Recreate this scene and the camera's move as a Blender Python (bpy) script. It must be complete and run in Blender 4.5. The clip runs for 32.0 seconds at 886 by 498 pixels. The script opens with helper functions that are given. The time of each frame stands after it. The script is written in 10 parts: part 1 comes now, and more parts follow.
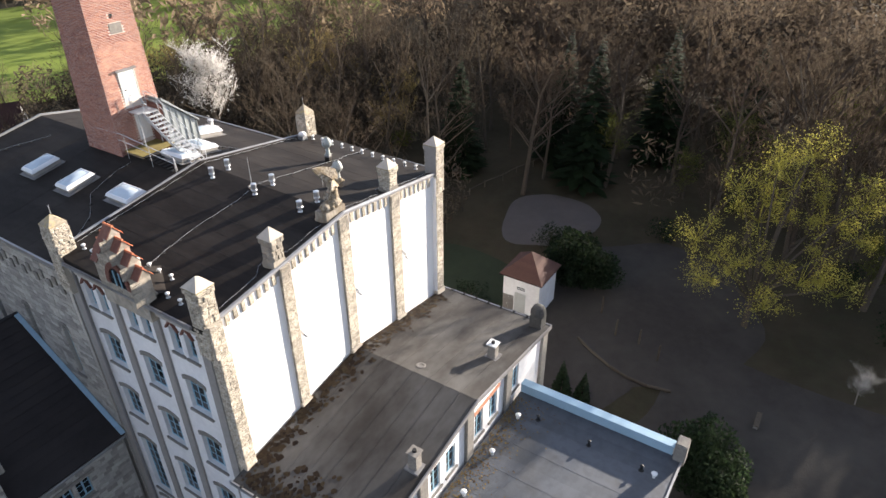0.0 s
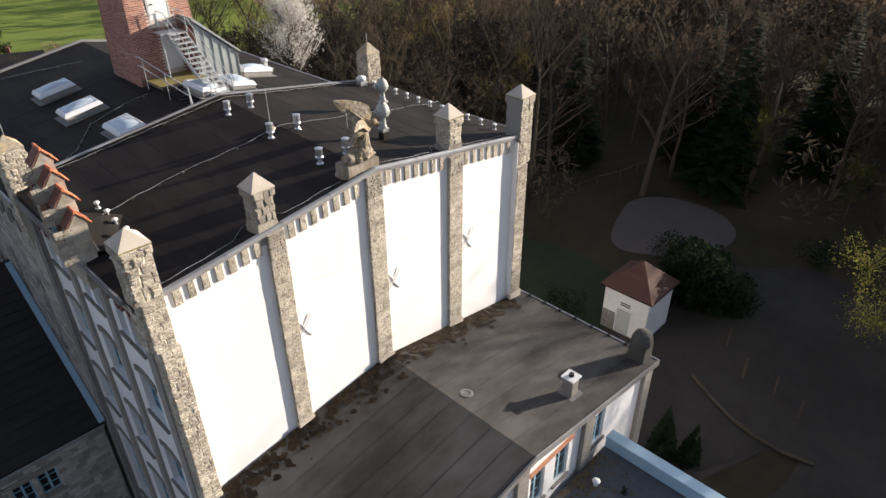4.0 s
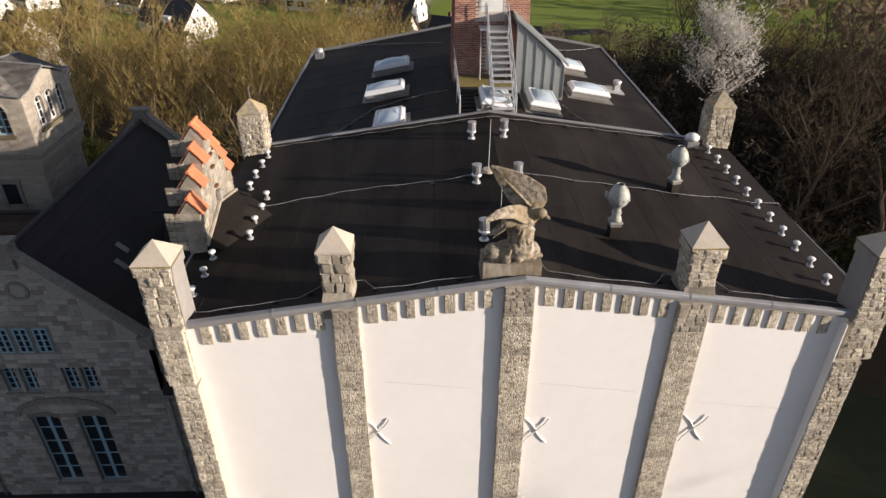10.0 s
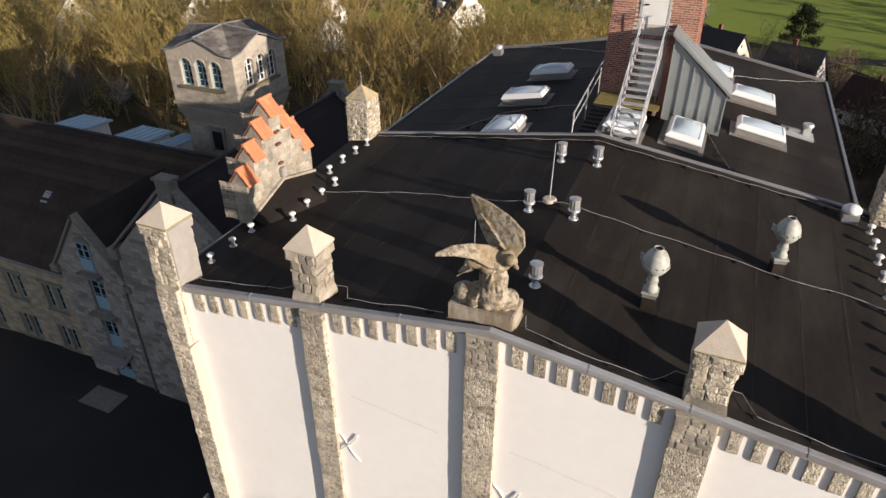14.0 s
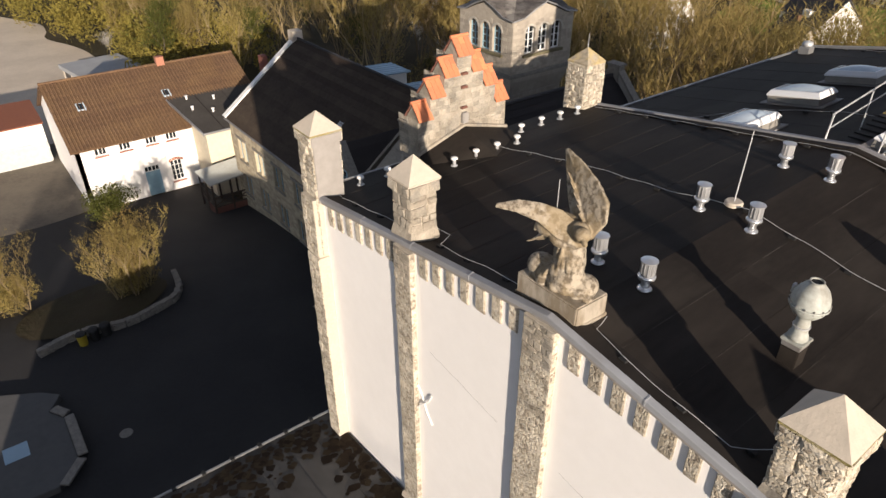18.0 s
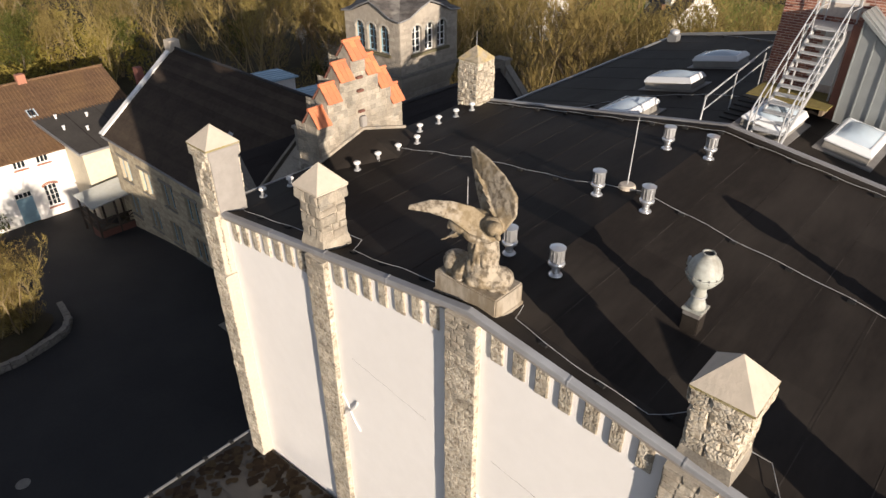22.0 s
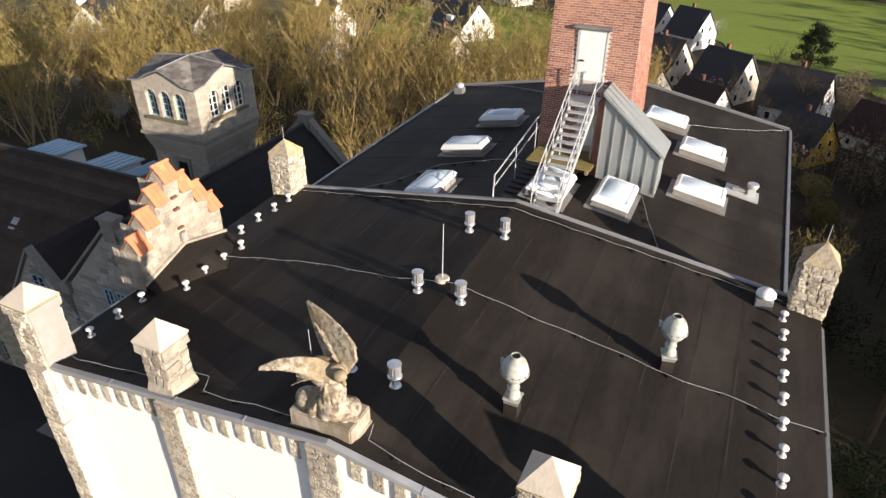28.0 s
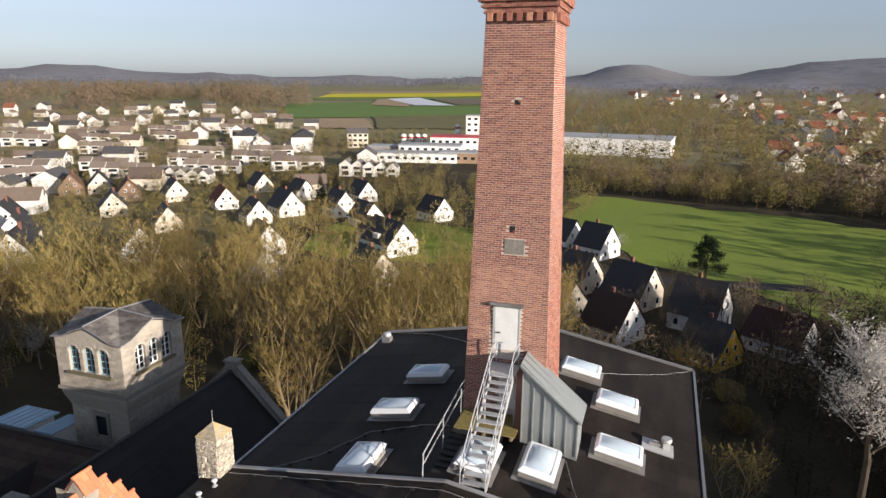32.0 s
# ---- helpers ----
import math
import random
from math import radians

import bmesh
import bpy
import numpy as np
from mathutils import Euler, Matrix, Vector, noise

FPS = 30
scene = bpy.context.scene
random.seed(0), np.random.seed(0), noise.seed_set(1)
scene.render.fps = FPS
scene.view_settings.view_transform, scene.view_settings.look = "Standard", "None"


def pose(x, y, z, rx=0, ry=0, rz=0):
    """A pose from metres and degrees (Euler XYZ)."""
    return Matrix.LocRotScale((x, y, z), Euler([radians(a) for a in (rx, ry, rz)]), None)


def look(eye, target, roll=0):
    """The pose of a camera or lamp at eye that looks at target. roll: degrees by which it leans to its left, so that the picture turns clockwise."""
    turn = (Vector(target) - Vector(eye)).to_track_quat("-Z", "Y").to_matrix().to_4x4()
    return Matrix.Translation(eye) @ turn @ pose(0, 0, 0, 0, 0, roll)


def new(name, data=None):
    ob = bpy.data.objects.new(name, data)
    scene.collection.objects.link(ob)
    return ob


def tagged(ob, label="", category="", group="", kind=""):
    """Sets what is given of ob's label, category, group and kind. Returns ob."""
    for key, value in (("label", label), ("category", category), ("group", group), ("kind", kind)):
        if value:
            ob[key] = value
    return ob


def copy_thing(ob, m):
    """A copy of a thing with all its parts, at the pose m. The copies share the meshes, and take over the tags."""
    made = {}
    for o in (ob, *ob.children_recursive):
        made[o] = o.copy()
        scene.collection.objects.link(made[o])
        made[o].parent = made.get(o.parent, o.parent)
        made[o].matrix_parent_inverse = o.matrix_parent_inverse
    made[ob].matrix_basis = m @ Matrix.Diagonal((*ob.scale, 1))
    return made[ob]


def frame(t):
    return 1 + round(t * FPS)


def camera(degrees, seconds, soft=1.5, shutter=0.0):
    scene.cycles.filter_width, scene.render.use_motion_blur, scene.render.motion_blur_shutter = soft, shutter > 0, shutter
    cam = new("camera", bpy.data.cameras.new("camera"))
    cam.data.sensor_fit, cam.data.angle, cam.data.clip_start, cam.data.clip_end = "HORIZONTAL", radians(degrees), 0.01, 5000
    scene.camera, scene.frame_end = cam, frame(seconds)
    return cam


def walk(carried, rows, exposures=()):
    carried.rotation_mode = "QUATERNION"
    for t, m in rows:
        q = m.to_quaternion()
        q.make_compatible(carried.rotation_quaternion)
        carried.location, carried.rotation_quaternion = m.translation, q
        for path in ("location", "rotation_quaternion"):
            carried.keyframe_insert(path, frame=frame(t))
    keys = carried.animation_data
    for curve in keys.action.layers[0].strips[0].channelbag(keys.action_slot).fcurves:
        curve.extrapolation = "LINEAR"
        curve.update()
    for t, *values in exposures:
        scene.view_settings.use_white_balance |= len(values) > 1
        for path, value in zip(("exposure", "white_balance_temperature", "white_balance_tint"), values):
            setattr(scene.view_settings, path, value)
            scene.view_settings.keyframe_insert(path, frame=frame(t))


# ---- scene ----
cam = camera(68.4, 32.0)
METRES, EYE, TILT, LEAN, TURN = 40.0, 37.2, 0.0, 0.0, -57.0
ROWS = [
    (0.0, 0.0, 0.0, 0.0, -0.31, -31.87, 0.5),
    (0.5, 0.0098, 0.0355, -0.0209, 0.69, -31.84, 0.49),
    (1.0, 0.0169, 0.0669, -0.0416, 1.67, -31.81, 0.49),
    (1.5, 0.0218, 0.0948, -0.0618, 2.73, -31.8, 0.47),
    (2.0, 0.0252, 0.1204, -0.0812, 4.54, -31.77, 0.42),
    (2.5, 0.0276, 0.1441, -0.1, 7.15, -31.75, 0.38),
    (4.5, 0.0508, 0.2325, -0.1548, 13.23, -31.72, 0.38),
    (5.0, 0.0616, 0.2583, -0.1577, 16.85, -31.67, 0.35),
    (5.5, 0.0718, 0.2839, -0.1622, 22.16, -31.64, 0.29),
    (6.0, 0.0805, 0.3094, -0.1647, 26.83, -31.63, 0.25),
    (6.5, 0.0871, 0.3348, -0.1671, 31.24, -31.64, 0.2),
    (7.0, 0.0922, 0.361, -0.1681, 34.79, -31.67, 0.14),
    (7.5, 0.0977, 0.3869, -0.1689, 37.58, -31.64, 0.18),
    (8.0, 0.1022, 0.4127, -0.1703, 41.68, -31.63, 0.21),
    (8.5, 0.1054, 0.4376, -0.1719, 45.71, -31.63, 0.16),
    (9.0, 0.1088, 0.4606, -0.1733, 49.14, -31.61, 0.14),
    (9.5, 0.1112, 0.4825, -0.1748, 52.59, -31.63, 0.07),
    (10.0, 0.1141, 0.5043, -0.176, 55.62, -31.58, 0.12),
    (10.5, 0.1169, 0.5252, -0.1761, 57.45, -31.61, -0.01),
    (11.0, 0.1203, 0.5455, -0.178, 60.25, -31.64, -0.05),
    (11.5, 0.1233, 0.5652, -0.1808, 63.5, -31.65, -0.09),
    (12.0, 0.1263, 0.5845, -0.1835, 66.6, -31.62, -0.1),
    (12.5, 0.1286, 0.6032, -0.1855, 69.57, -31.65, -0.12),
    (13.0, 0.1304, 0.6215, -0.1849, 72.14, -31.65, -0.12),
    (13.5, 0.1312, 0.6397, -0.1839, 74.78, -31.68, -0.13),
    (14.0, 0.1306, 0.6581, -0.1831, 79.99, -31.75, -0.09),
    (14.5, 0.1293, 0.677, -0.1869, 82.92, -31.71, -0.13),
    (16.5, 0.1073, 0.7427, -0.2205, 92.77, -31.94, 0.14),
    (17.0, 0.1011, 0.7546, -0.2236, 99.1, -31.96, 0.19),
    (17.5, 0.0977, 0.7596, -0.2247, 106.16, -31.94, 0.17),
    (18.0, 0.0967, 0.7608, -0.2254, 109.78, -31.93, 0.13),
    (18.5, 0.0967, 0.7604, -0.2258, 109.77, -31.95, 0.13),
    (19.0, 0.0968, 0.7599, -0.2264, 108.21, -31.96, 0.13),
    (19.5, 0.097, 0.7593, -0.2265, 107.35, -31.97, 0.14),
    (20.0, 0.0972, 0.7587, -0.2268, 106.8, -31.97, 0.11),
    (20.5, 0.0977, 0.7581, -0.2271, 104.89, -31.97, 0.11),
    (21.0, 0.0983, 0.7574, -0.2272, 102.71, -31.98, 0.11),
    (21.5, 0.099, 0.7566, -0.2257, 101.52, -31.99, 0.1),
    (22.0, 0.0999, 0.7559, -0.2229, 99.79, -31.99, 0.09),
    (22.5, 0.1004, 0.7551, -0.2196, 97.95, -32.0, 0.05),
    (23.0, 0.1007, 0.7544, -0.2146, 97.11, -31.99, 0.01),
    (23.5, 0.1012, 0.7537, -0.2091, 96.05, -31.99, -0.03),
    (24.0, 0.1018, 0.7531, -0.2037, 94.09, -31.97, -0.07),
    (24.5, 0.1023, 0.7525, -0.1997, 91.94, -31.96, -0.1),
    (26.5, 0.1037, 0.7517, -0.1727, 86.58, -31.95, -0.2),
    (27.0, 0.1038, 0.7518, -0.1646, 84.9, -31.91, -0.24),
    (27.5, 0.1035, 0.7522, -0.157, 83.39, -31.87, -0.28),
    (28.0, 0.1037, 0.7525, -0.1488, 82.08, -31.29, -0.3),
    (28.5, 0.104, 0.7524, -0.1409, 80.92, -29.53, -0.36),
    (29.0, 0.1043, 0.7529, -0.1326, 79.8, -27.1, -0.4),
    (29.5, 0.1044, 0.7535, -0.1237, 78.82, -24.54, -0.46),
    (30.0, 0.1044, 0.754, -0.1143, 78.03, -21.97, -0.49),
    (30.5, 0.1042, 0.7544, -0.1047, 77.24, -19.49, -0.52),
    (31.0, 0.1042, 0.7546, -0.0939, 76.42, -17.09, -0.55),
    (31.5, 0.1047, 0.7545, -0.0828, 75.87, -14.81, -0.58),
    (32.0, 0.1052, 0.7539, -0.0726, 75.6, -13.99, -0.59),
]
walk(cam, [(t, pose(-21.7, -20.1, EYE, TILT, LEAN, TURN) @ pose(METRES * x, METRES * y, METRES * z, 90 + pitch, roll, yaw)) for t, x, y, z, yaw, pitch, roll in ROWS],
     exposures=[(0.0, 1.94, 6280, 10), (2.5, 1.52, 6330, 10), (4.5, 1.15, 6380, 10), (8.0, 0.78, 6560, 12), (14.0, 0.71, 6600, 11), (20.0, 0.71, 6720, 11), (26.5, 1.01, 6650, 10), (28.0, 1.22, 6560, 10), (30.0, 1.40, 6500, 10), (31.0, 1.14, 6380, 10), (32.0, 0.88, 6300, 10)])

SUN_EL, SUN_DIR = 12.0, Vector((0.944, -0.330, 0.0)).normalized()
world = bpy.data.worlds.new("sky")
scene.world = world
world.use_nodes = True
sky = world.node_tree.nodes.new("ShaderNodeTexSky")
sky.sky_type, sky.sun_disc = "NISHITA", False
sky.sun_elevation, sky.sun_rotation = radians(SUN_EL), math.atan2(SUN_DIR.x, SUN_DIR.y)
sky.air_density, sky.dust_density, sky.ozone_density = 1.0, 0.8, 3.0
back = world.node_tree.nodes["Background"]
back.inputs[1].default_value = 0.056
pale = world.node_tree.nodes.new("ShaderNodeHueSaturation")
pale.inputs["Saturation"].default_value, pale.inputs["Value"].default_value = 0.38, 1.42
world.node_tree.links.new(sky.outputs[0], pale.inputs["Color"])
cool = world.node_tree.nodes.new("ShaderNodeMix")
cool.data_type, cool.blend_type = "RGBA", "MULTIPLY"
cool.inputs["Factor"].default_value = 1.0
cool.inputs["B"].default_value = (0.95, 0.985, 1.1, 1)
world.node_tree.links.new(pale.outputs[0], cool.inputs["A"])
world.node_tree.links.new(cool.outputs["Result"], back.inputs[0])
sun = new("sun", bpy.data.lights.new("sun", "SUN"))
sun.data.energy, sun.data.angle, sun.data.color = 5.0, radians(0.6), (1.0, 0.87, 0.73)
sun_way = SUN_DIR * math.cos(radians(SUN_EL)) + Vector((0, 0, math.sin(radians(SUN_EL))))
sun.matrix_world = look(sun_way * 300, (0, 0, 0))

rng = random.Random(7)


# ---- materials ----
def mat(name, colour, rough=0.8, metal=0.0, dark=None, scale=6.0, amount=0.5, coarse=0.5, stain=None, stain_amount=0.35,
        bump=0.0, bump_scale=None, island=0.0, vary=0.0, stretch=(1, 1, 1), spec=0.4, thin=0.0, sharp=False):
    """A node material: fine grain between colour and dark, broad stains, relief, and a shade for each piece."""
    m = bpy.data.materials.new(name)
    m.use_nodes = True
    n, l = m.node_tree.nodes, m.node_tree.links
    b = n["Principled BSDF"]
    b.inputs["Roughness"].default_value, b.inputs["Metallic"].default_value = rough, metal
    b.inputs["Specular IOR Level"].default_value = spec
    tc, mp = n.new("ShaderNodeTexCoord"), n.new("ShaderNodeMapping")
    mp.inputs["Scale"].default_value = stretch
    l.new(tc.outputs["Object"], mp.inputs[0])
    dark = dark or tuple(c * 0.6 for c in colour)
    stain = stain or tuple(c * 0.7 for c in colour)

    def noise_node(s, detail):
        t = n.new("ShaderNodeTexNoise")
        t.inputs["Scale"].default_value, t.inputs["Detail"].default_value = s, detail
        t.inputs["Roughness"].default_value = 0.62
        l.new(mp.outputs[0], t.inputs["Vector"])
        return t

    def mix(a, c, f, kind="MIX"):
        x = n.new("ShaderNodeMix")
        x.data_type, x.blend_type = "RGBA", kind
        for socket, v in ((x.inputs["A"], a), (x.inputs["B"], c), (x.inputs["Factor"], f)):
            if isinstance(v, tuple):
                socket.default_value = (*v, 1)
            elif isinstance(v, float):
                socket.default_value = v
            else:
                l.new(v, socket)
        return x.outputs["Result"]

    def ramp(v, lo, hi, out):
        r = n.new("ShaderNodeMapRange")
        r.inputs[1].default_value, r.inputs[2].default_value, r.inputs[3].default_value, r.inputs[4].default_value = lo, hi, 0.0, out
        l.new(v, r.inputs[0])
        return r.outputs[0]

    fine, broad = noise_node(scale, 6), noise_node(coarse, 4)
    c = mix(colour, dark, ramp(fine.outputs["Fac"], 0.45 if sharp else 0.35, 0.6 if sharp else 0.7, amount))
    c = mix(c, stain, ramp(broad.outputs["Fac"], 0.47 if sharp else 0.42, 0.6 if sharp else 0.68, stain_amount))
    for src, k in ((("ShaderNodeNewGeometry", "Random Per Island"), island), (("ShaderNodeObjectInfo", "Random"), vary)):
        if k:
            h = n.new("ShaderNodeHueSaturation")
            l.new(c, h.inputs["Color"])
            o = n.new(src[0])
            r = n.new("ShaderNodeMapRange")
            r.inputs[3].default_value, r.inputs[4].default_value = 1 - k, 1 + k
            l.new(o.outputs[src[1]], r.inputs[0])
            l.new(r.outputs[0], h.inputs["Value"])
            r2 = n.new("ShaderNodeMapRange")
            r2.inputs[3].default_value, r2.inputs[4].default_value = 0.5 - k * 0.03, 0.5 + k * 0.03
            l.new(o.outputs[src[1]], r2.inputs[0])
            l.new(r2.outputs[0], h.inputs["Hue"])
            c = h.outputs["Color"]
    l.new(c, b.inputs["Base Color"])
    if thin:
        t, mx = n.new("ShaderNodeBsdfTranslucent"), n.new("ShaderNodeMixShader")
        l.new(c, t.inputs["Color"])
        mx.inputs[0].default_value = thin
        l.new(b.outputs[0], mx.inputs[1])
        l.new(t.outputs[0], mx.inputs[2])
        l.new(mx.outputs[0], n["Material Output"].inputs["Surface"])
    if bump:
        t = noise_node(bump_scale or scale * 2, 5)
        bn = n.new("ShaderNodeBump")
        bn.inputs["Strength"].default_value, bn.inputs["Distance"].default_value = 1.0, bump
        l.new(t.outputs["Fac"], bn.inputs["Height"])
        l.new(bn.outputs[0], b.inputs["Normal"])
    return m


def conglomerate(name, shades, mortar, scale=9.0, joint=0.05, relief=0.02, vary=0.2):
    """Rubble of many small stones in light mortar, laid out by place."""
    m = bpy.data.materials.new(name)
    m.use_nodes = True
    n, l = m.node_tree.nodes, m.node_tree.links
    b = n["Principled BSDF"]
    b.inputs["Roughness"].default_value, b.inputs["Specular IOR Level"].default_value = 0.92, 0.2
    g, wob, add = n.new("ShaderNodeNewGeometry"), n.new("ShaderNodeTexNoise"), n.new("ShaderNodeMixRGB")
    wob.inputs["Scale"].default_value, wob.inputs["Detail"].default_value = 11.0, 3
    l.new(g.outputs["Position"], wob.inputs["Vector"])
    add.blend_type = "ADD"
    add.inputs[0].default_value = 0.11
    l.new(g.outputs["Position"], add.inputs[1])
    l.new(wob.outputs["Color"], add.inputs[2])
    cell, rim = n.new("ShaderNodeTexVoronoi"), n.new("ShaderNodeTexVoronoi")
    rim.feature = "DISTANCE_TO_EDGE"
    for t in (cell, rim):
        t.inputs["Scale"].default_value = scale
        l.new(add.outputs[0], t.inputs["Vector"])
    sep, ramp = n.new("ShaderNodeSeparateColor"), n.new("ShaderNodeValToRGB")
    l.new(cell.outputs["Color"], sep.inputs[0])
    l.new(sep.outputs[0], ramp.inputs[0])
    while len(ramp.color_ramp.elements) < len(shades):
        ramp.color_ramp.elements.new(0.5)
    for i, (e, c) in enumerate(zip(ramp.color_ramp.elements, shades)):
        e.position = i / (len(shades) - 1)
        e.color = (*c, 1)
    grain, dirt = n.new("ShaderNodeTexNoise"), n.new("ShaderNodeTexNoise")
    grain.inputs["Scale"].default_value, grain.inputs["Detail"].default_value = 34.0, 4
    dirt.inputs["Scale"].default_value, dirt.inputs["Detail"].default_value = 1.6, 4
    l.new(g.outputs["Position"], grain.inputs["Vector"])
    l.new(g.outputs["Position"], dirt.inputs["Vector"])
    edge = n.new("ShaderNodeMapRange")
    edge.inputs[2].default_value, edge.inputs[3].default_value, edge.inputs[4].default_value = joint, 1.0, 0.0
    l.new(rim.outputs["Distance"], edge.inputs[0])
    mx = n.new("ShaderNodeMixRGB")
    l.new(edge.outputs[0], mx.inputs[0])
    l.new(ramp.outputs[0], mx.inputs[1])
    mx.inputs[2].default_value = (*mortar, 1)
    hsv, val, both = n.new("ShaderNodeHueSaturation"), n.new("ShaderNodeMapRange"), n.new("ShaderNodeMath")
    both.operation = "ADD"
    l.new(grain.outputs["Fac"], both.inputs[0])
    l.new(dirt.outputs["Fac"], both.inputs[1])
    val.inputs[1].default_value, val.inputs[2].default_value, val.inputs[3].default_value, val.inputs[4].default_value = 0.7, 1.3, 0.68, 1.28
    l.new(both.outputs[0], val.inputs[0])
    l.new(val.outputs[0], hsv.inputs["Value"])
    l.new(mx.outputs[0], hsv.inputs["Color"])
    each, info, span = n.new("ShaderNodeHueSaturation"), n.new("ShaderNodeObjectInfo"), n.new("ShaderNodeMapRange")
    span.inputs[3].default_value, span.inputs[4].default_value = 1 - vary, 1 + vary
    l.new(info.outputs["Random"], span.inputs[0])
    l.new(span.outputs[0], each.inputs["Value"])
    l.new(hsv.outputs[0], each.inputs["Color"])
    l.new(each.outputs[0], b.inputs["Base Color"])
    bn, hgt = n.new("ShaderNodeBump"), n.new("ShaderNodeMath")
    hgt.operation = "MULTIPLY_ADD"
    l.new(grain.outputs["Fac"], hgt.inputs[0])
    hgt.inputs[1].default_value = 0.35
    l.new(rim.outputs["Distance"], hgt.inputs[2])
    bn.inputs["Distance"].default_value = relief * 2
    l.new(hgt.outputs[0], bn.inputs["Height"])
    l.new(bn.outputs[0], b.inputs["Normal"])
    return m


PLASTER = mat("white_plaster", (0.82, 0.8, 0.78), 0.85, dark=(0.74, 0.72, 0.7), scale=3, amount=0.3, coarse=0.25, stain=(0.7, 0.68, 0.66), stain_amount=0.35, bump=0.004, bump_scale=40)
PLASTER_OLD = mat("old_white_plaster", (0.79, 0.78, 0.77), 0.85, scale=4, amount=0.25, coarse=0.6, stain=(0.5, 0.48, 0.46), bump=0.004, bump_scale=30)
CREAM = mat("cream_plaster", (0.62, 0.55, 0.42), 0.85, scale=3, amount=0.3, coarse=0.5, bump=0.004)
STONE = conglomerate("limestone_rubble", ((0.22, 0.185, 0.145), (0.38, 0.33, 0.255), (0.46, 0.41, 0.325), (0.54, 0.49, 0.405), (0.31, 0.28, 0.235)), (0.49, 0.435, 0.355), 14.0, 0.05, 0.016)
STONE_PALE = conglomerate("pale_coursed_limestone", ((0.27, 0.235, 0.19), (0.3, 0.265, 0.215), (0.34, 0.305, 0.25), (0.25, 0.228, 0.195)), (0.31, 0.28, 0.235), 4.0, 0.02, 0.008)
MORTAR = mat("lime_mortar", (0.5, 0.45, 0.37), 0.95, dark=(0.34, 0.3, 0.25), scale=14, bump=0.01, bump_scale=30, spec=0.2)
BEIGE = mat("smooth_beige_limestone", (0.38, 0.34, 0.285), 0.9, dark=(0.25, 0.22, 0.185), scale=3, amount=0.6, coarse=0.5, stain=(0.27, 0.24, 0.205), stain_amount=0.6, bump=0.012, bump_scale=9, island=0.16, spec=0.2)
MOSS_STONE = mat("mossy_dark_stone", (0.15, 0.13, 0.075), 0.95, dark=(0.08, 0.075, 0.05), scale=7, amount=0.7, coarse=2, bump=0.02)
# Dimmer copy of ASHLAR, with the west range's shade in its colour.
ASHLAR_SHADE = mat("shaded_limestone_courses", (0.36, 0.335, 0.3), 0.92, dark=(0.22, 0.205, 0.185), scale=4, amount=0.6, coarse=0.5, stain=(0.26, 0.245, 0.225), bump=0.02, bump_scale=7, stretch=(1, 1, 2.6), spec=0.2, island=0.34)
ASHLAR = mat("grey_limestone_courses", (0.42, 0.39, 0.34), 0.9, dark=(0.24, 0.22, 0.2), scale=4, amount=0.6, coarse=0.5, stain=(0.26, 0.25, 0.23), bump=0.02, bump_scale=7, stretch=(1, 1, 2.6), spec=0.2, island=0.3)
STONE_DARK = mat("weathered_limestone", (0.27, 0.25, 0.22), 0.92, dark=(0.11, 0.1, 0.09), scale=6, amount=0.6, coarse=0.8, bump=0.02, spec=0.2)
CAP = mat("cast_stone_cap", (0.53, 0.465, 0.385), 0.85, dark=(0.43, 0.38, 0.31), scale=8, amount=0.5, coarse=1.4, stain=(0.38, 0.34, 0.285), stain_amount=0.6, bump=0.008)
CAP_OLD = mat("lichen_cap", (0.36, 0.31, 0.23), 0.92, sharp=True, dark=(0.19, 0.165, 0.125), scale=8, amount=0.6, coarse=2.5, stain=(0.5, 0.36, 0.1), stain_amount=0.45, bump=0.02)
RENDER_GREY = mat("grey_cement_render", (0.3, 0.28, 0.26), 0.9, scale=5, amount=0.4, coarse=0.8, bump=0.008)
MEMBRANE = mat("black_bitumen_membrane", (0.0212, 0.0176, 0.0153), 0.66, dark=(0.0125, 0.0105, 0.0095), scale=7, amount=0.6, coarse=0.5, stain=(0.042, 0.036, 0.031), stain_amount=0.7, bump=0.0018, bump_scale=46, vary=0.12, stretch=(1.5, 0.4, 1), spec=0.1)
SEAM = mat("dusty_lap_seam", (0.052, 0.046, 0.041), 0.85, sharp=True, dark=(0.022, 0.018, 0.0155), scale=0.9, amount=1.0, coarse=0.35, stain=(0.022, 0.018, 0.0155), stain_amount=1.0, spec=0.12)
MEMBRANE_GREY = mat("weathered_grey_membrane", (0.049, 0.044, 0.039), 0.8, dark=(0.025, 0.021, 0.018), scale=0.9, amount=0.85, coarse=0.35, stain=(0.1, 0.096, 0.09), stain_amount=0.8, bump=0.01, bump_scale=22, vary=0.1, stretch=(0.6, 1.1, 1), spec=0.25)
# Darker, duller version of the red brick.
BRICK_OLD = mat("dark_brick", (0.17, 0.075, 0.055), 0.9, dark=(0.1, 0.05, 0.04), scale=14, coarse=1.5, bump=0.006)
ZINC = mat("zinc_sheet", (0.4, 0.4, 0.4), 0.45, 0.7, dark=(0.3, 0.3, 0.31), scale=3, amount=0.5, coarse=0.8, stain=(0.32, 0.31, 0.3))
ZINC_DARK = mat("dull_zinc", (0.25, 0.245, 0.245), 0.6, 0.25, scale=4, amount=0.5, coarse=0.6, stain=(0.14, 0.12, 0.1), stain_amount=0.6)
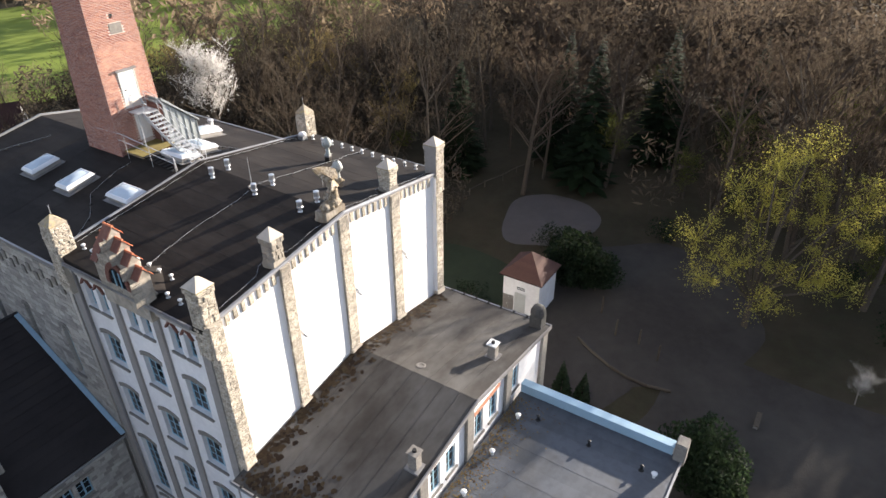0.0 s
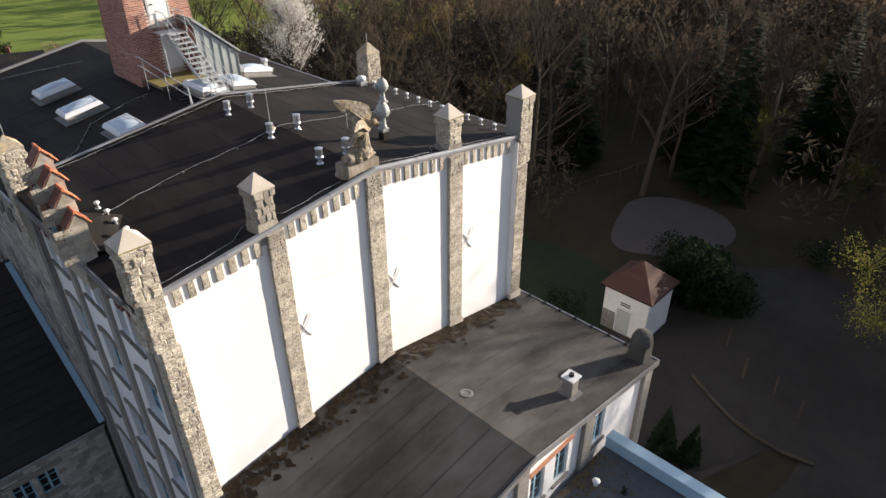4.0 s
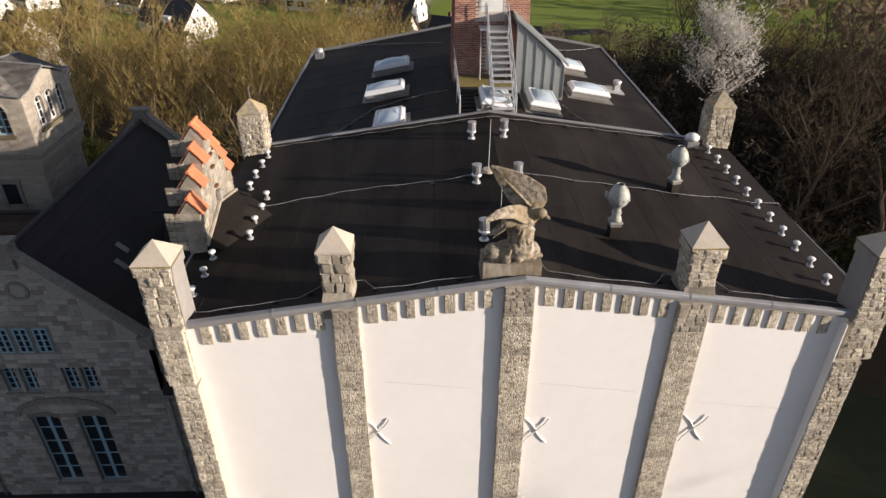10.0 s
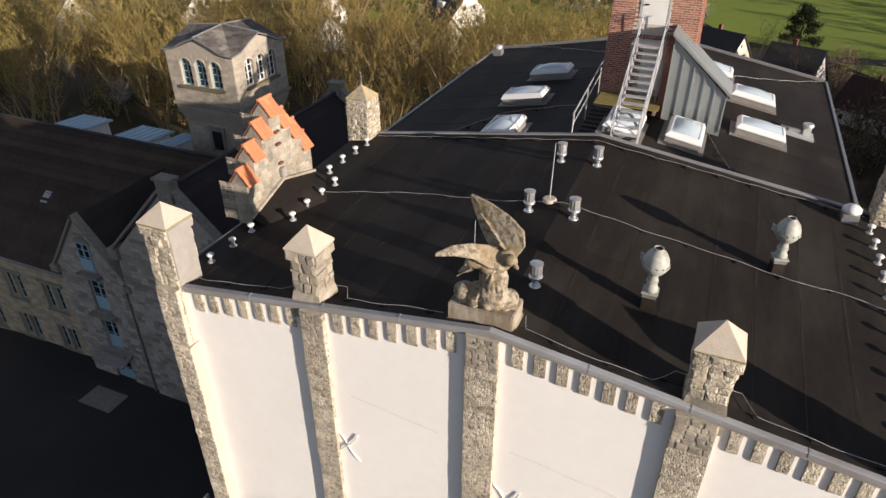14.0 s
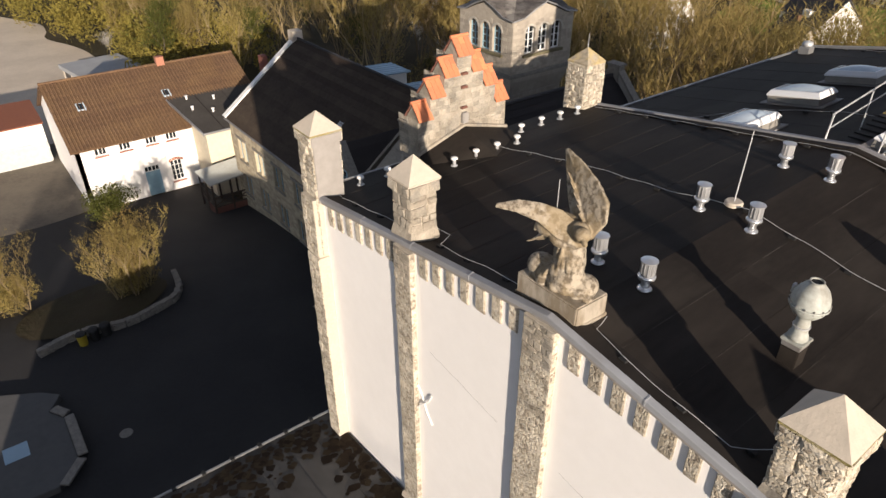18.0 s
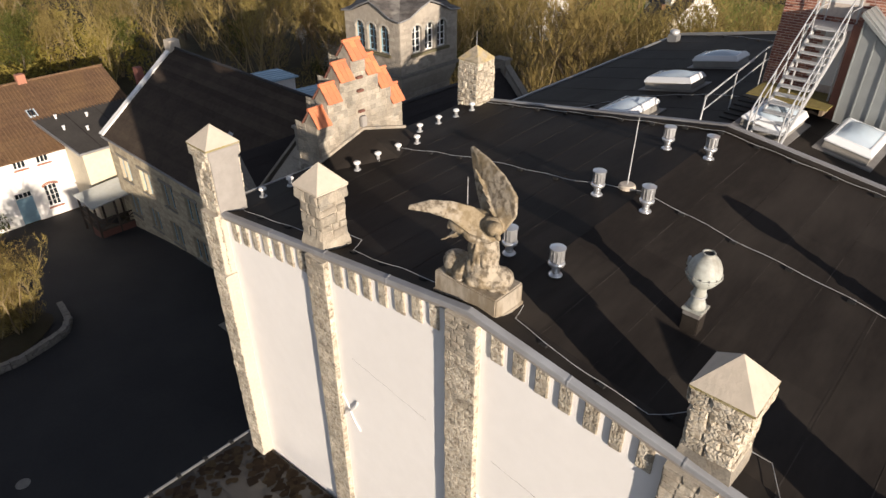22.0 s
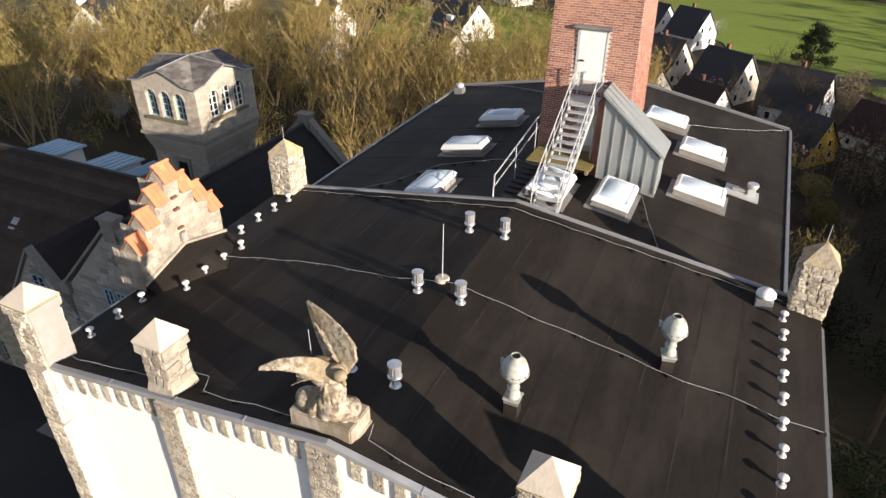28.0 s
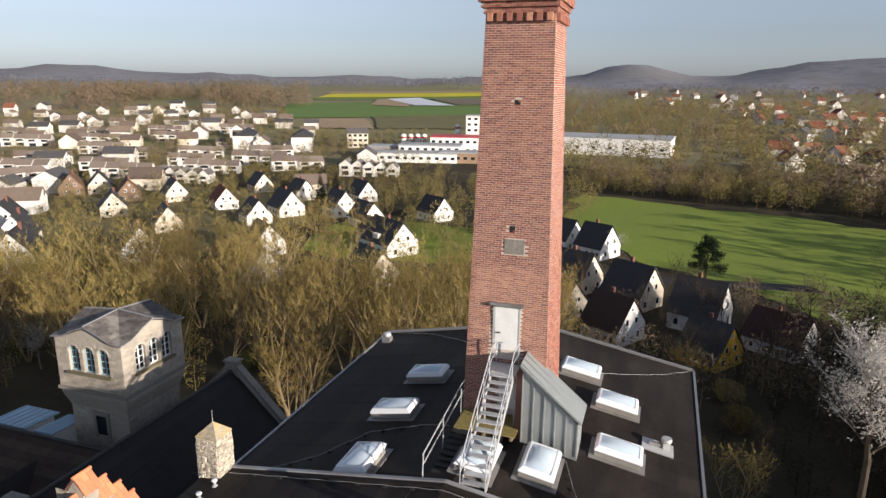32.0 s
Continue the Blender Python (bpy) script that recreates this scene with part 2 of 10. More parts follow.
ZINC_SEAM = mat("standing_seam_zinc", (0.34, 0.36, 0.36), 0.5, 0.5, dark=(0.28, 0.3, 0.3), scale=2.5, amount=0.5, coarse=0.7)
GALV = mat("galvanised_steel", (0.56, 0.57, 0.58), 0.45, 0.35, dark=(0.36, 0.37, 0.38), scale=14, amount=0.6, coarse=3)
ALU = mat("bright_aluminium", (0.72, 0.73, 0.74), 0.3, 0.8, dark=(0.6, 0.6, 0.62), scale=9, amount=0.4, coarse=2)
PAINT_GREY = mat("pale_grey_paint", (0.5, 0.52, 0.5), 0.45, 0.1, dark=(0.42, 0.43, 0.41), scale=9, amount=0.4, coarse=2, stain=(0.36, 0.33, 0.28), stain_amount=0.3)
# White acrylic tinted blue: the sky's reflection is painted into the colour.
ACRYL = mat("sky_tinted_acrylic", (0.5, 0.6, 0.68), 0.07, scale=4, amount=0.15, coarse=1, stain=(0.5, 0.53, 0.58), spec=1.0)
WHITE = mat("white_paint", (0.78, 0.78, 0.76), 0.5, scale=4, amount=0.15, coarse=1)
BLUE = mat("pale_blue_paint", (0.27, 0.43, 0.52), 0.5, dark=(0.2, 0.34, 0.42), scale=6, amount=0.4, coarse=1.2)
BLUE_SHEET = mat("pale_blue_sheet", (0.33, 0.47, 0.58), 0.5, 0.1, dark=(0.27, 0.4, 0.5), scale=3, amount=0.4, coarse=0.6)
GLASS = mat("dark_window_glass", (0.02, 0.025, 0.03), 0.06, scale=2, amount=0.2, coarse=0.7, spec=0.7)
BRICK = mat("red_brick", (0.38, 0.17, 0.115), 0.88, dark=(0.2, 0.082, 0.062), scale=16, amount=0.5, coarse=0.35, stain=(0.3, 0.15, 0.115), bump=0.006, bump_scale=40, island=0.34, vary=0.3, spec=0.2)
BRICK_MORTAR = mat("brick_mortar", (0.62, 0.54, 0.47), 0.95, dark=(0.36, 0.29, 0.25), scale=10, spec=0.2)
TILE_ORANGE = mat("new_orange_tile", (0.62, 0.21, 0.1), 0.75, dark=(0.48, 0.15, 0.075), scale=10, amount=0.5, coarse=3, stain=(0.4, 0.16, 0.09), bump=0.006, vary=0.12)
SLATE = mat("dark_slate_roof", (0.028, 0.024, 0.024), 0.75, dark=(0.016, 0.0145, 0.015), scale=2, amount=0.6, coarse=0.25, stain=(0.042, 0.036, 0.033), stain_amount=0.5, bump=0.012, bump_scale=8, vary=0.12, stretch=(1.5, 1.5, 1.5), spec=0.25)
TILE_BROWN = mat("brown_roof_tile", (0.16, 0.095, 0.055), 0.85, dark=(0.075, 0.045, 0.03), scale=4, amount=0.8, coarse=0.35, stain=(0.22, 0.135, 0.06), bump=0.02, bump_scale=9, vary=0.12, spec=0.25)
TILE_RED = mat("red_roof_tile", (0.19, 0.07, 0.045), 0.85, dark=(0.13, 0.045, 0.03), scale=6, amount=0.6, coarse=0.5, bump=0.02, bump_scale=9, vary=0.15, spec=0.25)
TILE_DARK = mat("anthracite_roof_tile", (0.035, 0.033, 0.035), 0.7, scale=6, amount=0.6, coarse=0.5, bump=0.02, bump_scale=9, vary=0.2)
WOOD = mat("weathered_wood", (0.2, 0.15, 0.1), 0.85, dark=(0.11, 0.08, 0.055), scale=9, amount=0.6, coarse=2, bump=0.008, stretch=(1, 1, 0.2))
MOSSY = mat("mossy_boards", (0.24, 0.19, 0.06), 0.9, dark=(0.12, 0.1, 0.04), scale=7, amount=0.6, coarse=2)
BLACK = mat("black_rubber", (0.015, 0.015, 0.015), 0.7, scale=8, amount=0.3)
ASPHALT = mat("dark_asphalt", (0.03, 0.029, 0.03), 0.85, dark=(0.02, 0.02, 0.021), scale=5, amount=0.5, coarse=0.12, stain=(0.048, 0.046, 0.044), stain_amount=0.6, bump=0.01, bump_scale=40, spec=0.25)
GRAVEL = mat("pale_gravel", (0.6, 0.52, 0.42), 0.95, dark=(0.5, 0.43, 0.35), scale=3, amount=0.6, coarse=0.12, stain=(0.3, 0.25, 0.2), bump=0.02, bump_scale=12, spec=0.2)
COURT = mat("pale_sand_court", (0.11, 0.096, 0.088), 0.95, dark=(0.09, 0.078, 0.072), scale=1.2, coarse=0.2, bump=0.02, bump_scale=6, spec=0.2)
# Trodden sand, darkened in its colour for the shade of the trees.
SAND = mat("trodden_shaded_sand", (0.049, 0.042, 0.036), 0.95, dark=(0.034, 0.029, 0.025), scale=1.2, amount=0.7, coarse=0.1, stain=(0.078, 0.07, 0.058), stain_amount=0.6, bump=0.02, bump_scale=6, spec=0.2)
EARTH = mat("woodland_floor", (0.044, 0.04, 0.022), 0.95, dark=(0.036, 0.027, 0.018), scale=0.9, amount=0.8, coarse=0.09, stain=(0.075, 0.058, 0.035), stain_amount=0.7, bump=0.08, bump_scale=3, spec=0.15)
GRASS = mat("spring_grass", (0.19, 0.24, 0.036), 0.9, dark=(0.13, 0.18, 0.028), scale=0.5, amount=0.6, coarse=0.035, stain=(0.14, 0.18, 0.035), stain_amount=0.5, bump=0.04, bump_scale=4, spec=0.2)
BARK = mat("tree_bark", (0.1, 0.08, 0.06), 0.95, dark=(0.05, 0.042, 0.034), scale=7, amount=0.6, coarse=1, vary=0.2, spec=0.15)


# ---- mesh building ----
class Shape:
    """Collects vertices and faces for one mesh."""

    def __init__(self):
        self.v, self.f = [], []

    def add(self, v, f):
        n = len(self.v)
        self.v += [tuple(p) for p in v]
        self.f += [tuple(n + i for i in q) for q in f]
        return self

    def box(self, x0, y0, z0, x1, y1, z1):
        x0, x1, y0, y1, z0, z1 = min(x0, x1), max(x0, x1), min(y0, y1), max(y0, y1), min(z0, z1), max(z0, z1)
        return self.add([(x, y, z) for z in (z0, z1) for y in (y0, y1) for x in (x0, x1)],
                        [(0, 2, 3, 1), (4, 5, 7, 6), (0, 1, 5, 4), (2, 6, 7, 3), (0, 4, 6, 2), (1, 3, 7, 5)])

    def prism(self, poly, way):
        """A flat polygon of 3D points pushed along way."""
        n, w = len(poly), Vector(way)
        a = [Vector(p) for p in poly]
        return self.add(a + [p + w for p in a], [tuple(range(n))[::-1], tuple(range(n, 2 * n))] + [(i, (i + 1) % n, n + (i + 1) % n, n + i) for i in range(n)])

    def rod(self, a, b, r0, r1=None, n=8, caps=True):
        a, b, r1 = Vector(a), Vector(b), r0 if r1 is None else r1
        q = (b - a).to_track_quat("Z", "Y") if (b - a).length > 1e-6 else Euler((0, 0, 0)).to_quaternion()
        ring = [Vector((math.cos(i * math.tau / n), math.sin(i * math.tau / n), 0)) for i in range(n)]
        f = [(i, (i + 1) % n, n + (i + 1) % n, n + i) for i in range(n)]
        if caps:
            f += [tuple(range(n))[::-1], tuple(range(n, 2 * n))]
        return self.add([a + q @ (p * r0) for p in ring] + [b + q @ (p * r1) for p in ring], f)

    def turned(self, c, profile, n=14):
        """A lathed form round the upright through c: profile of (radius, height)."""
        c, k = Vector(c), len(profile)
        v = [c + Vector((r * math.cos(i * math.tau / n), r * math.sin(i * math.tau / n), z)) for r, z in profile for i in range(n)]
        f = [(j * n + i, j * n + (i + 1) % n, (j + 1) * n + (i + 1) % n, (j + 1) * n + i) for j in range(k - 1) for i in range(n)]
        return self.add(v, f + [tuple(range(n))[::-1], tuple(range((k - 1) * n, k * n))])

    def tube(self, pts, r, n=5):
        """A bent rod through the points, with shared rings at the bends."""
        p = [Vector(q) for q in pts]
        v, f, side = [], [], None
        for i, c in enumerate(p):
            way = (p[min(i + 1, len(p) - 1)] - p[max(i - 1, 0)]).normalized()
            side = way.orthogonal() if side is None else side - way * side.dot(way)
            side = (side if side.length > 1e-4 else way.orthogonal()).normalized()
            up = way.cross(side)
            v += [c + (side * math.cos(k * math.tau / n) + up * math.sin(k * math.tau / n)) * r for k in range(n)]
        for i in range(len(p) - 1):
            f += [(i * n + k, i * n + (k + 1) % n, (i + 1) * n + (k + 1) % n, (i + 1) * n + k) for k in range(n)]
        return self.add(v, f + [tuple(range(n))[::-1], tuple(range((len(p) - 1) * n, len(p) * n))])

    def slab(self, a, b, c, d, t):
        """A four-cornered plate (seen from above a, b, c, d anticlockwise), t thick downwards along its normal."""
        a, b, c, d = Vector(a), Vector(b), Vector(c), Vector(d)
        n = (b - a).cross(d - a).normalized() * -t
        return self.prism([a, b, c, d], n)

    def mesh(self, name, material, bevel=0.0, smooth=False):
        me = bpy.data.meshes.new(name)
        me.from_pydata(self.v, [], self.f)
        bm = bmesh.new()
        bm.from_mesh(me)
        if len(self.f) < 4000:
            bmesh.ops.recalc_face_normals(bm, faces=bm.faces)
        if bevel:
            bmesh.ops.bevel(bm, geom=bm.edges[:], offset=bevel, segments=2, affect="EDGES", clamp_overlap=True)
        if smooth:
            for f in bm.faces:
                f.smooth = True
        bm.to_mesh(me)
        bm.free()
        me.materials.append(material)
        return me


def raw(shape, name, material):
    me = bpy.data.meshes.new(name)
    me.from_pydata(shape.v, [], shape.f)
    me.materials.append(material)
    return me


def thing(name, at, label, category, group="", kind=""):
    """An Empty at the thing's base."""
    ob = new(name)
    ob.location = at
    return tagged(ob, label, category, group, kind)


def fix(ob, parent):
    """Parents ob, whose mesh is in world metres, under a thing or a part in place."""
    ob.parent = parent
    up, m = parent, Matrix.Identity(4)
    while up:
        m = up.matrix_basis.copy() if up.parent is None else m
        if up.parent is None:
            break
        up = up.parent
    ob.matrix_parent_inverse = m.inverted() if parent.parent is None else Matrix.Identity(4)
    return ob


def part(name, shape, material, parent, label="", bevel=0.0, smooth=False):
    me = shape if isinstance(shape, bpy.types.Mesh) else shape.mesh(name, material, bevel, smooth)
    ob = fix(new(name, me), parent)
    return tagged(ob, label)


def solid(name, shape, material, label, category, group="", kind="", bevel=0.0, smooth=False, at=None):
    """A thing that is one mesh."""
    ob = new(name, shape.mesh(name, material, bevel, smooth))
    if at:
        ob.location = at
    return tagged(ob, label, category, group, kind)


class Wall:
    """Maps (u, v, w): along the wall, up, and out of it, to the world."""

    def __init__(self, origin, along, out):
        self.o, self.a, self.n = Vector(origin), Vector(along).normalized(), Vector(out).normalized()

    def at(self, u, v, w=0.0):
        return self.o + self.a * u + Vector((0, 0, v)) + self.n * w

    def box(self, s, u0, v0, w0, u1, v1, w1):
        return s.add([self.at(u, v, w) for v in (v0, v1) for w in (w0, w1) for u in (u0, u1)],
                     [(0, 2, 3, 1), (4, 5, 7, 6), (0, 1, 5, 4), (2, 6, 7, 3), (0, 4, 6, 2), (1, 3, 7, 5)])

    def poly(self, s, uv, w0, w1):
        return s.prism([self.at(u, v, w0) for u, v in uv], self.n * (w1 - w0))

    def pierced(self, s, u0, v0, u1, v1, thick, holes):
        """A wall with openings right through it."""
        us = sorted({u0, u1, *[h[0] for h in holes], *[h[2] for h in holes]})
        vs = sorted({v0, v1, *[h[1] for h in holes], *[h[3] for h in holes]})
        for a, b in zip(us, us[1:]):
            for c, d in zip(vs, vs[1:]):
                m, k = (a + b) / 2, (c + d) / 2
                if any(h[0] < m < h[2] and h[1] < k < h[3] for h in holes):
                    continue
                s.add([self.at(a, c), self.at(b, c), self.at(b, d), self.at(a, d)], [(0, 1, 2, 3)])
                s.add([self.at(a, c, -thick), self.at(b, c, -thick), self.at(b, d, -thick), self.at(a, d, -thick)], [(3, 2, 1, 0)])
        for (a, c, b, d) in [(u0, v0, u1, v1), *[h[:4] for h in holes]]:
            q = [(a, c), (b, c), (b, d), (a, d)]
            for (p, r), (x, y) in zip(q, q[1:] + q[:1]):
                s.add([self.at(p, r), self.at(x, y), self.at(x, y, -thick), self.at(p, r, -thick)], [(0, 1, 2, 3)])
        return s


def window(w, parent, u0, v0, u1, v1, cols=2, rows=3, frame_mat=None, deep=0.22, sill=None, arch=None, pane=True, name="window", bar=0.035, label=""):
    """A window in an opening: frame with glazing bars, a pane behind it, a sill, and an arch of stones over it."""
    frame_mat = frame_mat or BLUE
    s, b = Shape(), 0.07
    for a in ((u0, v0, u0 + b, v1), (u1 - b, v0, u1, v1), (u0 + b, v0, u1 - b, v0 + b), (u0 + b, v1 - b, u1 - b, v1)):
        w.box(s, a[0], a[1], -deep - 0.06, a[2], a[3], -deep)
    for i in range(1, cols):
        u = u0 + (u1 - u0) * i / cols
        k = bar * (1.5 if cols == 2 or i == cols // 2 else 0.8)
        w.box(s, u - k, v0 + b, -deep - 0.05, u + k, v1 - b, -deep - 0.01)
    for j in range(1, rows):
        v = v0 + (v1 - v0) * j / rows
        w.box(s, u0 + b, v - bar * 0.6, -deep - 0.045, u1 - b, v + bar * 0.6, -deep - 0.015)
    fr = part(name, s, frame_mat, parent, label)
    if pane:
        p = w.box(Shape(), u0 + b * 0.5, v0 + b * 0.5, -deep - 0.04, u1 - b * 0.5, v1 - b * 0.5, -deep - 0.03)
        part("pane", p, GLASS, fr)
    if sill:
        part("sill", w.box(Shape(), u0 - 0.12, v0 - 0.14, -deep, u1 + 0.12, v0 - 0.004, 0.1), sill, fr, bevel=0.012)
    if arch:
        m, n = (u0 + u1) / 2, 9
        half, rise = (u1 - u0) / 2 + 0.12, 0.22
        for i in range(n):
            p, q = -1 + 2 * i / n + 0.02, -1 + 2 * (i + 1) / n - 0.02
            lo = [v1 - 0.14 + rise * (1 - x * x) for x in (p, q)]
            s = w.poly(Shape(), [(m + half * p, lo[0]), (m + half * q, lo[1]), (m + half * q * 1.04, lo[1] + 0.26), (m + half * p * 1.04, lo[0] + 0.26)], -0.03, 0.05)
            part("arch_stone", s, arch, fr)
    return fr

# ---- rubble stones: a few shared forms, each stone an object of its own ----
def stone_mesh(seed, material):
    r = random.Random(seed)
    j = lambda k: r.uniform(-k, k)
    base = [(-0.5, -0.5), (0.5, -0.5), (0.5, 0.5), (-0.5, 0.5)]
    v = [(x + j(0.06), 0.0, z + j(0.06)) for x, z in base]
    v += [(x * 0.98 + j(0.05), -0.6, z * 0.98 + j(0.05)) for x, z in base]
    v += [(x * 0.7 + j(0.09), -1.0 + j(0.25), z * 0.7 + j(0.09)) for x, z in base]
    f = [(0, 1, 5, 4), (1, 2, 6, 5), (2, 3, 7, 6), (3, 0, 4, 7), (4, 5, 9, 8), (5, 6, 10, 9), (6, 7, 11, 10), (7, 4, 8, 11), (8, 9, 10, 11)]
    s = Shape().add(v, f)
    return s.mesh("stone", material)


MOSS_DAMP = mat("damp_moss_film", (0.03, 0.024, 0.013), 0.95, dark=(0.018, 0.015, 0.01), scale=5, amount=0.7, coarse=1.2, stain=(0.042, 0.031, 0.017), stain_amount=0.7, bump=0.012, bump_scale=24, island=0.3)
STONES = [stone_mesh(i, STONE) for i in range(8)]
STONES_PALE = [stone_mesh(30 + i, STONE_PALE) for i in range(6)]
STONES_DARK = [stone_mesh(20 + i, STONE_DARK) for i in range(4)]


def stone_face(parent, w, u0, v0, u1, v1, size=0.22, proud=0.03, forms=None, joint=0.014):
    """Lays rubble stones on a face of a wall."""
    forms = forms or STONES
    turn = Matrix((w.a, -w.n, Vector((0, 0, 1)))).transposed().to_4x4()
    v = v0
    while v < v1 - 0.05:
        h = min(rng.uniform(0.6, 1.25) * size, v1 - v)
        if v1 - v - h < 0.4 * size:
            h = v1 - v
        u = u0
        while u < u1 - 0.03:
            b = min(rng.uniform(0.8, 1.9) * size, u1 - u)
            if u1 - u - b < 0.5 * size:
                b = u1 - u
            ob = new("stone", rng.choice(forms))
            ob.parent = parent
            ob.matrix_basis = (Matrix.Translation(w.at(u + b / 2, v + h / 2)) @ turn @ pose(0, 0, 0, 0, rng.uniform(-4, 4), 0)
                               @ Matrix.Diagonal((b - joint, rng.uniform(0.6, 1.4) * proud, h - joint, 1)))
            u += b
        v += h


def coursed(parent, w, u0, v0, u1, v1, holes, h=0.27, material=None, proud=0.022):
    """Squared stones in uneven courses on a wall, round its openings, as one mesh."""
    s, v = Shape(), v0
    while v < v1 - 0.08:
        e = min(v + h * rng.uniform(0.75, 1.25), v1)
        if v1 - e < 0.1:
            e = v1
        u = u0
        while u < u1 - 0.05:
            b = min(u + h * rng.uniform(1.0, 2.6), u1)
            spans = [(u, b)]
            for hu0, hv0, hu1, hv1 in [q[:4] for q in holes]:
                if hv0 - 0.03 < e and hv1 + 0.03 > v:
                    spans = [(p, q) for a, c in spans for p, q in ((a, min(c, hu0 - 0.03)), (max(a, hu1 + 0.03), c)) if q - p > 0.06]
            for a, c in spans:
                k, g = proud * rng.uniform(0.4, 1.3), 0.011
                p = [(a + g, v + g), (c - g, v + g), (c - g, e - g), (a + g, e - g)]
                s.add([w.at(x, y, 0.001) for x, y in p] + [w.at(x, y, k) for x, y in p], [(4, 5, 6, 7), (0, 1, 5, 4), (1, 2, 6, 5), (2, 3, 7, 6), (3, 0, 4, 7)])
            u = b
        v = e
    ob = new("stonework", raw(s, "stonework", material or ASHLAR))
    return tagged(fix(ob, parent), "coursed limestone blocks", kind="stuff")


def roof_z(x, y=0.0):
    """The main roof's surface: it falls to both eaves and rises a little to the back."""
    return 21.17 - 0.138 * abs(x) + 0.03 * y


def par_z(x):
    """The top of the front parapet."""
    return 21.36 - 0.142 * abs(x)


def rear_z(x):
    return 21.12 - 0.183 * abs(x)


def low_z(x):
    """The low front roof's surface."""
    return 12.5 - 0.15 * abs(x)


HALF = 8.9
hall = thing("mill_building", (0, 5.5, 0), "tall white-plastered mill block with stone pilasters and a black flat-pitched roof", "building")
front = Wall((0, 0, 0), (1, 0, 0), (0, -1, 0))
west = Wall((-8.95, 0, 0), (0, 1, 0), (-1, 0, 0))
east = Wall((8.95, 0, 0), (0, 1, 0), (1, 0, 0))

# white front wall, a gable with a blunt top
s = Shape()
front.poly(s, [(-HALF, 0), (HALF, 0), (HALF, par_z(HALF) - 0.12), (0, par_z(0) - 0.12), (-HALF, par_z(HALF) - 0.12)], -0.05, -0.5)
part("front_wall", s, PLASTER, hall, "sunlit white plaster wall with faint cracks")
# hairline cracks and a daywork joint in the plaster
for u0, v0, u1, v1 in ((-3.6, 18.05, -1.2, 17.75), (0.6, 17.9, 3.3, 17.5), (4.9, 17.1, 7.6, 16.75)):
    pts = [front.at(u0 + (u1 - u0) * i / 9, v0 + (v1 - v0) * i / 9 + rng.uniform(-0.02, 0.02), -0.048) for i in range(10)]
    part("plaster_crack", Shape().tube(pts, 0.003, 4), RENDER_GREY, hall)

# pilasters of rubble on the front
PIL = [(-4.42, 0.64), (-0.14, 0.74), (4.24, 0.79)]
for c, b in PIL:
    top = par_z(c) - 0.2
    bot = low_z(c) - 0.1
    core = front.box(Shape(), c - b / 2, bot, -0.06, c + b / 2, top, 0.1)
    p = part("pilaster", core, MORTAR, hall, "beige limestone rubble pilaster")
    face = Wall((0, -0.1, 0), (1, 0, 0), (0, -1, 0))
    stone_face(p, face, c - b / 2, bot + 0.25, c + b / 2, top - 0.9, 0.3, 0.006, joint=0.004)
    stone_face(p, face, c - b / 2, top - 0.88, c + b / 2, top, 0.15, 0.022, STONES_PALE)
    stone_face(p, Wall((c + b / 2, 0, 0), (0, -1, 0), (1, 0, 0)), -0.045, bot + 0.25, 0.1, top, 0.3, 0.008)
    stone_face(p, Wall((c - b / 2, -0.1, 0), (0, 1, 0), (-1, 0, 0)), 0, bot + 0.25, 0.145, top, 0.3, 0.008)
    part("plinth_block", front.box(Shape(), c - b / 2 - 0.06, bot - 0.05, -0.05, c + b / 2 + 0.06, bot + 0.25, 0.2), CAP, p, bevel=0.02)

# corbels under the coping
bays = [(-8.2, -4.86), (-4.0, -0.64), (0.36, 3.74), (4.76, 7.98)]
corbel_forms = []
for i in range(4):
    r = random.Random(40 + i)
    s = Shape().prism([(-0.125, 0.06, 0.62), (-0.125, -0.005, 0.62), (-0.12, -0.005, 0.1 + r.uniform(-0.03, 0.03)), (-0.12, 0.015, 0.02), (-0.12, 0.06, 0)], (0.25 + r.uniform(-0.02, 0.02), 0, 0))
    corbel_forms.append(s.mesh("corbel", STONE, 0.015))
for a, b in bays:
    for i in range(7):
        u = a + (b - a) * (i + 0.5) / 7
        ob = new("corbel", corbel_forms[rng.randrange(4)])
        fix(ob, hall)
        ob.matrix_basis = pose(u, 0, par_z(u) - 0.195 - 0.62, 0, math.copysign(-0.5, u), 0)

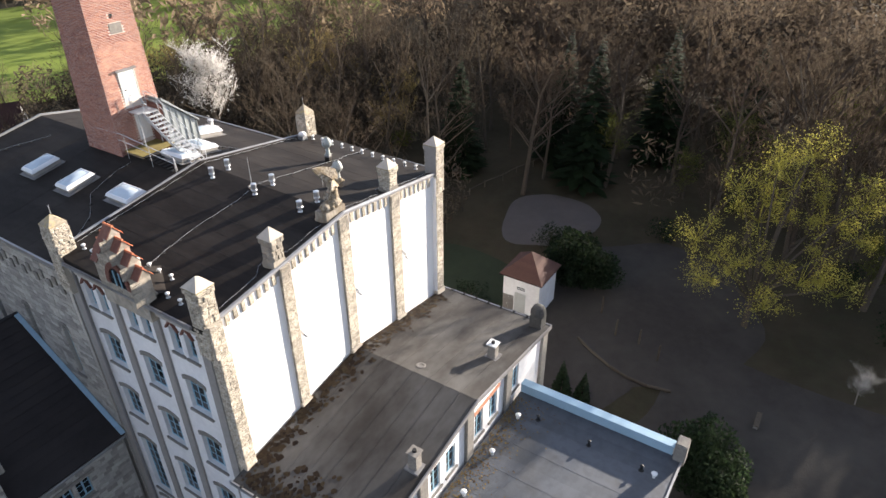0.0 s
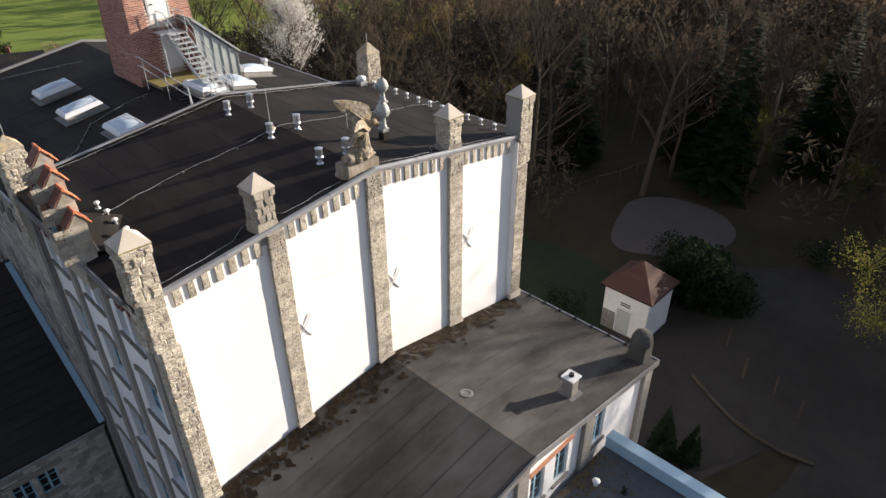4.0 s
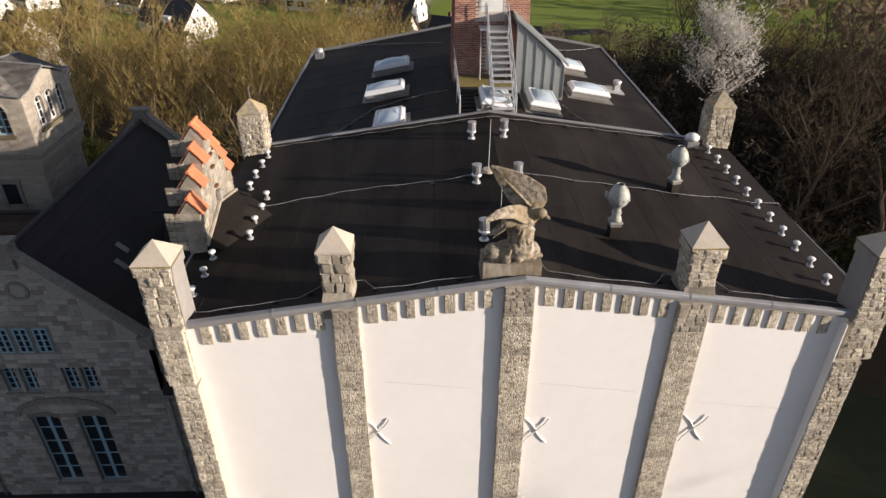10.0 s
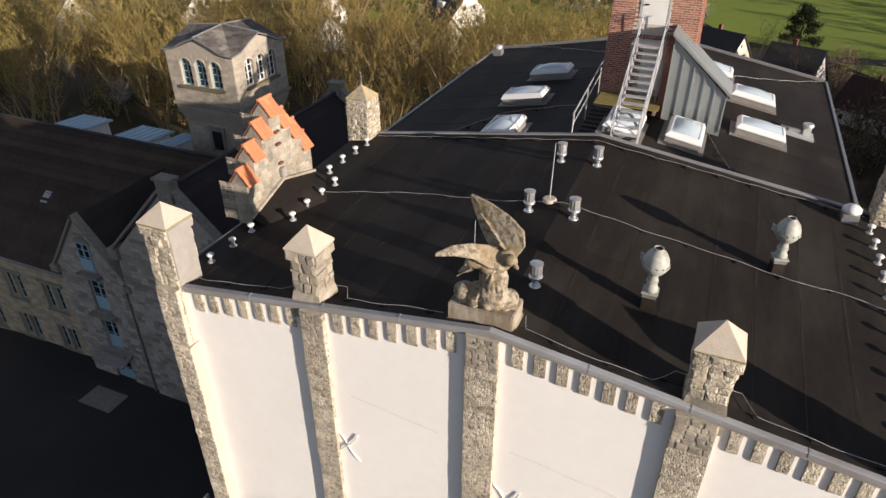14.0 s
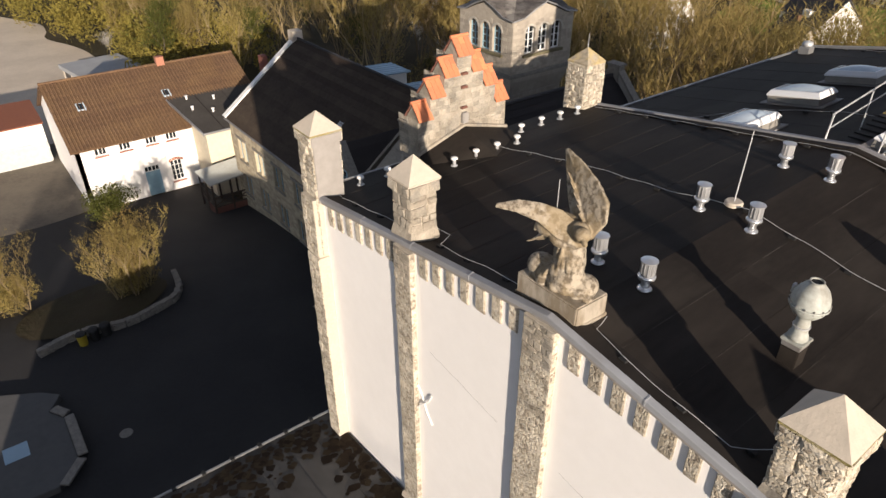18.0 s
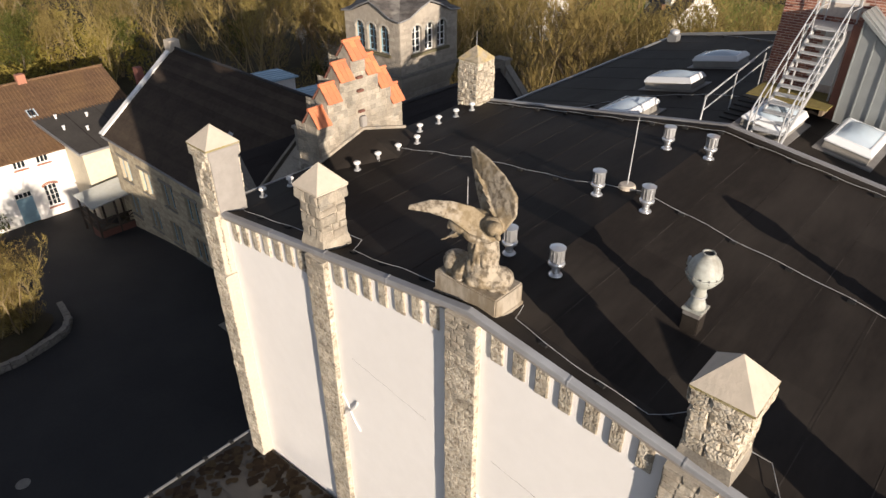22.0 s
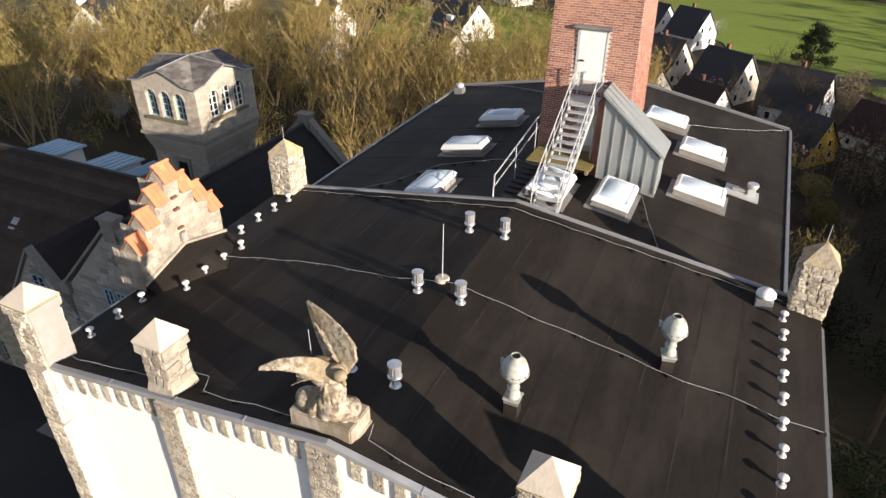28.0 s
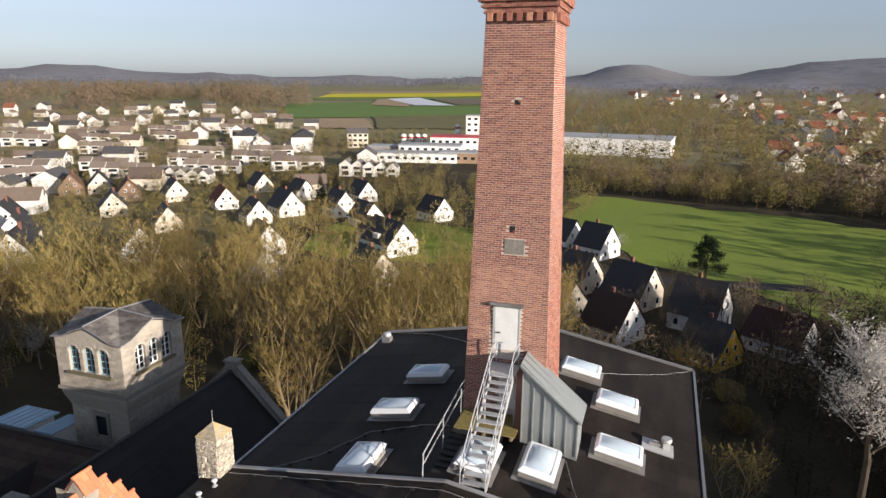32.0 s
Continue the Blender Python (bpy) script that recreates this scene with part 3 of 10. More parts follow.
# zinc coping on the front: a sloping weathered cap over a dull fascia, in lengths with welts
COPE = mat("weathered_zinc_cap", (0.34, 0.355, 0.38), 0.55, 0.15, dark=(0.25, 0.255, 0.265), scale=5, amount=0.7, coarse=0.7, stain=(0.15, 0.135, 0.13), stain_amount=0.6, stretch=(0.4, 1, 1))
FASCIA = mat("dull_fascia_sheet", (0.3, 0.28, 0.26), 0.65, 0.1, dark=(0.2, 0.185, 0.17), scale=6, amount=0.6, coarse=0.9, stain=(0.22, 0.19, 0.17), stain_amount=0.5, stretch=(0.5, 1, 1))
for sgn in (-1, 1):
    xs = [0.0, 2.1, 4.1, 6.2, 8.4]
    for a, b in zip(xs, xs[1:]):
        p, q = sgn * a, sgn * b
        for name, material, ring, label in (("coping", COPE, ((0.05, -0.13), (0.05, 0.035), (-0.066, 0.014), (-0.076, 0.002), (-0.076, -0.095), (-0.06, -0.095), (-0.05, -0.03), (0.02, -0.004), (0.02, -0.13)), "dull grey zinc coping"),
                                            ("fascia", FASCIA, ((0.02, -0.08), (-0.03, -0.08), (-0.034, -0.19), (0.02, -0.19)), "dull brown-grey fascia strip")):
            n = len(ring)
            s = Shape().add([(x, y, par_z(x) + z) for x in (p, q) for y, z in ring], [tuple(range(n)), tuple(range(2 * n - 1, n - 1, -1))] + [(k, (k + 1) % n, n + (k + 1) % n, n + k) for k in range(n)])
            part(name, s, material, hall, label)
        lip = [(x, y, par_z(x) + z) for x in (p, q) for y, z in ((0.054, -0.1), (0.054, -0.004), (0.62, -0.15), (0.62, -0.3))]
        part("upstand", Shape().add(lip, [(0, 1, 2, 3), (4, 7, 6, 5), (0, 4, 5, 1), (1, 5, 6, 2), (2, 6, 7, 3), (3, 7, 4, 0)]), MEMBRANE, hall, "black membrane upstand")
        part("coping_welt", Shape().prism([(q - 0.014, 0.052, par_z(q) - 0.1), (q - 0.014, 0.052, par_z(q) + 0.046), (q - 0.014, -0.07, par_z(q) + 0.024), (q - 0.014, -0.084, par_z(q) + 0.006), (q - 0.014, -0.084, par_z(q) - 0.098), (q - 0.014, -0.04, par_z(q) - 0.098)], (0.028, 0, 0)), COPE, hall)
    # bedding course under the coping
    s = Shape()
    front.poly(s, [(0, par_z(0) - 0.19), (sgn * 8.4, par_z(8.4) - 0.19), (sgn * 8.4, par_z(8.4) - 0.04), (0, par_z(0) - 0.04)], -0.05, -0.022)
    part("cornice_course", s, CAP, hall)


MOSS_EDGE = mat("mossy_cap_edge", (0.33, 0.28, 0.12), 0.95, dark=(0.13, 0.11, 0.06), scale=14, amount=0.8, coarse=2.5, stain=(0.36, 0.33, 0.25), stain_amount=0.7, bump=0.03, bump_scale=22, spec=0.15)


def pillar(x, y, half, bottom, edge, apex, cap_mat, label, rough_faces, plain_faces=(), forms=None, rim=None, over=0.1, skirt=0.0, size=0.24):
    """A square pillar of uneven stone blocks: a skirt of mortar, a shaft, a corbelled head and a pyramid cap whose rim lies at edge."""
    p = part("corner_pillar", Shape().box(x - half, y - half, bottom, x + half, y + half, edge - 0.04), MORTAR, hall, label)
    k = {"S": Wall((x - half, y - half, 0), (1, 0, 0), (0, -1, 0)), "N": Wall((x + half, y + half, 0), (-1, 0, 0), (0, 1, 0)),
         "W": Wall((x - half, y + half, 0), (0, -1, 0), (-1, 0, 0)), "E": Wall((x + half, y - half, 0), (0, 1, 0), (1, 0, 0))}
    head = edge - 0.05 - 1.15 * size
    for f, low in rough_faces:
        stone_face(p, k[f], -0.02, low, 2 * half + 0.02, head, size, 0.05, forms, 0.022)
        if over > 0.05:
            m = over * 0.7
            part("head_course", k[f].box(Shape(), -m, head + 0.01, -0.02, 2 * half + m, edge - 0.045, m), MORTAR, p)
            stone_face(p, Wall(k[f].at(-m, 0, m), k[f].a, k[f].n), 0, head + 0.01, 2 * half + 2 * m, edge - 0.05, size * 1.1, 0.042, forms, 0.022)
        else:
            stone_face(p, k[f], 0, head, 2 * half, edge - 0.05, size, 0.02, forms, 0.02)
    for f, low in plain_faces:
        part("render_coat", k[f].box(Shape(), 0.0, low, 0, 2 * half, edge - 0.045, 0.045), RENDER_GREY, p, bevel=0.012)
        if over > 0.05:
            part("render_head", k[f].box(Shape(), -0.05, head, 0.046, 2 * half + 0.05, edge - 0.045, 0.085), RENDER_GREY, p, bevel=0.02)
    if skirt:
        a, b = half + 0.07, half + 0.01
        z0, z1 = skirt, skirt + 0.34
        s = Shape().add([(x + sx * h, y + sy * h, z) for h, z in ((a, z0 - 0.5), (a, z0 + 0.04), (b, z1)) for sx, sy in ((-1, -1), (1, -1), (1, 1), (-1, 1))],
                        [(0, 1, 5, 4), (1, 2, 6, 5), (2, 3, 7, 6), (3, 0, 4, 7), (4, 5, 9, 8), (5, 6, 10, 9), (6, 7, 11, 10), (7, 4, 8, 11), (8, 9, 10, 11), (3, 2, 1, 0)])
        part("mortar_skirt", s, STONE_PALE, p, "smooth mortar skirt")
    c = half + over
    part("cap_edge", Shape().box(x - c, y - c, edge - 0.05, x + c, y + c, edge + 0.0), rim or cap_mat, p, bevel=0.012)
    s = Shape()
    s.add([(x - c, y - c, edge + 0.004), (x + c, y - c, edge + 0.004), (x + c, y + c, edge + 0.004), (x - c, y + c, edge + 0.004), (x, y, apex)],
          [(0, 1, 4), (1, 2, 4), (2, 3, 4), (3, 0, 4), (3, 2, 1, 0)])
    part("cap", s, cap_mat, p, "pyramid stone cap")
    return p


# the four on the front: full-height at the corners, short ones over the pilasters
pillar(-8.79, 0.3, 0.39, 18.3, 21.93, 22.4, CAP, "rubble corner pillar with a pale pyramid cap", (("S", 18.32), ("W", 18.32), ("N", 20.2)), (("E", 20.0),), rim=MOSS_EDGE, over=0.085)
foot = part("corner_pilaster", Shape().box(-9.0, -0.3, 8.5, -8.35, 0.5, 18.3), MORTAR, hall, "slim rubble corner pilaster")
stone_face(foot, Wall((-9.0, -0.3, 0), (1, 0, 0), (0, -1, 0)), 0, 9.6, 0.65, 18.3, 0.2, 0.025, joint=0.006)
stone_face(foot, Wall((-9.0, 0.5, 0), (0, -1, 0), (-1, 0, 0)), 0, 10.5, 0.8, 18.3, 0.24, 0.025)
part("pillar_block", Shape().box(-9.1, -0.24, 18.3, -8.42, 0.2, 20.1), MORTAR, foot)
stone_face(foot, Wall((-9.1, -0.24, 0), (1, 0, 0), (0, -1, 0)), 0, 18.3, 0.68, 20.1, 0.22, 0.025, joint=0.006)
pillar(-4.57, 0.4, 0.32, 20.2, 22.14, 22.63, CAP, "short pale block pillar with a pyramid cap", (("S", 20.95), ("W", 20.8), ("N", 20.9), ("E", 20.9)), forms=STONES_PALE, over=0.105, skirt=20.7)
pillar(4.31, 0.42, 0.34, 20.2, 22.12, 22.63, CAP, "short rubble pillar with a pale pyramid cap", (("S", 20.95), ("W", 20.8), ("N", 20.9), ("E", 20.9)), rim=MOSS_EDGE, over=0.105, skirt=20.72)
pillar(8.76, 0.26, 0.4, 18.7, 21.92, 22.4, CAP, "rubble corner pillar with a pale pyramid cap", (("S", 18.75), ("N", 20.2), ("E", 18.75)), (("W", 19.9),), rim=MOSS_EDGE, over=0.085)
foot = part("corner_pilaster", Shape().box(8.2, -0.22, 10.5, 8.93, 0.5, 18.7), MORTAR, hall, "slim rubble corner pilaster")
stone_face(foot, Wall((8.2, -0.22, 0), (1, 0, 0), (0, -1, 0)), 0, 11.6, 0.73, 18.7, 0.19, 0.03, joint=0.006)
part("plaster_return", Shape().box(8.17, -0.22, 11.4, 8.198, 0.05, 19.9), PLASTER, foot)
part("plinth_block", front.box(Shape(), 8.12, 11.0, 0, 9.0, 11.55, 0.3), CAP, foot, bevel=0.02)
pillar(-8.9, 10.66, 0.44, 18.0, 21.86, 22.31, CAP_OLD, "lichen-grown rubble pillar with an ochre cap", (("S", 20.1), ("E", 20.1), ("W", 18.2), ("N", 20.0)), over=0.02, size=0.2)
pillar(8.82, 10.8, 0.43, 18.0, 21.86, 22.42, CAP_OLD, "lichen-grown rubble pillar with an ochre cap", (("S", 20.1), ("W", 20.1), ("E", 19.0)), over=0.03, size=0.2)
for x, y, z in ((-8.86, 10.6, 22.3), (8.8, 10.8, 22.4)):
    part("lightning_tip", Shape().rod((x, y, z), (x, y, z + 0.5), 0.012, 0.006, 5), GALV, hall)

# west wall: three bays of windows between flat stone pilasters
holes, wins = [], []
for yc, tall in ((8.8, True), (5.45, False), (2.25, False)):
    for v0, v1 in ((13.7, 15.7), (9.8, 11.9), (3.4 if tall else 5.5, 7.9 if tall else 8.0), (1.2, 3.0) if not tall else (0.6, 2.6)):
        holes.append((yc - 0.72, v0, yc + 0.72, v1))
        wins.append((holes[-1], 3, 4 if v1 - v0 < 3 else 7))
    for d in (-0.52, 0.52):
        holes.append((yc + d - 0.34, 17.3, yc + d + 0.34, 18.75))
        wins.append((holes[-1], 2, 3))
wall_w = part("west_wall", west.pierced(Shape(), 0.1, 0, 10.6, 19.9, 0.5, holes), PLASTER_OLD, hall, "white plaster wall with three window bays")
for h, c, r in wins:
    small = r == 3
    window(west, wall_w, *h, cols=c, rows=r, sill=STONE_DARK, arch=None if small else STONE_DARK)
    if small:
        u = (h[0] + h[2]) / 2
        s = west.poly(Shape(), [(u - 0.46, 18.7), (u - 0.34, 18.7), (u, 19.12), (u + 0.34, 18.7), (u + 0.46, 18.7), (u, 19.34)], 0.0, 0.12)
        part("brick_hood", s, BRICK_OLD, wall_w, "pointed red brick window hood")
for y, b in ((10.45, 0.8), (7.1, 0.5), (3.85, 0.5), (0.55, 0.55)):
    part("flat_pilaster", west.box(Shape(), y - b / 2, 0, 0, y + b / 2, 19.6, 0.13), RENDER_GREY, wall_w, bevel=0.01)
part("downpipe", Shape().rod((-9.16, 9.85, 0), (-9.16, 9.85, 19.7), 0.06, n=8), ZINC_DARK, hall)
part("string_course", west.box(Shape(), 0.1, 19.3, 0, 10.6, 19.55, 0.2), ASHLAR, wall_w)
part("east_wall", east.box(Shape(), 0.1, -3, -0.5, 10.9, 19.85, 0), PLASTER_OLD, hall)
rear_w = Shape()
back_wall = Wall((0, 11, 0), (1, 0, 0), (0, 1, 0))
back_wall.poly(rear_w, [(-8.5, 0), (8.5, 0), (8.5, 20.35), (0, 21.6), (-8.5, 20.35)], 0, -0.35)
part("rear_wall", rear_w, MEMBRANE, hall)
for sgn in (-1, 1):
    xs = [0.0, 2.8, 5.6, 8.4]
    for a, b in zip(xs, xs[1:]):
        s = Shape()
        z = lambda x: 21.62 - 0.147 * abs(x)
        for y0, y1, t0, t1 in ((10.89, 11.03, 0.0, 0.03), (10.88, 10.905, -0.06, 0.0), (11.02, 11.045, -0.1, 0.0)):
            s.add([(x, y, z(x) + q) for x in (sgn * a, sgn * b) for y in (y0, y1) for q in (t0, t1)],
                  [(0, 1, 3, 2), (4, 6, 7, 5), (0, 4, 5, 1), (2, 3, 7, 6), (0, 2, 6, 4), (1, 5, 7, 3)])
        part("rear_coping", s, COPE, hall, "pale grey zinc coping")

# the main roof: a deck, lapped membrane sheets, gutters
s = Shape()
for sgn in (-1, 1):
    e = 9.25
    s.slab(*[(sgn * x, y, roof_z(x, y) - 0.02) for x, y in ((0, 0.12), (e, 0.12), (e, 10.62), (0, 10.62))][::sgn], 0.3)
deck = part("roof_deck", s, MEMBRANE, hall, "black bitumen roof")
for sgn in (-1, 1):
    for j in range(9):
        a, b = 9.25 * j / 9, 9.25 * (j + 1) / 9 + 0.07
        b = min(b, 9.25)
        cuts = [0.04, rng.uniform(2.5, 5), rng.uniform(6, 8.5), 10.6]
        for k, (y0, y1) in enumerate(zip(cuts, cuts[1:])):
            lift = 0.011 + 0.001 * (j % 2) + 0.0005 * (k % 2)
            q = [(sgn * a, y0, roof_z(a, y0) + lift + 0.002), (sgn * b, y0, roof_z(b, y0) + lift), (sgn * b, y1, roof_z(b, y1) + lift), (sgn * a, y1, roof_z(a, y1) + lift + 0.002)]
            part("membrane_sheet", Shape().slab(*q[::sgn], 0.012), MEMBRANE, deck)
            if j < 8:
                w = [(sgn * x, y, roof_z(x, y) + 0.017) for x, y in ((b - 0.012, y0), (b + 0.006, y0), (b + 0.006, y1), (b - 0.012, y1))]
                part("lap_seam", Shape().slab(*w[::sgn], 0.004), SEAM, deck)
for x, lo, hi in ((-9.32, 0.7, 10.2), (9.32, 0.7, 10.4)):
    part("gutter", Shape().box(x - 0.08, lo, 19.78, x + 0.08, hi, 19.94), ZINC_DARK, hall, bevel=0.02)
    part("eave_rail", Shape().box(x - 0.02, lo, 19.95, x + 0.02, hi, 19.98), ZINC, hall)

# stepped dormer gable on the west eave
# Browner copy of the orange tile: paints the west slopes as shaded.
TILE_SHADE_SIDE = mat("shade_side_brown_tile", (0.2, 0.09, 0.065), 0.85, dark=(0.12, 0.06, 0.045), scale=8, coarse=2, vary=0.15)
crow = thing("stepped_gable", (-9.1, 5.22, 19.9), "stepped limestone gable with orange tiled caps on each step", "gable")
steps = [(0.27, 22.99), (0.74, 22.46), (1.24, 21.94), (1.7, 21.34)]
gw = Wall((-9.35, 5.22, 0), (0, 1, 0), (-1, 0, 0))
core = Shape()
for (h, z), low in zip(steps, [22.462, 21.942, 21.342, 19.0]):
    gw.box(core, -h, low, -0.5, h, z, 0)
body = part("gable_wall", core, STONE_PALE, crow, "pale limestone stepped wall")
inner = Wall((-8.85, 5.22, 0), (0, -1, 0), (1, 0, 0))
for (h, z), low in zip(steps, [22.46, 21.94, 21.34, 19.9]):
    stone_face(body, inner, -h, low, h, z, 0.17, 0.016, STONES_PALE)
    stone_face(body, gw, -h, low, h, z, 0.17, 0.016, STONES_PALE)
    for sg in (-1, 1):
        stone_face(body, Wall((-9.35 if sg < 0 else -8.85, 5.22 + sg * h, 0), (-sg * -1 if sg < 0 else -1, 0, 0), (0, sg, 0)), 0, low if low > 20 else 20.1, 0.5, z, 0.17, 0.016, STONES_PALE)
for i, (h, z) in enumerate(steps):
    for sg in ((0,) if i == 0 else (-1, 1)):
        hw = 0.3 if i == 0 else 0.265
        yc = 5.22 + sg * (h - hw + 0.04)
        cap = part("saddle_cap", Shape().prism([(-9.4, yc - hw + 0.03, z), (-8.8, yc - hw + 0.03, z), (-9.1, yc - hw + 0.03, z + 0.39)], (0, 2 * hw - 0.06, 0)), STONE_PALE, crow)
        for sd in (-1, 1):
            n = 3
            for k in range(n):
                y0, y1 = yc - hw + 2 * hw * k / n, yc - hw + 2 * hw * (k + 1) / n - 0.008
                for m in range(2):
                    f0, f1 = 0.5 * m - 0.12, 0.5 * m + 0.53
                    p = [(-9.1 + sd * 0.36 * (1 - f), y, z + 0.46 * f + 0.03 + 0.014 * (1 - m)) for f, y in ((f0, y0), (f0, y1), (f1, y1), (f1, y0))]
                    part("roof_tile", Shape().slab(*p[::sd], 0.03), TILE_ORANGE if sd > 0 else TILE_SHADE_SIDE, cap)
        part("ridge_tile", Shape().rod((-9.1, yc - hw - 0.02, z + 0.475), (-9.1, yc + hw + 0.02, z + 0.475), 0.05, n=8), TILE_ORANGE, cap)
for z in (22.4, 22.0, 21.37):
    part("brick_corbel", Shape().box(-8.85, 5.08, z, -8.74, 5.3, z + 0.075), BRICK_OLD, crow, "small projecting brick", bevel=0.012)
part("junction_box", Shape().box(-8.83, 5.1, 20.92, -8.7, 5.32, 21.26), RENDER_GREY, crow, "grey junction box", bevel=0.02)
# arched attic window on its street side
s = Shape()
for i in range(13):
    a, b = math.pi * i / 13 + 0.02, math.pi * (i + 1) / 13 - 0.02
    gw.poly(s, [(0.62 * math.cos(a), 20.4 + 1.0 * math.sin(a)), (0.62 * math.cos(b), 20.4 + 1.0 * math.sin(b)), (0.88 * math.cos(b), 20.4 + 1.3 * math.sin(b)), (0.88 * math.cos(a), 20.4 + 1.3 * math.sin(a))], 0.04, 0.12)
part("brick_arch", s, BRICK_OLD, crow, "red brick window arch")
s = gw.poly(Shape(), [(0.6 * math.cos(math.pi * i / 10), 20.4 + 0.98 * math.sin(math.pi * i / 10)) for i in range(11)], 0.045, 0.07)
lunette = part("attic_window", s, GLASS, crow, "dark arched attic window")
for u in (-0.2, 0.2):
    part("glazing_bar", gw.box(Shape(), u - 0.03, 20.4, 0.07, u + 0.03, 21.2, 0.1), BLUE, lunette)
s = Shape()
cy, n = 5.22, 12
ends = [(cy + 1.75 - 3.5 * i / n, 0.2 + 0.5 * (1 - abs(1 - 2 * i / n))) for i in range(n + 1)]
s.add([(-8.8, y, roof_z(-8.8, y) + h) for y, h in ends] + [(-8.8 + 2.2 * h, y, roof_z(-8.8 + 2.2 * h, y) + 0.02) for y, h in ends] + [(-8.8, y, roof_z(-8.8) - 0.1) for y, h in ends],
      [f for i in range(n) for f in ((i, i + 1, n + 2 + i, n + 1 + i), (i + 1, i, 2 * n + 2 + i, 2 * n + 3 + i))])
part("cricket", s, MEMBRANE, crow, "black membrane saddle behind the gable")
part("flashing", Shape().tube([(-8.8, y, roof_z(-8.8, y) + h + 0.03) for y, h in ends], 0.06, 6), STONE_PALE, crow, "pale mortar fillet")

# iron wall anchors
for u, v, k in ((-3.84, 16.2, 1.0), (0.6, 16.12, 1.0), (5.1, 16.1, 1.0), (0.35, 13.3, 0.4)):
    an = thing("wall_anchor", front.at(u, v), "white-painted crossed iron wall anchor on the plaster", "wall anchor", "anchors on the front")
    for sg in (-1, 1):
        pts = [front.at(u + k * (0.34 * sg * t + 0.05 * math.sin(3 * t)), v + k * 0.5 * t, -0.012 + 0.012 * sg) for t in (-1, -0.6, -0.2, 0.2, 0.6, 1)]
        part("bar", Shape().tube(pts, 0.022 * k, 6), WHITE if sg < 0 else PLASTER_OLD, an)

# ---- rear wing ----
rear = thing("rear_wing", (0, 19, 0), "stone rear wing with a black membrane roof and skylights", "building")
rw = Wall((-9.1, 11, 0), (0, 1, 0), (-1, 0, 0))
rholes = [(2.1, 10.9, 2.75, 14.4), (6.0, 10.9, 6.65, 14.4), (9.9, 10.9, 10.55, 14.4), (13.5, 10.9, 14.15, 14.4)]
rwall = part("west_wall", rw.pierced(Shape(), 0, 0, 16.7, 19.3, 0.5, rholes), ASHLAR, rear, "grey coursed stone wall")
coursed(rwall, rw, 0.3, 7.5, 16.6, 19.25, rholes, 0.3)
for h in rholes:
    window(rw, rwall, *h, cols=2, rows=7, sill=STONE_DARK, arch=STONE_DARK)
for i in range(26):
    part("frieze_block", rw.box(Shape(), 0.5 + 0.62 * i, 17.4 + 0.35 * (i % 2), 0, 0.8 + 0.62 * i, 17.9 + 0.35 * (i % 2), 0.1), STONE_DARK, rwall)
part("east_wall", Shape().box(7.9, 11.02, -3, 8.3, 27.6, 19.45), ASHLAR, rear)
s = Shape()
Wall((0, 27.6, 0), (-1, 0, 0), (0, 1, 0)).poly(s, [(-8.3, -3), (9.1, -3), (9.1, 19.3), (0, 20.9), (-8.3, 19.45)], 0, -0.4)
part("gable_wall", s, ASHLAR, rear)
s = Shape()
s.slab((-9.3, 11.02, rear_z(9.3)), (0, 11.02, rear_z(0)), (0, 27.8, rear_z(0)), (-9.3, 27.8, rear_z(9.3)), 0.25)
s.slab((0, 11.02, rear_z(0)), (8.4, 11.02, rear_z(8.4)), (8.4, 27.8, rear_z(8.4)), (0, 27.8, rear_z(0)), 0.25)
rdeck = part("roof_deck", s, MEMBRANE, rear, "black bitumen roof")
for sgn, e in ((-1, 9.25), (1, 8.35)):
    for j in range(17):
        a, b = 11.1 + 0.98 * j, 11.1 + 0.98 * (j + 1) + 0.05
        lift = 0.008 + 0.006 * (j % 2)
        q = [(0, a, rear_z(0) + lift), (sgn * e, a, rear_z(e) + lift), (sgn * e, b, rear_z(e) + lift), (0, b, rear_z(0) + lift)]
        part("membrane_sheet", Shape().slab(*q[::sgn], 0.012), MEMBRANE, rdeck)
part("verge_trim", Shape().prism([(-9.3, 27.72, rear_z(9.3) + 0.02), (0, 27.72, rear_z(0) + 0.02), (8.4, 27.72, rear_z(8.4) + 0.02), (8.4, 27.72, rear_z(8.4) + 0.14), (0, 27.72, rear_z(0) + 0.14), (-9.3, 27.72, rear_z(9.3) + 0.14)], (0, 0.14, 0)), ZINC, rear)
for x, e in ((-9.36, 9.3), (8.46, 8.4)):
    part("eave_trim", Shape().box(x - 0.06, 11.1, rear_z(e) - 0.2, x + 0.06, 27.8, rear_z(e) + 0.06), ZINC, rear, bevel=0.015)

# ---- brick chimney tower ----
tower = thing("brick_tower", (0.58, 18.5, 20.5), "tapering red brick tower standing through the roof", "tower")
TX, TY = 0.58, 18.5


def tow_half(z):
    return 1.72 - (z - 21.5) * 0.0285


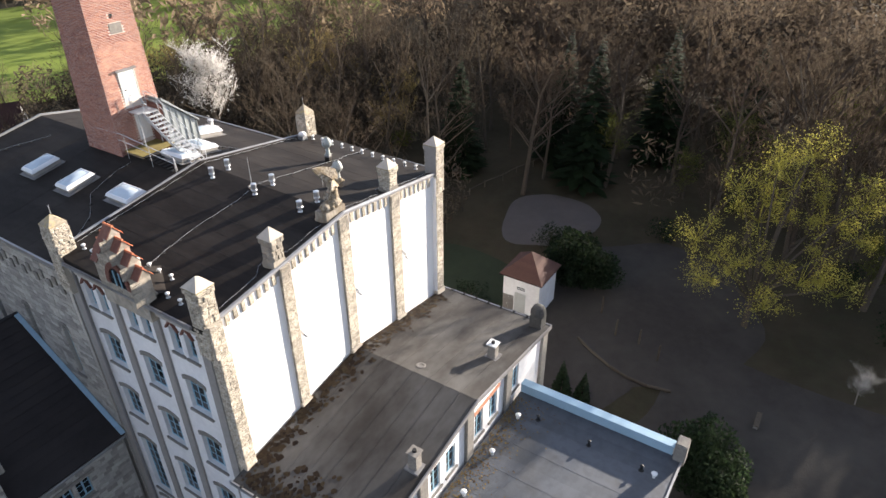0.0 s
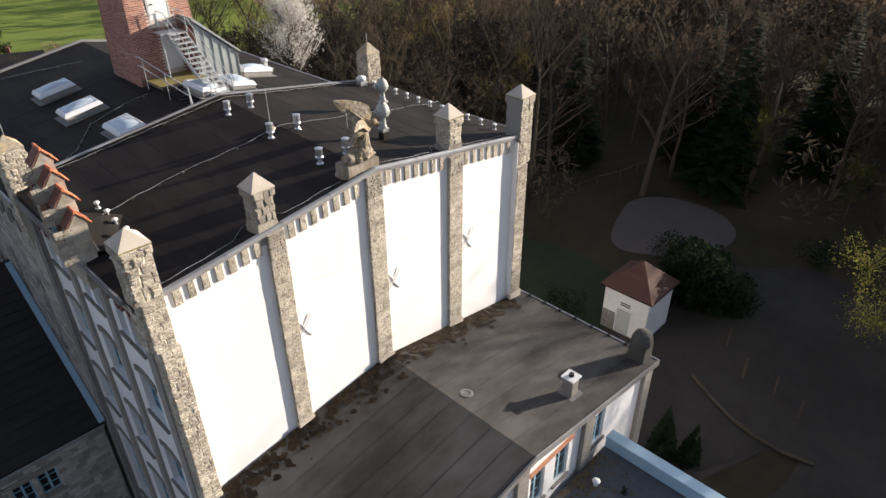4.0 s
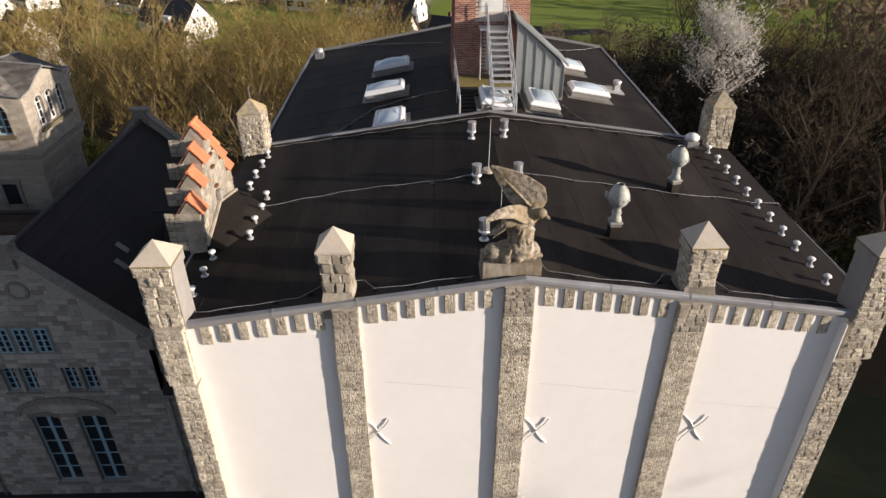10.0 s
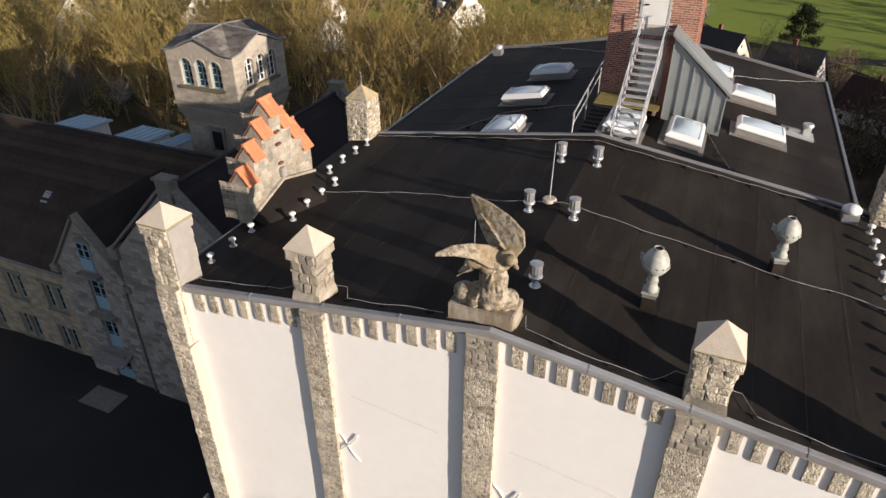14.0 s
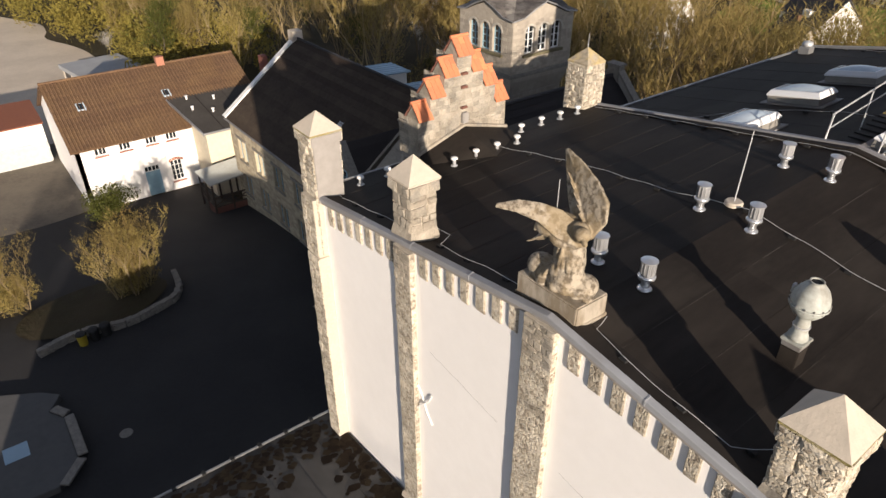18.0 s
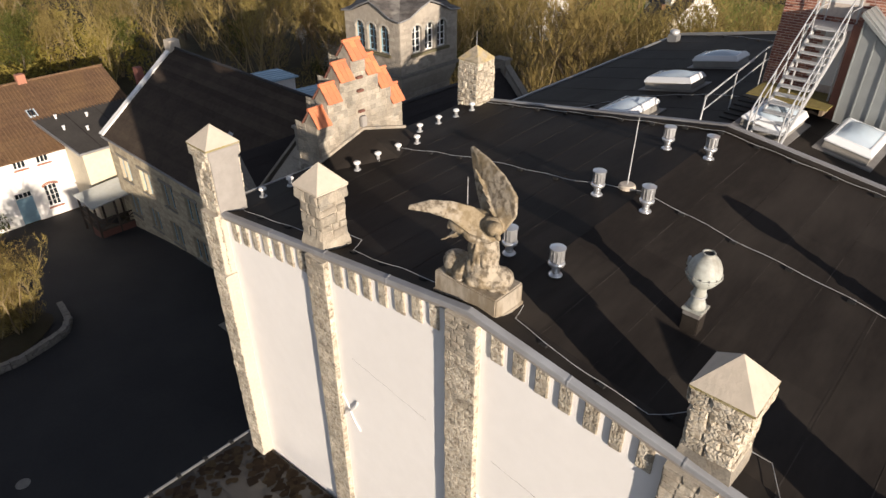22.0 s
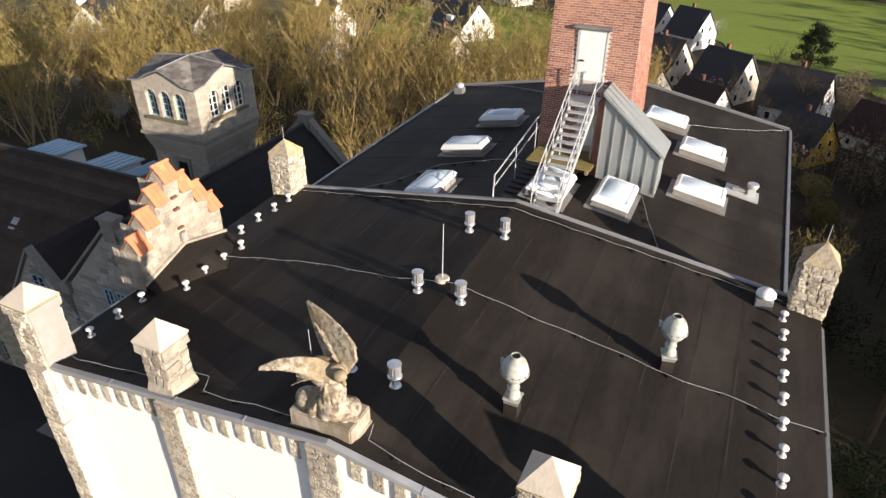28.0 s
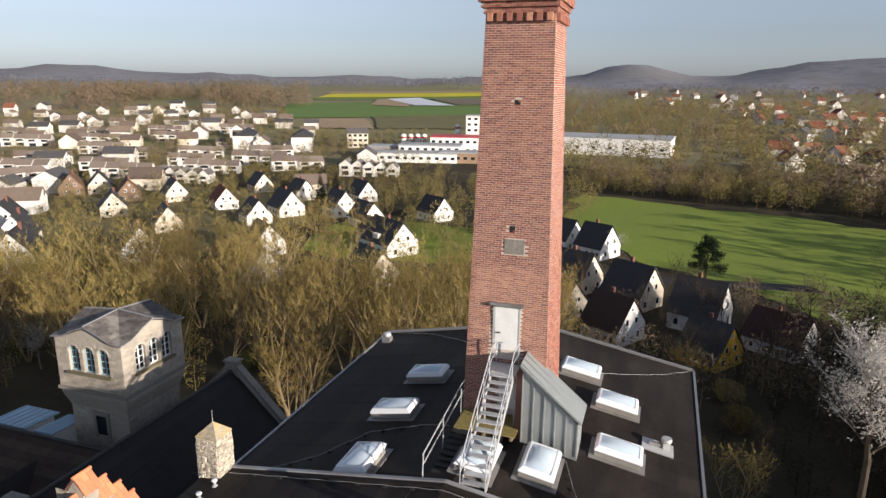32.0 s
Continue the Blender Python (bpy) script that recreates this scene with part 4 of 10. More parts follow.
s = Shape()
for z0, z1 in ((18.0, 30.0), (30.0, 37.2)):
    a, b = tow_half(z0) + 0.001, tow_half(z1) + 0.001
    s.add([(TX + sx * h, TY + sy * h, z) for h, z in ((a, z0), (b, z1)) for sx, sy in ((-1, -1), (1, -1), (1, 1), (-1, 1))],
          [(0, 1, 5, 4), (1, 2, 6, 5), (2, 3, 7, 6), (3, 0, 4, 7), (0, 3, 2, 1), (4, 5, 6, 7)])
shaft = part("shaft", s, BRICK_MORTAR, tower, "mortar bed of the brickwork")
COURSE, BRL = 0.083, 0.262
brick_form = Shape().box(-0.5, -0.5, -0.5, 0.5, 0.5, 0.5).mesh("brick", BRICK)
joined = Shape()
singles = 0
z = 20.4
row = 0
while z < 37.2:
    h = tow_half(z)
    for side, (ux, uy, nx, ny) in enumerate(((1, 0, 0, -1), (0, 1, 1, 0), (0, -1, -1, 0), (-1, 0, 0, 1))):
        if side == 3:
            continue
        u = -h
        first = True
        while u < h - 0.02:
            b = BRL if not (first and (row + side) % 2) else BRL / 2
            first = False
            e = min(u + b, h)
            if h - e < 0.06:
                e = h
            m = (u + e) / 2
            px, py = TX + nx * h + ux * m, TY + ny * h + uy * m
            door = side == 0 and ((23.6 < z < 25.95 and -0.1 < px < 1.16) or (20.9 < z < 23.45 and 0.3 < px < 1.3))
            hole = side == 0 and (abs(px - 0.62) < 0.12 and (28.85 < z < 29.1 or 33.6 < z < 33.85) or (0.3 < px < 1.15 and 27.95 < z < 28.6))
            if not door and not hole:
                t = rng.uniform(-0.003, 0.004)
                if side == 0 and 24.4 < z < 27.9 and singles < 300 and abs(m) < 1.4:
                    singles += 1
                    ob = new("brick", brick_form)
                    ob.parent = shaft
                    ob.matrix_basis = pose(px, py + 0.036 + t, z + COURSE / 2) @ Matrix.Diagonal((e - u - 0.016, 0.085, COURSE - 0.017, 1))
                else:
                    c0, c1, d0, d1 = u + 0.008, e - 0.008, -0.05, 0.006 + t
                    pt = lambda uu, ww, zz: (TX + nx * (h + ww) + ux * uu, TY + ny * (h + ww) + uy * uu, zz)
                    z0, z1 = z + 0.0085, z + COURSE - 0.0085
                    joined.add([pt(c0, d1, z0), pt(c1, d1, z0), pt(c1, d1, z1), pt(c0, d1, z1), pt(c0, d0, z0), pt(c1, d0, z0), pt(c1, d0, z1), pt(c0, d0, z1)],
                               [(0, 1, 2, 3), (1, 5, 6, 2), (4, 0, 3, 7), (3, 2, 6, 7), (4, 5, 1, 0)])
            u = e
    z += COURSE
    row += 1
# Black blocks on the face paint the shade inside the holes.
for hz in (28.85, 33.6):
    part("putlog_hole", Shape().box(0.5, TY - tow_half(hz) - 0.002, hz, 0.74, TY - tow_half(hz) + 0.05, hz + 0.25), BLACK, tower, "dark square hole")
tagged(part("brickwork", joined, BRICK, tower, "weathered red bricks in courses"), kind="stuff")
s, course = Shape(), Shape()
for i, (z0, z1, k) in enumerate(((36.9, 37.1, 0.08), (37.1, 37.3, 0.16), (37.3, 38.4, 0.26), (38.4, 38.7, 0.34))):
    h = tow_half(37) + k
    s.box(TX - h + 0.012, TY - h + 0.012, z0, TX + h - 0.012, TY + h - 0.012, z1 - 0.004)
    n, z = round((z1 - z0) / COURSE), z0
    for c in range(n):
        lo, hi = z0 + (z1 - z0) * c / n + 0.006, z0 + (z1 - z0) * (c + 1) / n - 0.006
        m = round(2 * h / BRL)
        for u in range(m):
            a, b = -h + 2 * h * (u + 0.5 * (c % 2)) / m + 0.007, -h + 2 * h * (u + 1 + 0.5 * (c % 2)) / m - 0.007
            b = min(b, h)
            course.box(TX + a, TY - h, lo, TX + b, TY - h + 0.1, hi)
            course.box(TX + h - 0.1, TY + a, lo, TX + h, TY + b, hi)
            course.box(TX - h, TY + a, lo, TX - h + 0.1, TY + b, hi)
crown = part("crown", s, BRICK_MORTAR, tower, "corbelled brick crown")
tagged(part("crown_bricks", course, BRICK, crown, "weathered red bricks of the crown"), kind="stuff")
h = tow_half(36.8)
for i in range(7):
    for fx, fy, ux, uy in ((0, -1, 1, 0), (1, 0, 0, 1)):
        u = -h + 2 * h * (i + 0.5) / 7
        x, y = TX + fx * (h + 0.06) + ux * u, TY + fy * (h + 0.06) + uy * u
        part("dentil", Shape().box(x - 0.1, y - 0.1, 36.62, x + 0.1, y + 0.1, 36.9), BRICK, crown)
yf = TY - tow_half(24.7)
s = Shape()
part("upper_door", Shape().box(0.08, yf - 0.02, 23.68, 1.04, yf + 0.08, 25.8), WHITE, tower, "white steel door", bevel=0.01)
part("door_frame", Shape().box(0.0, yf - 0.03, 23.62, 0.07, yf + 0.1, 25.86).box(1.05, yf - 0.03, 23.62, 1.12, yf + 0.1, 25.86).box(0.0, yf - 0.03, 25.81, 1.12, yf + 0.1, 25.88), PAINT_GREY, tower)
part("lintel", Shape().box(-0.14, yf - 0.12, 25.88, 1.24, yf + 0.1, 26.0), ZINC_DARK, tower, "grey lintel slab", bevel=0.01)
part("door_handle", Shape().box(0.17, yf - 0.07, 24.72, 0.32, yf - 0.02, 24.77), BLACK, tower)
yl = TY - tow_half(22.2)
part("lower_door", Shape().box(0.36, yl - 0.02, 20.95, 1.24, yl + 0.08, 23.4), WHITE, tower, "white roof-level door", bevel=0.01)
yp = TY - tow_half(28.3)
part("plaque", Shape().box(0.32, yp - 0.02, 27.97, 1.13, yp + 0.05, 28.58), STONE_DARK, tower, "dark weathered stone plaque", bevel=0.02)
# Deeper black blocks, again for the shade in the holes.
for z in (28.97, 33.72):
    y = TY - tow_half(z)
    part("putlog_hole", Shape().box(0.52, y + 0.012, z - 0.11, 0.72, y + 0.1, z + 0.13), BLACK, tower)

# ---- low front wing ----
low = thing("low_wing", (0, -4, 0), "low front wing with a weathered grey membrane roof", "building")
lf = Wall((0, -7.85, 0), (1, 0, 0), (0, -1, 0))
lw = [(4.55, 9.2, 5.35, 11.15), (1.75, 9.2, 2.65, 11.2), (0.15, 9.2, 1.05, 11.25), (-2.75, 9.2, -1.85, 11.2), (-4.2, 9.2, -3.3, 11.15), (-7.5, 9.2, -6.6, 10.7)]
fw = part("front_wall", lf.pierced(Shape(), -9.5, -3, 9.1, 11.0, 0.4, [(a, b, c, min(d, 10.99)) for a, b, c, d in lw]), PLASTER_OLD, low, "white plaster wall with pale blue windows")
s = Shape()
lf.poly(s, [(-9.5, 11.002), (9.1, 11.002), (0, 12.38)], 0, -0.4)
part("gable_strip", s, PLASTER_OLD, fw)
for a, b, c, d in lw:
    window(lf, fw, a, b, c, min(d, 10.98), cols=2, rows=3, sill=STONE_DARK, deep=0.12)
part("red_lintel", lf.box(Shape(), 0.0, 11.15, 0, 2.85, 11.35, 0.08), BRICK, fw, "red brick lintel band")
for x in (3.8, -0.6, -5.0, 8.7):
    part("pilaster", lf.box(Shape(), x - 0.35, -3, 0, x + 0.35, low_z(x) - 0.35, 0.2), STONE_DARK, fw, bevel=0.02)
lwest = Wall((-9.5, -7.85, 0), (0, 1, 0), (-1, 0, 0))
wh = [(1.0, 7.6, 1.9, 9.6), (3.4, 7.6, 4.3, 9.6), (5.8, 7.6, 6.7, 9.6), (1.0, 3.6, 1.9, 5.6), (3.4, 3.6, 4.3, 5.6), (5.8, 3.6, 6.7, 5.6)]
ww = part("west_wall", lwest.pierced(Shape(), 0, -1, 7.8, 10.9, 0.4, wh), PLASTER_OLD, low)
for h in wh:
    window(lwest, ww, *h, cols=2, rows=4, sill=STONE_DARK)
part("east_wall", Shape().box(8.7, -7.4, -3.2, 9.1, 0.0, 10.95), PLASTER_OLD, low)
s = Shape()
for sgn, e in ((-1, 9.75), (1, 9.35)):
    q = [(0, -8.05, low_z(0)), (sgn * e, -8.05, low_z(e)), (sgn * e, -0.02, low_z(e)), (0, -0.02, low_z(0))]
    s.slab(*q[::sgn], 0.22)
ldeck = part("roof_deck", s, MEMBRANE_GREY, low, "weathered grey bitumen roof with moss and water marks")
for sgn, e in ((-1, 9.7), (1, 9.3)):
    for j in range(8):
        a, b = -8.03 + j, -8.03 + j + 1.03 if j < 7 else -0.03
        cut = rng.uniform(3.5, 6)
        for k, (x0, x1) in enumerate(((0, cut), (cut, e))):
            lift = 0.006 + 0.005 * (j % 2) + 0.002 * k
            q = [(sgn * x0, a, low_z(x0) + lift), (sgn * x1, a, low_z(x1) + lift), (sgn * x1, b, low_z(x1) + lift), (sgn * x0, b, low_z(x0) + lift)]
            part("membrane_sheet", Shape().slab(*q[::sgn], 0.012), MEMBRANE_GREY, ldeck)
        part("lap_seam", Shape().slab(*[(sgn * x, y, low_z(x) + 0.024) for x, y in ((0, a), (e, a + 0.02), (e, a + 0.036), (0, a + 0.016))][::sgn], 0.01), MEMBRANE_GREY, ldeck)
for sgn, e in ((-1, 9.75), (1, 9.35)):
    part("eave_trim", Shape().box(sgn * e, -8.1, low_z(e) - 0.22, sgn * (e + 0.09), 0.1, low_z(e) + 0.05), ZINC, low, bevel=0.015)
    part("front_trim", Shape().prism([(0, -8.06, low_z(0) + 0.05), (sgn * e, -8.06, low_z(e) + 0.05), (sgn * e, -8.06, low_z(e) - 0.2), (0, -8.06, low_z(0) - 0.2)], (0, -0.08, 0)), ZINC_DARK, low)
    for i in range(8):
        x = sgn * e
        part("gutter_bracket", Shape().box(x - 0.1, -7.4 + 0.95 * i, low_z(e) + 0.03, x + 0.06, -7.28 + 0.95 * i, low_z(e) + 0.12), BLACK, low)

for x, y, h, label in ((-4.8, -7.4, 1.02, "small grey roof chimney with an open pot"), (4.05, -6.75, 0.92, "small rendered roof chimney with a white cover plate")):
    ch = thing("roof_chimney", (x, y, low_z(x)), label, "chimney", "chimneys on the low roof")
    z = low_z(x)
    part("chimney_shaft", Shape().box(x - 0.24, y - 0.24, z - 0.1, x + 0.24, y + 0.24, z + h), STONE_DARK, ch, bevel=0.02)
    part("flashing", Shape().box(x - 0.4, y - 0.4, z - 0.05, x + 0.4, y + 0.4, z + 0.06), ZINC_DARK, ch, bevel=0.015)
    part("top_plate", Shape().box(x - 0.31, y - 0.31, z + h + 0.004, x + 0.31, y + 0.31, z + h + 0.07), WHITE if x > 0 else STONE_DARK, ch, bevel=0.01)
    part("flue", Shape().rod((x, y, z + h + 0.05), (x, y, z + h + 0.2), 0.12, 0.1, 12), BLACK, ch)
hatch = solid("roof_drain_cover", Shape().turned((0, 0, 0), [(0.3, 0), (0.27, 0.02), (0.16, 0.024), (0.14, 0.008)], 20), mat("dull_lead_collar", (0.14, 0.13, 0.12), 0.7, scale=9), "dull round drain collar on the low roof", "drain cover")
hatch.matrix_basis = pose(0.7, -4.0, low_z(0.7) + 0.018, 0, 8.5, 20)
cp = thing("corner_chimney", (8.85, -7.35, 11.1), "dark weathered stone stack at the roof corner", "chimney")
SOOTY = mat("sooty_stone", (0.085, 0.08, 0.072), 0.92, dark=(0.045, 0.042, 0.04), scale=6, amount=0.7, coarse=0.8, stain=(0.13, 0.125, 0.11), bump=0.02, spec=0.2)
part("stack", Shape().box(8.4, -7.75, 10.9, 9.25, -6.95, 12.1), SOOTY, cp, bevel=0.05)
part("head", Shape().turned((8.83, -7.35, 12.104), [(0.5, 0), (0.48, 0.3), (0.36, 0.55), (0.1, 0.66)], 10), SOOTY, cp)
# leaf litter and moss along the foot of the white wall
s = Shape()
for i in range(2600):
    u = rng.gauss(-0.8, 3.8)
    if abs(u) > 8.6:
        continue
    d = abs(rng.gauss(0, 0.34)) + 0.03 + (0.25 if any(abs(u - c) < b / 2 + 0.1 for c, b in PIL) else 0)
    z, r, a = low_z(u) + 0.03 + rng.uniform(0, 0.02), rng.uniform(0.02, 0.07), rng.uniform(0, 6.28)
    s.add([(u + r * math.cos(a + k * 2.1), -d + r * math.sin(a + k * 2.1), z + rng.uniform(0, 0.03)) for k in range(3)], [(0, 1, 2)])
# damp moss creeping out from the wall foot and in from the west eave
s = Shape()
for i in range(900):
    if i % 3:
        u, d = rng.uniform(-8.4, 8.2), abs(rng.gauss(0, 0.5)) + 0.08
    else:
        u, d = -9.5 + abs(rng.gauss(0, 0.9)), rng.uniform(0.2, 7.8)
    if u > 8.3:
        continue
    r, n = rng.uniform(0.05, 0.22), 7
    ring = [(r * rng.uniform(0.5, 1.2) * math.cos(k * math.tau / n), r * rng.uniform(0.5, 1.2) * math.sin(k * math.tau / n)) for k in range(n)]
    s.add([(u + p, min(-0.06, -d + q), low_z(u + p) + 0.026 + 0.001 * (i % 7)) for p, q in ring], [tuple(range(n))])
solid("damp_moss", s, MOSS_DAMP, "dark damp moss along the wall foot and eave", "moss", kind="stuff")
LITTER = mat("leaf_litter", (0.052, 0.034, 0.019), 0.95, scale=4, coarse=2, island=0.5)
solid("leaf_litter", s, LITTER, "brown leaf litter and moss along the wall foot", "leaf litter", kind="stuff")

# ---- lower flat annex ----
flat = thing("flat_annex", (-2, -13, 0), "flat-roofed annex with a blue-grey membrane roof and pale blue parapet", "building")
part("wall_block", Shape().box(-9.4, -17.6, -3, 5.6, -8.08, 8.5), PLASTER_OLD, flat)
FLAT_ROOF = mat("blue_grey_membrane", (0.09, 0.098, 0.112), 0.65, sharp=True, dark=(0.065, 0.07, 0.08), scale=1.5, amount=0.6, coarse=0.3, stain=(0.06, 0.06, 0.06), stain_amount=0.6, bump=0.004, bump_scale=30, vary=0.1)
fd = part("roof_deck", Shape().box(-9.6, -17.8, 8.504, 5.5, -8.06, 8.7), FLAT_ROOF, flat, "blue-grey roof membrane")
for i in range(15):
    part("membrane_sheet", Shape().box(-9.55 + i * 1.0, -17.75, 8.704, -8.52 + i * 1.0 if i < 14 else 5.4, -8.1, 8.712 + 0.006 * (i % 2)), FLAT_ROOF, fd)
part("parapet", Shape().box(5.38, -17.3, 8.5, 5.78, -8.1, 9.32), PLASTER_OLD, flat)
part("parapet_cap", Shape().box(5.3, -17.35, 9.324, 5.86, -8.09, 9.4), BLUE_SHEET, flat, "pale blue metal parapet cap", bevel=0.015)
part("parapet_face", Shape().box(5.33, -17.3, 8.75, 5.376, -8.1, 9.32), BLUE_SHEET, flat)
part("corner_stack", Shape().box(5.1, -18.0, 8.4, 5.95, -17.36, 9.9), STONE_DARK, flat, "weathered stone corner stack", bevel=0.06)
part("edge_trim", Shape().box(-9.6, -17.9, 8.5, 5.1, -17.8, 8.78), ZINC, flat)
for x, y in ((3.3, -8.95), (0.2, -8.95), (-2.9, -9.0), (3.4, -16.9)):
    v = thing("roof_vent", (x, y, 8.71), "small white roof vent", "vent", "vents on the flat annex")
    part("pipe", Shape().rod((x, y, 8.7), (x, y, 8.95), 0.09, n=10), WHITE, v)
    part("hood", Shape().turned((x, y, 8.95), [(0.15, 0), (0.17, 0.06), (0.05, 0.12)], 12), WHITE, v)
for x, y in ((3.6, -13.2), (3.5, -16.2), (3.8, -10.0)):
    v = solid("roof_outlet", Shape().turned((0, 0, 0), [(0.16, 0), (0.08, 0.05), (0.07, 0.3), (0.12, 0.34), (0.02, 0.4)], 10), BLACK, "black roof outlet pipe", "vent", "outlets on the flat annex")
    v.location = (x, y, 8.712)
s = Shape()
for i in range(1300):
    x, y = rng.uniform(-7, 4.9), -8.15 - abs(rng.gauss(0, 0.5)) * (1.4 + math.sin(rng.uniform(0, 9)))
    r, a = rng.uniform(0.02, 0.08), rng.uniform(0, 6.28)
    s.add([(x + r * math.cos(a + k * 2.1), y + r * math.sin(a + k * 2.1), 8.722 + rng.uniform(0, 0.03)) for k in range(3)], [(0, 1, 2)])
solid("moss_patches", s, mat("ochre_moss", (0.16, 0.1, 0.03), 0.95, scale=4, island=0.5), "ochre moss along the annex roof edge", "moss", kind="stuff")


# ---- stone west range: cross-gabled house, link, long range, turret ----
def tiled_slope(parent, a, b, c, d, material, n, m, name="roof_slope", thick=0.16, tile="slate_course"):
    """A roof slope: a, b along the eave, c, d along the ridge; laid in n overlapping courses."""
    a, b, c, d = Vector(a), Vector(b), Vector(c), Vector(d)
    sl = part(name, Shape().slab(a, b, c, d, thick), material, parent)
    nn = (b - a).cross(d - a).normalized()
    for i in range(n):
        p, q = i / n, (i + 1.12) / n
        q = min(q, 1)
        lo, hi = 0.045, 0.012
        w = [a.lerp(d, p) + nn * lo, b.lerp(c, p) + nn * lo, b.lerp(c, q) + nn * hi, a.lerp(d, q) + nn * hi]
        part(tile, Shape().slab(*w, 0.01), material, sl)
    return sl


gab = thing("gabled_house", (-20.5, 19, 0), "grey limestone house with a steep dark roof and a stone gable", "house")
gf = Wall((-20.5, 11, 0), (1, 0, 0), (0, -1, 0))
gh = [(-1.75, 10.9, -1.1, 12.3), (-0.85, 10.9, -0.2, 12.3), (0.05, 10.9, 0.7, 12.3)]
gh += [(-2.0, 8.2, -1.3, 9.7), (-1.1, 8.2, -0.4, 9.7), (0.9, 8.2, 1.6, 9.7), (1.8, 8.2, 2.5, 9.7)]
big = [(-2.0, 1.0, -0.6, 5.9), (0.3, 1.0, 1.7, 5.9)]
gh = [(a - 0.1, b - 0.75, c - 0.1, d - 0.75) for a, b, c, d in gh[:3]] + [(a - 0.45, b - 0.6, c - 0.45, d - 0.6) for a, b, c, d in gh[3:]]
gw2 = part("gable_front", gf.pierced(Shape(), -4.9, -1, 4.9, 10.7, 0.5, [(a, max(b, -1), c, min(d, 10.69)) for a, b, c, d in gh[3:] + big]), ASHLAR_SHADE, gab, "coursed grey limestone gable")
part("gable_top", gf.poly(Shape(), [(-4.9, 10.702), (4.9, 10.702), (0.35, 15.35), (-0.35, 15.35)], 0, -0.5), ASHLAR_SHADE, gw2)
coursed(gw2, gf, -4.85, -0.5, 4.85, 10.6, gh[3:] + big, material=ASHLAR_SHADE)
for lo, hi in ((10.7, 11.9), (11.9, 13.1), (13.1, 14.2), (14.2, 15.1)):
    k = (15.4 - hi) / 4.7 * 4.9
    coursed(gw2, gf, -k, lo, k, hi, gh[:3] + [(-0.5, 13.1, 0.5, 14.1)], material=ASHLAR_SHADE)
for a, b, c, d in gh[:3]:
    s = gf.box(Shape(), a - 0.1, b - 0.1, 0, c + 0.1, d + 0.12, 0.04)
    sur = part("window_surround", s, STONE_DARK, gw2)
    window(Wall((-20.5, 10.96, 0), (1, 0, 0), (0, -1, 0)), gw2, a, b, c, d, cols=2, rows=4, deep=-0.07, frame_mat=BLUE)
for h in gh[3:]:
    window(gf, gw2, *h, cols=2, rows=4, sill=STONE_DARK)
for h in big:
    window(gf, gw2, *h, cols=2, rows=5, sill=STONE_DARK, arch=STONE_DARK, bar=0.06)
for i in range(17):
    a, b = math.pi * i / 17, math.pi * (i + 0.93) / 17
    c = -0.15
    s = gf.poly(Shape(), [(c + 2.2 * math.cos(a), 6.05 + 0.9 * math.sin(a)), (c + 2.2 * math.cos(b), 6.05 + 0.9 * math.sin(b)), (c + 2.5 * math.cos(b), 6.05 + 1.2 * math.sin(b)), (c + 2.5 * math.cos(a), 6.05 + 1.2 * math.sin(a))], 0, 0.14)
    part("hood_stone", s, STONE_DARK, gw2)
s = Shape()
for i in range(16):
    a, b = math.tau * i / 16 + 0.012, math.tau * (i + 1) / 16 - 0.012
    ring = [(r * math.cos(t), 13.6 + r * math.sin(t)) for r, t in ((0.5, a), (0.5, b), (0.36, b), (0.36, a))]
    part("roundel_stone", gf.poly(Shape(), ring, 0, 0.07), STONE_DARK, gw2)
part("west_side", Shape().box(-25.4, 11.02, -1, -24.9, 27, 10.7), ASHLAR_SHADE, gab)
part("east_side", Shape().box(-16.1, 11.02, -1, -15.6, 27, 10.7), ASHLAR_SHADE, gab)
part("rear_gable", Wall((-20.5, 27, 0), (-1, 0, 0), (0, 1, 0)).poly(Shape(), [(-4.9, -3), (4.9, -3), (4.9, 10.9), (0.3, 15.9), (-0.3, 15.9), (-4.9, 10.9)], 0, 0.45), ASHLAR_SHADE, gab)
tiled_slope(gab, (-15.3, 11.05, 10.45), (-15.3, 27, 10.45), (-20.5, 27, 15.5), (-20.5, 11.05, 15.5), SLATE, 16, 1)
tiled_slope(gab, (-25.7, 27, 10.45), (-25.7, 11.05, 10.45), (-20.5, 11.05, 15.5), (-20.5, 27, 15.5), SLATE, 16, 1)
part("ridge", Shape().rod((-20.5, 11.1, 15.53), (-20.5, 27, 15.53), 0.12, n=8), TILE_DARK, gab)
for y, z in ((11.1, 16.15), (27.2, 16.25)):
    part("gable_chimney", Shape().box(-20.95, y - 0.3, 14.8, -20.05, y + 0.3, z - 0.15).box(-21.05, y - 0.38, z - 0.146, -19.95, y + 0.38, z), STONE_DARK, gab, "stubby stone gable stack", bevel=0.02)
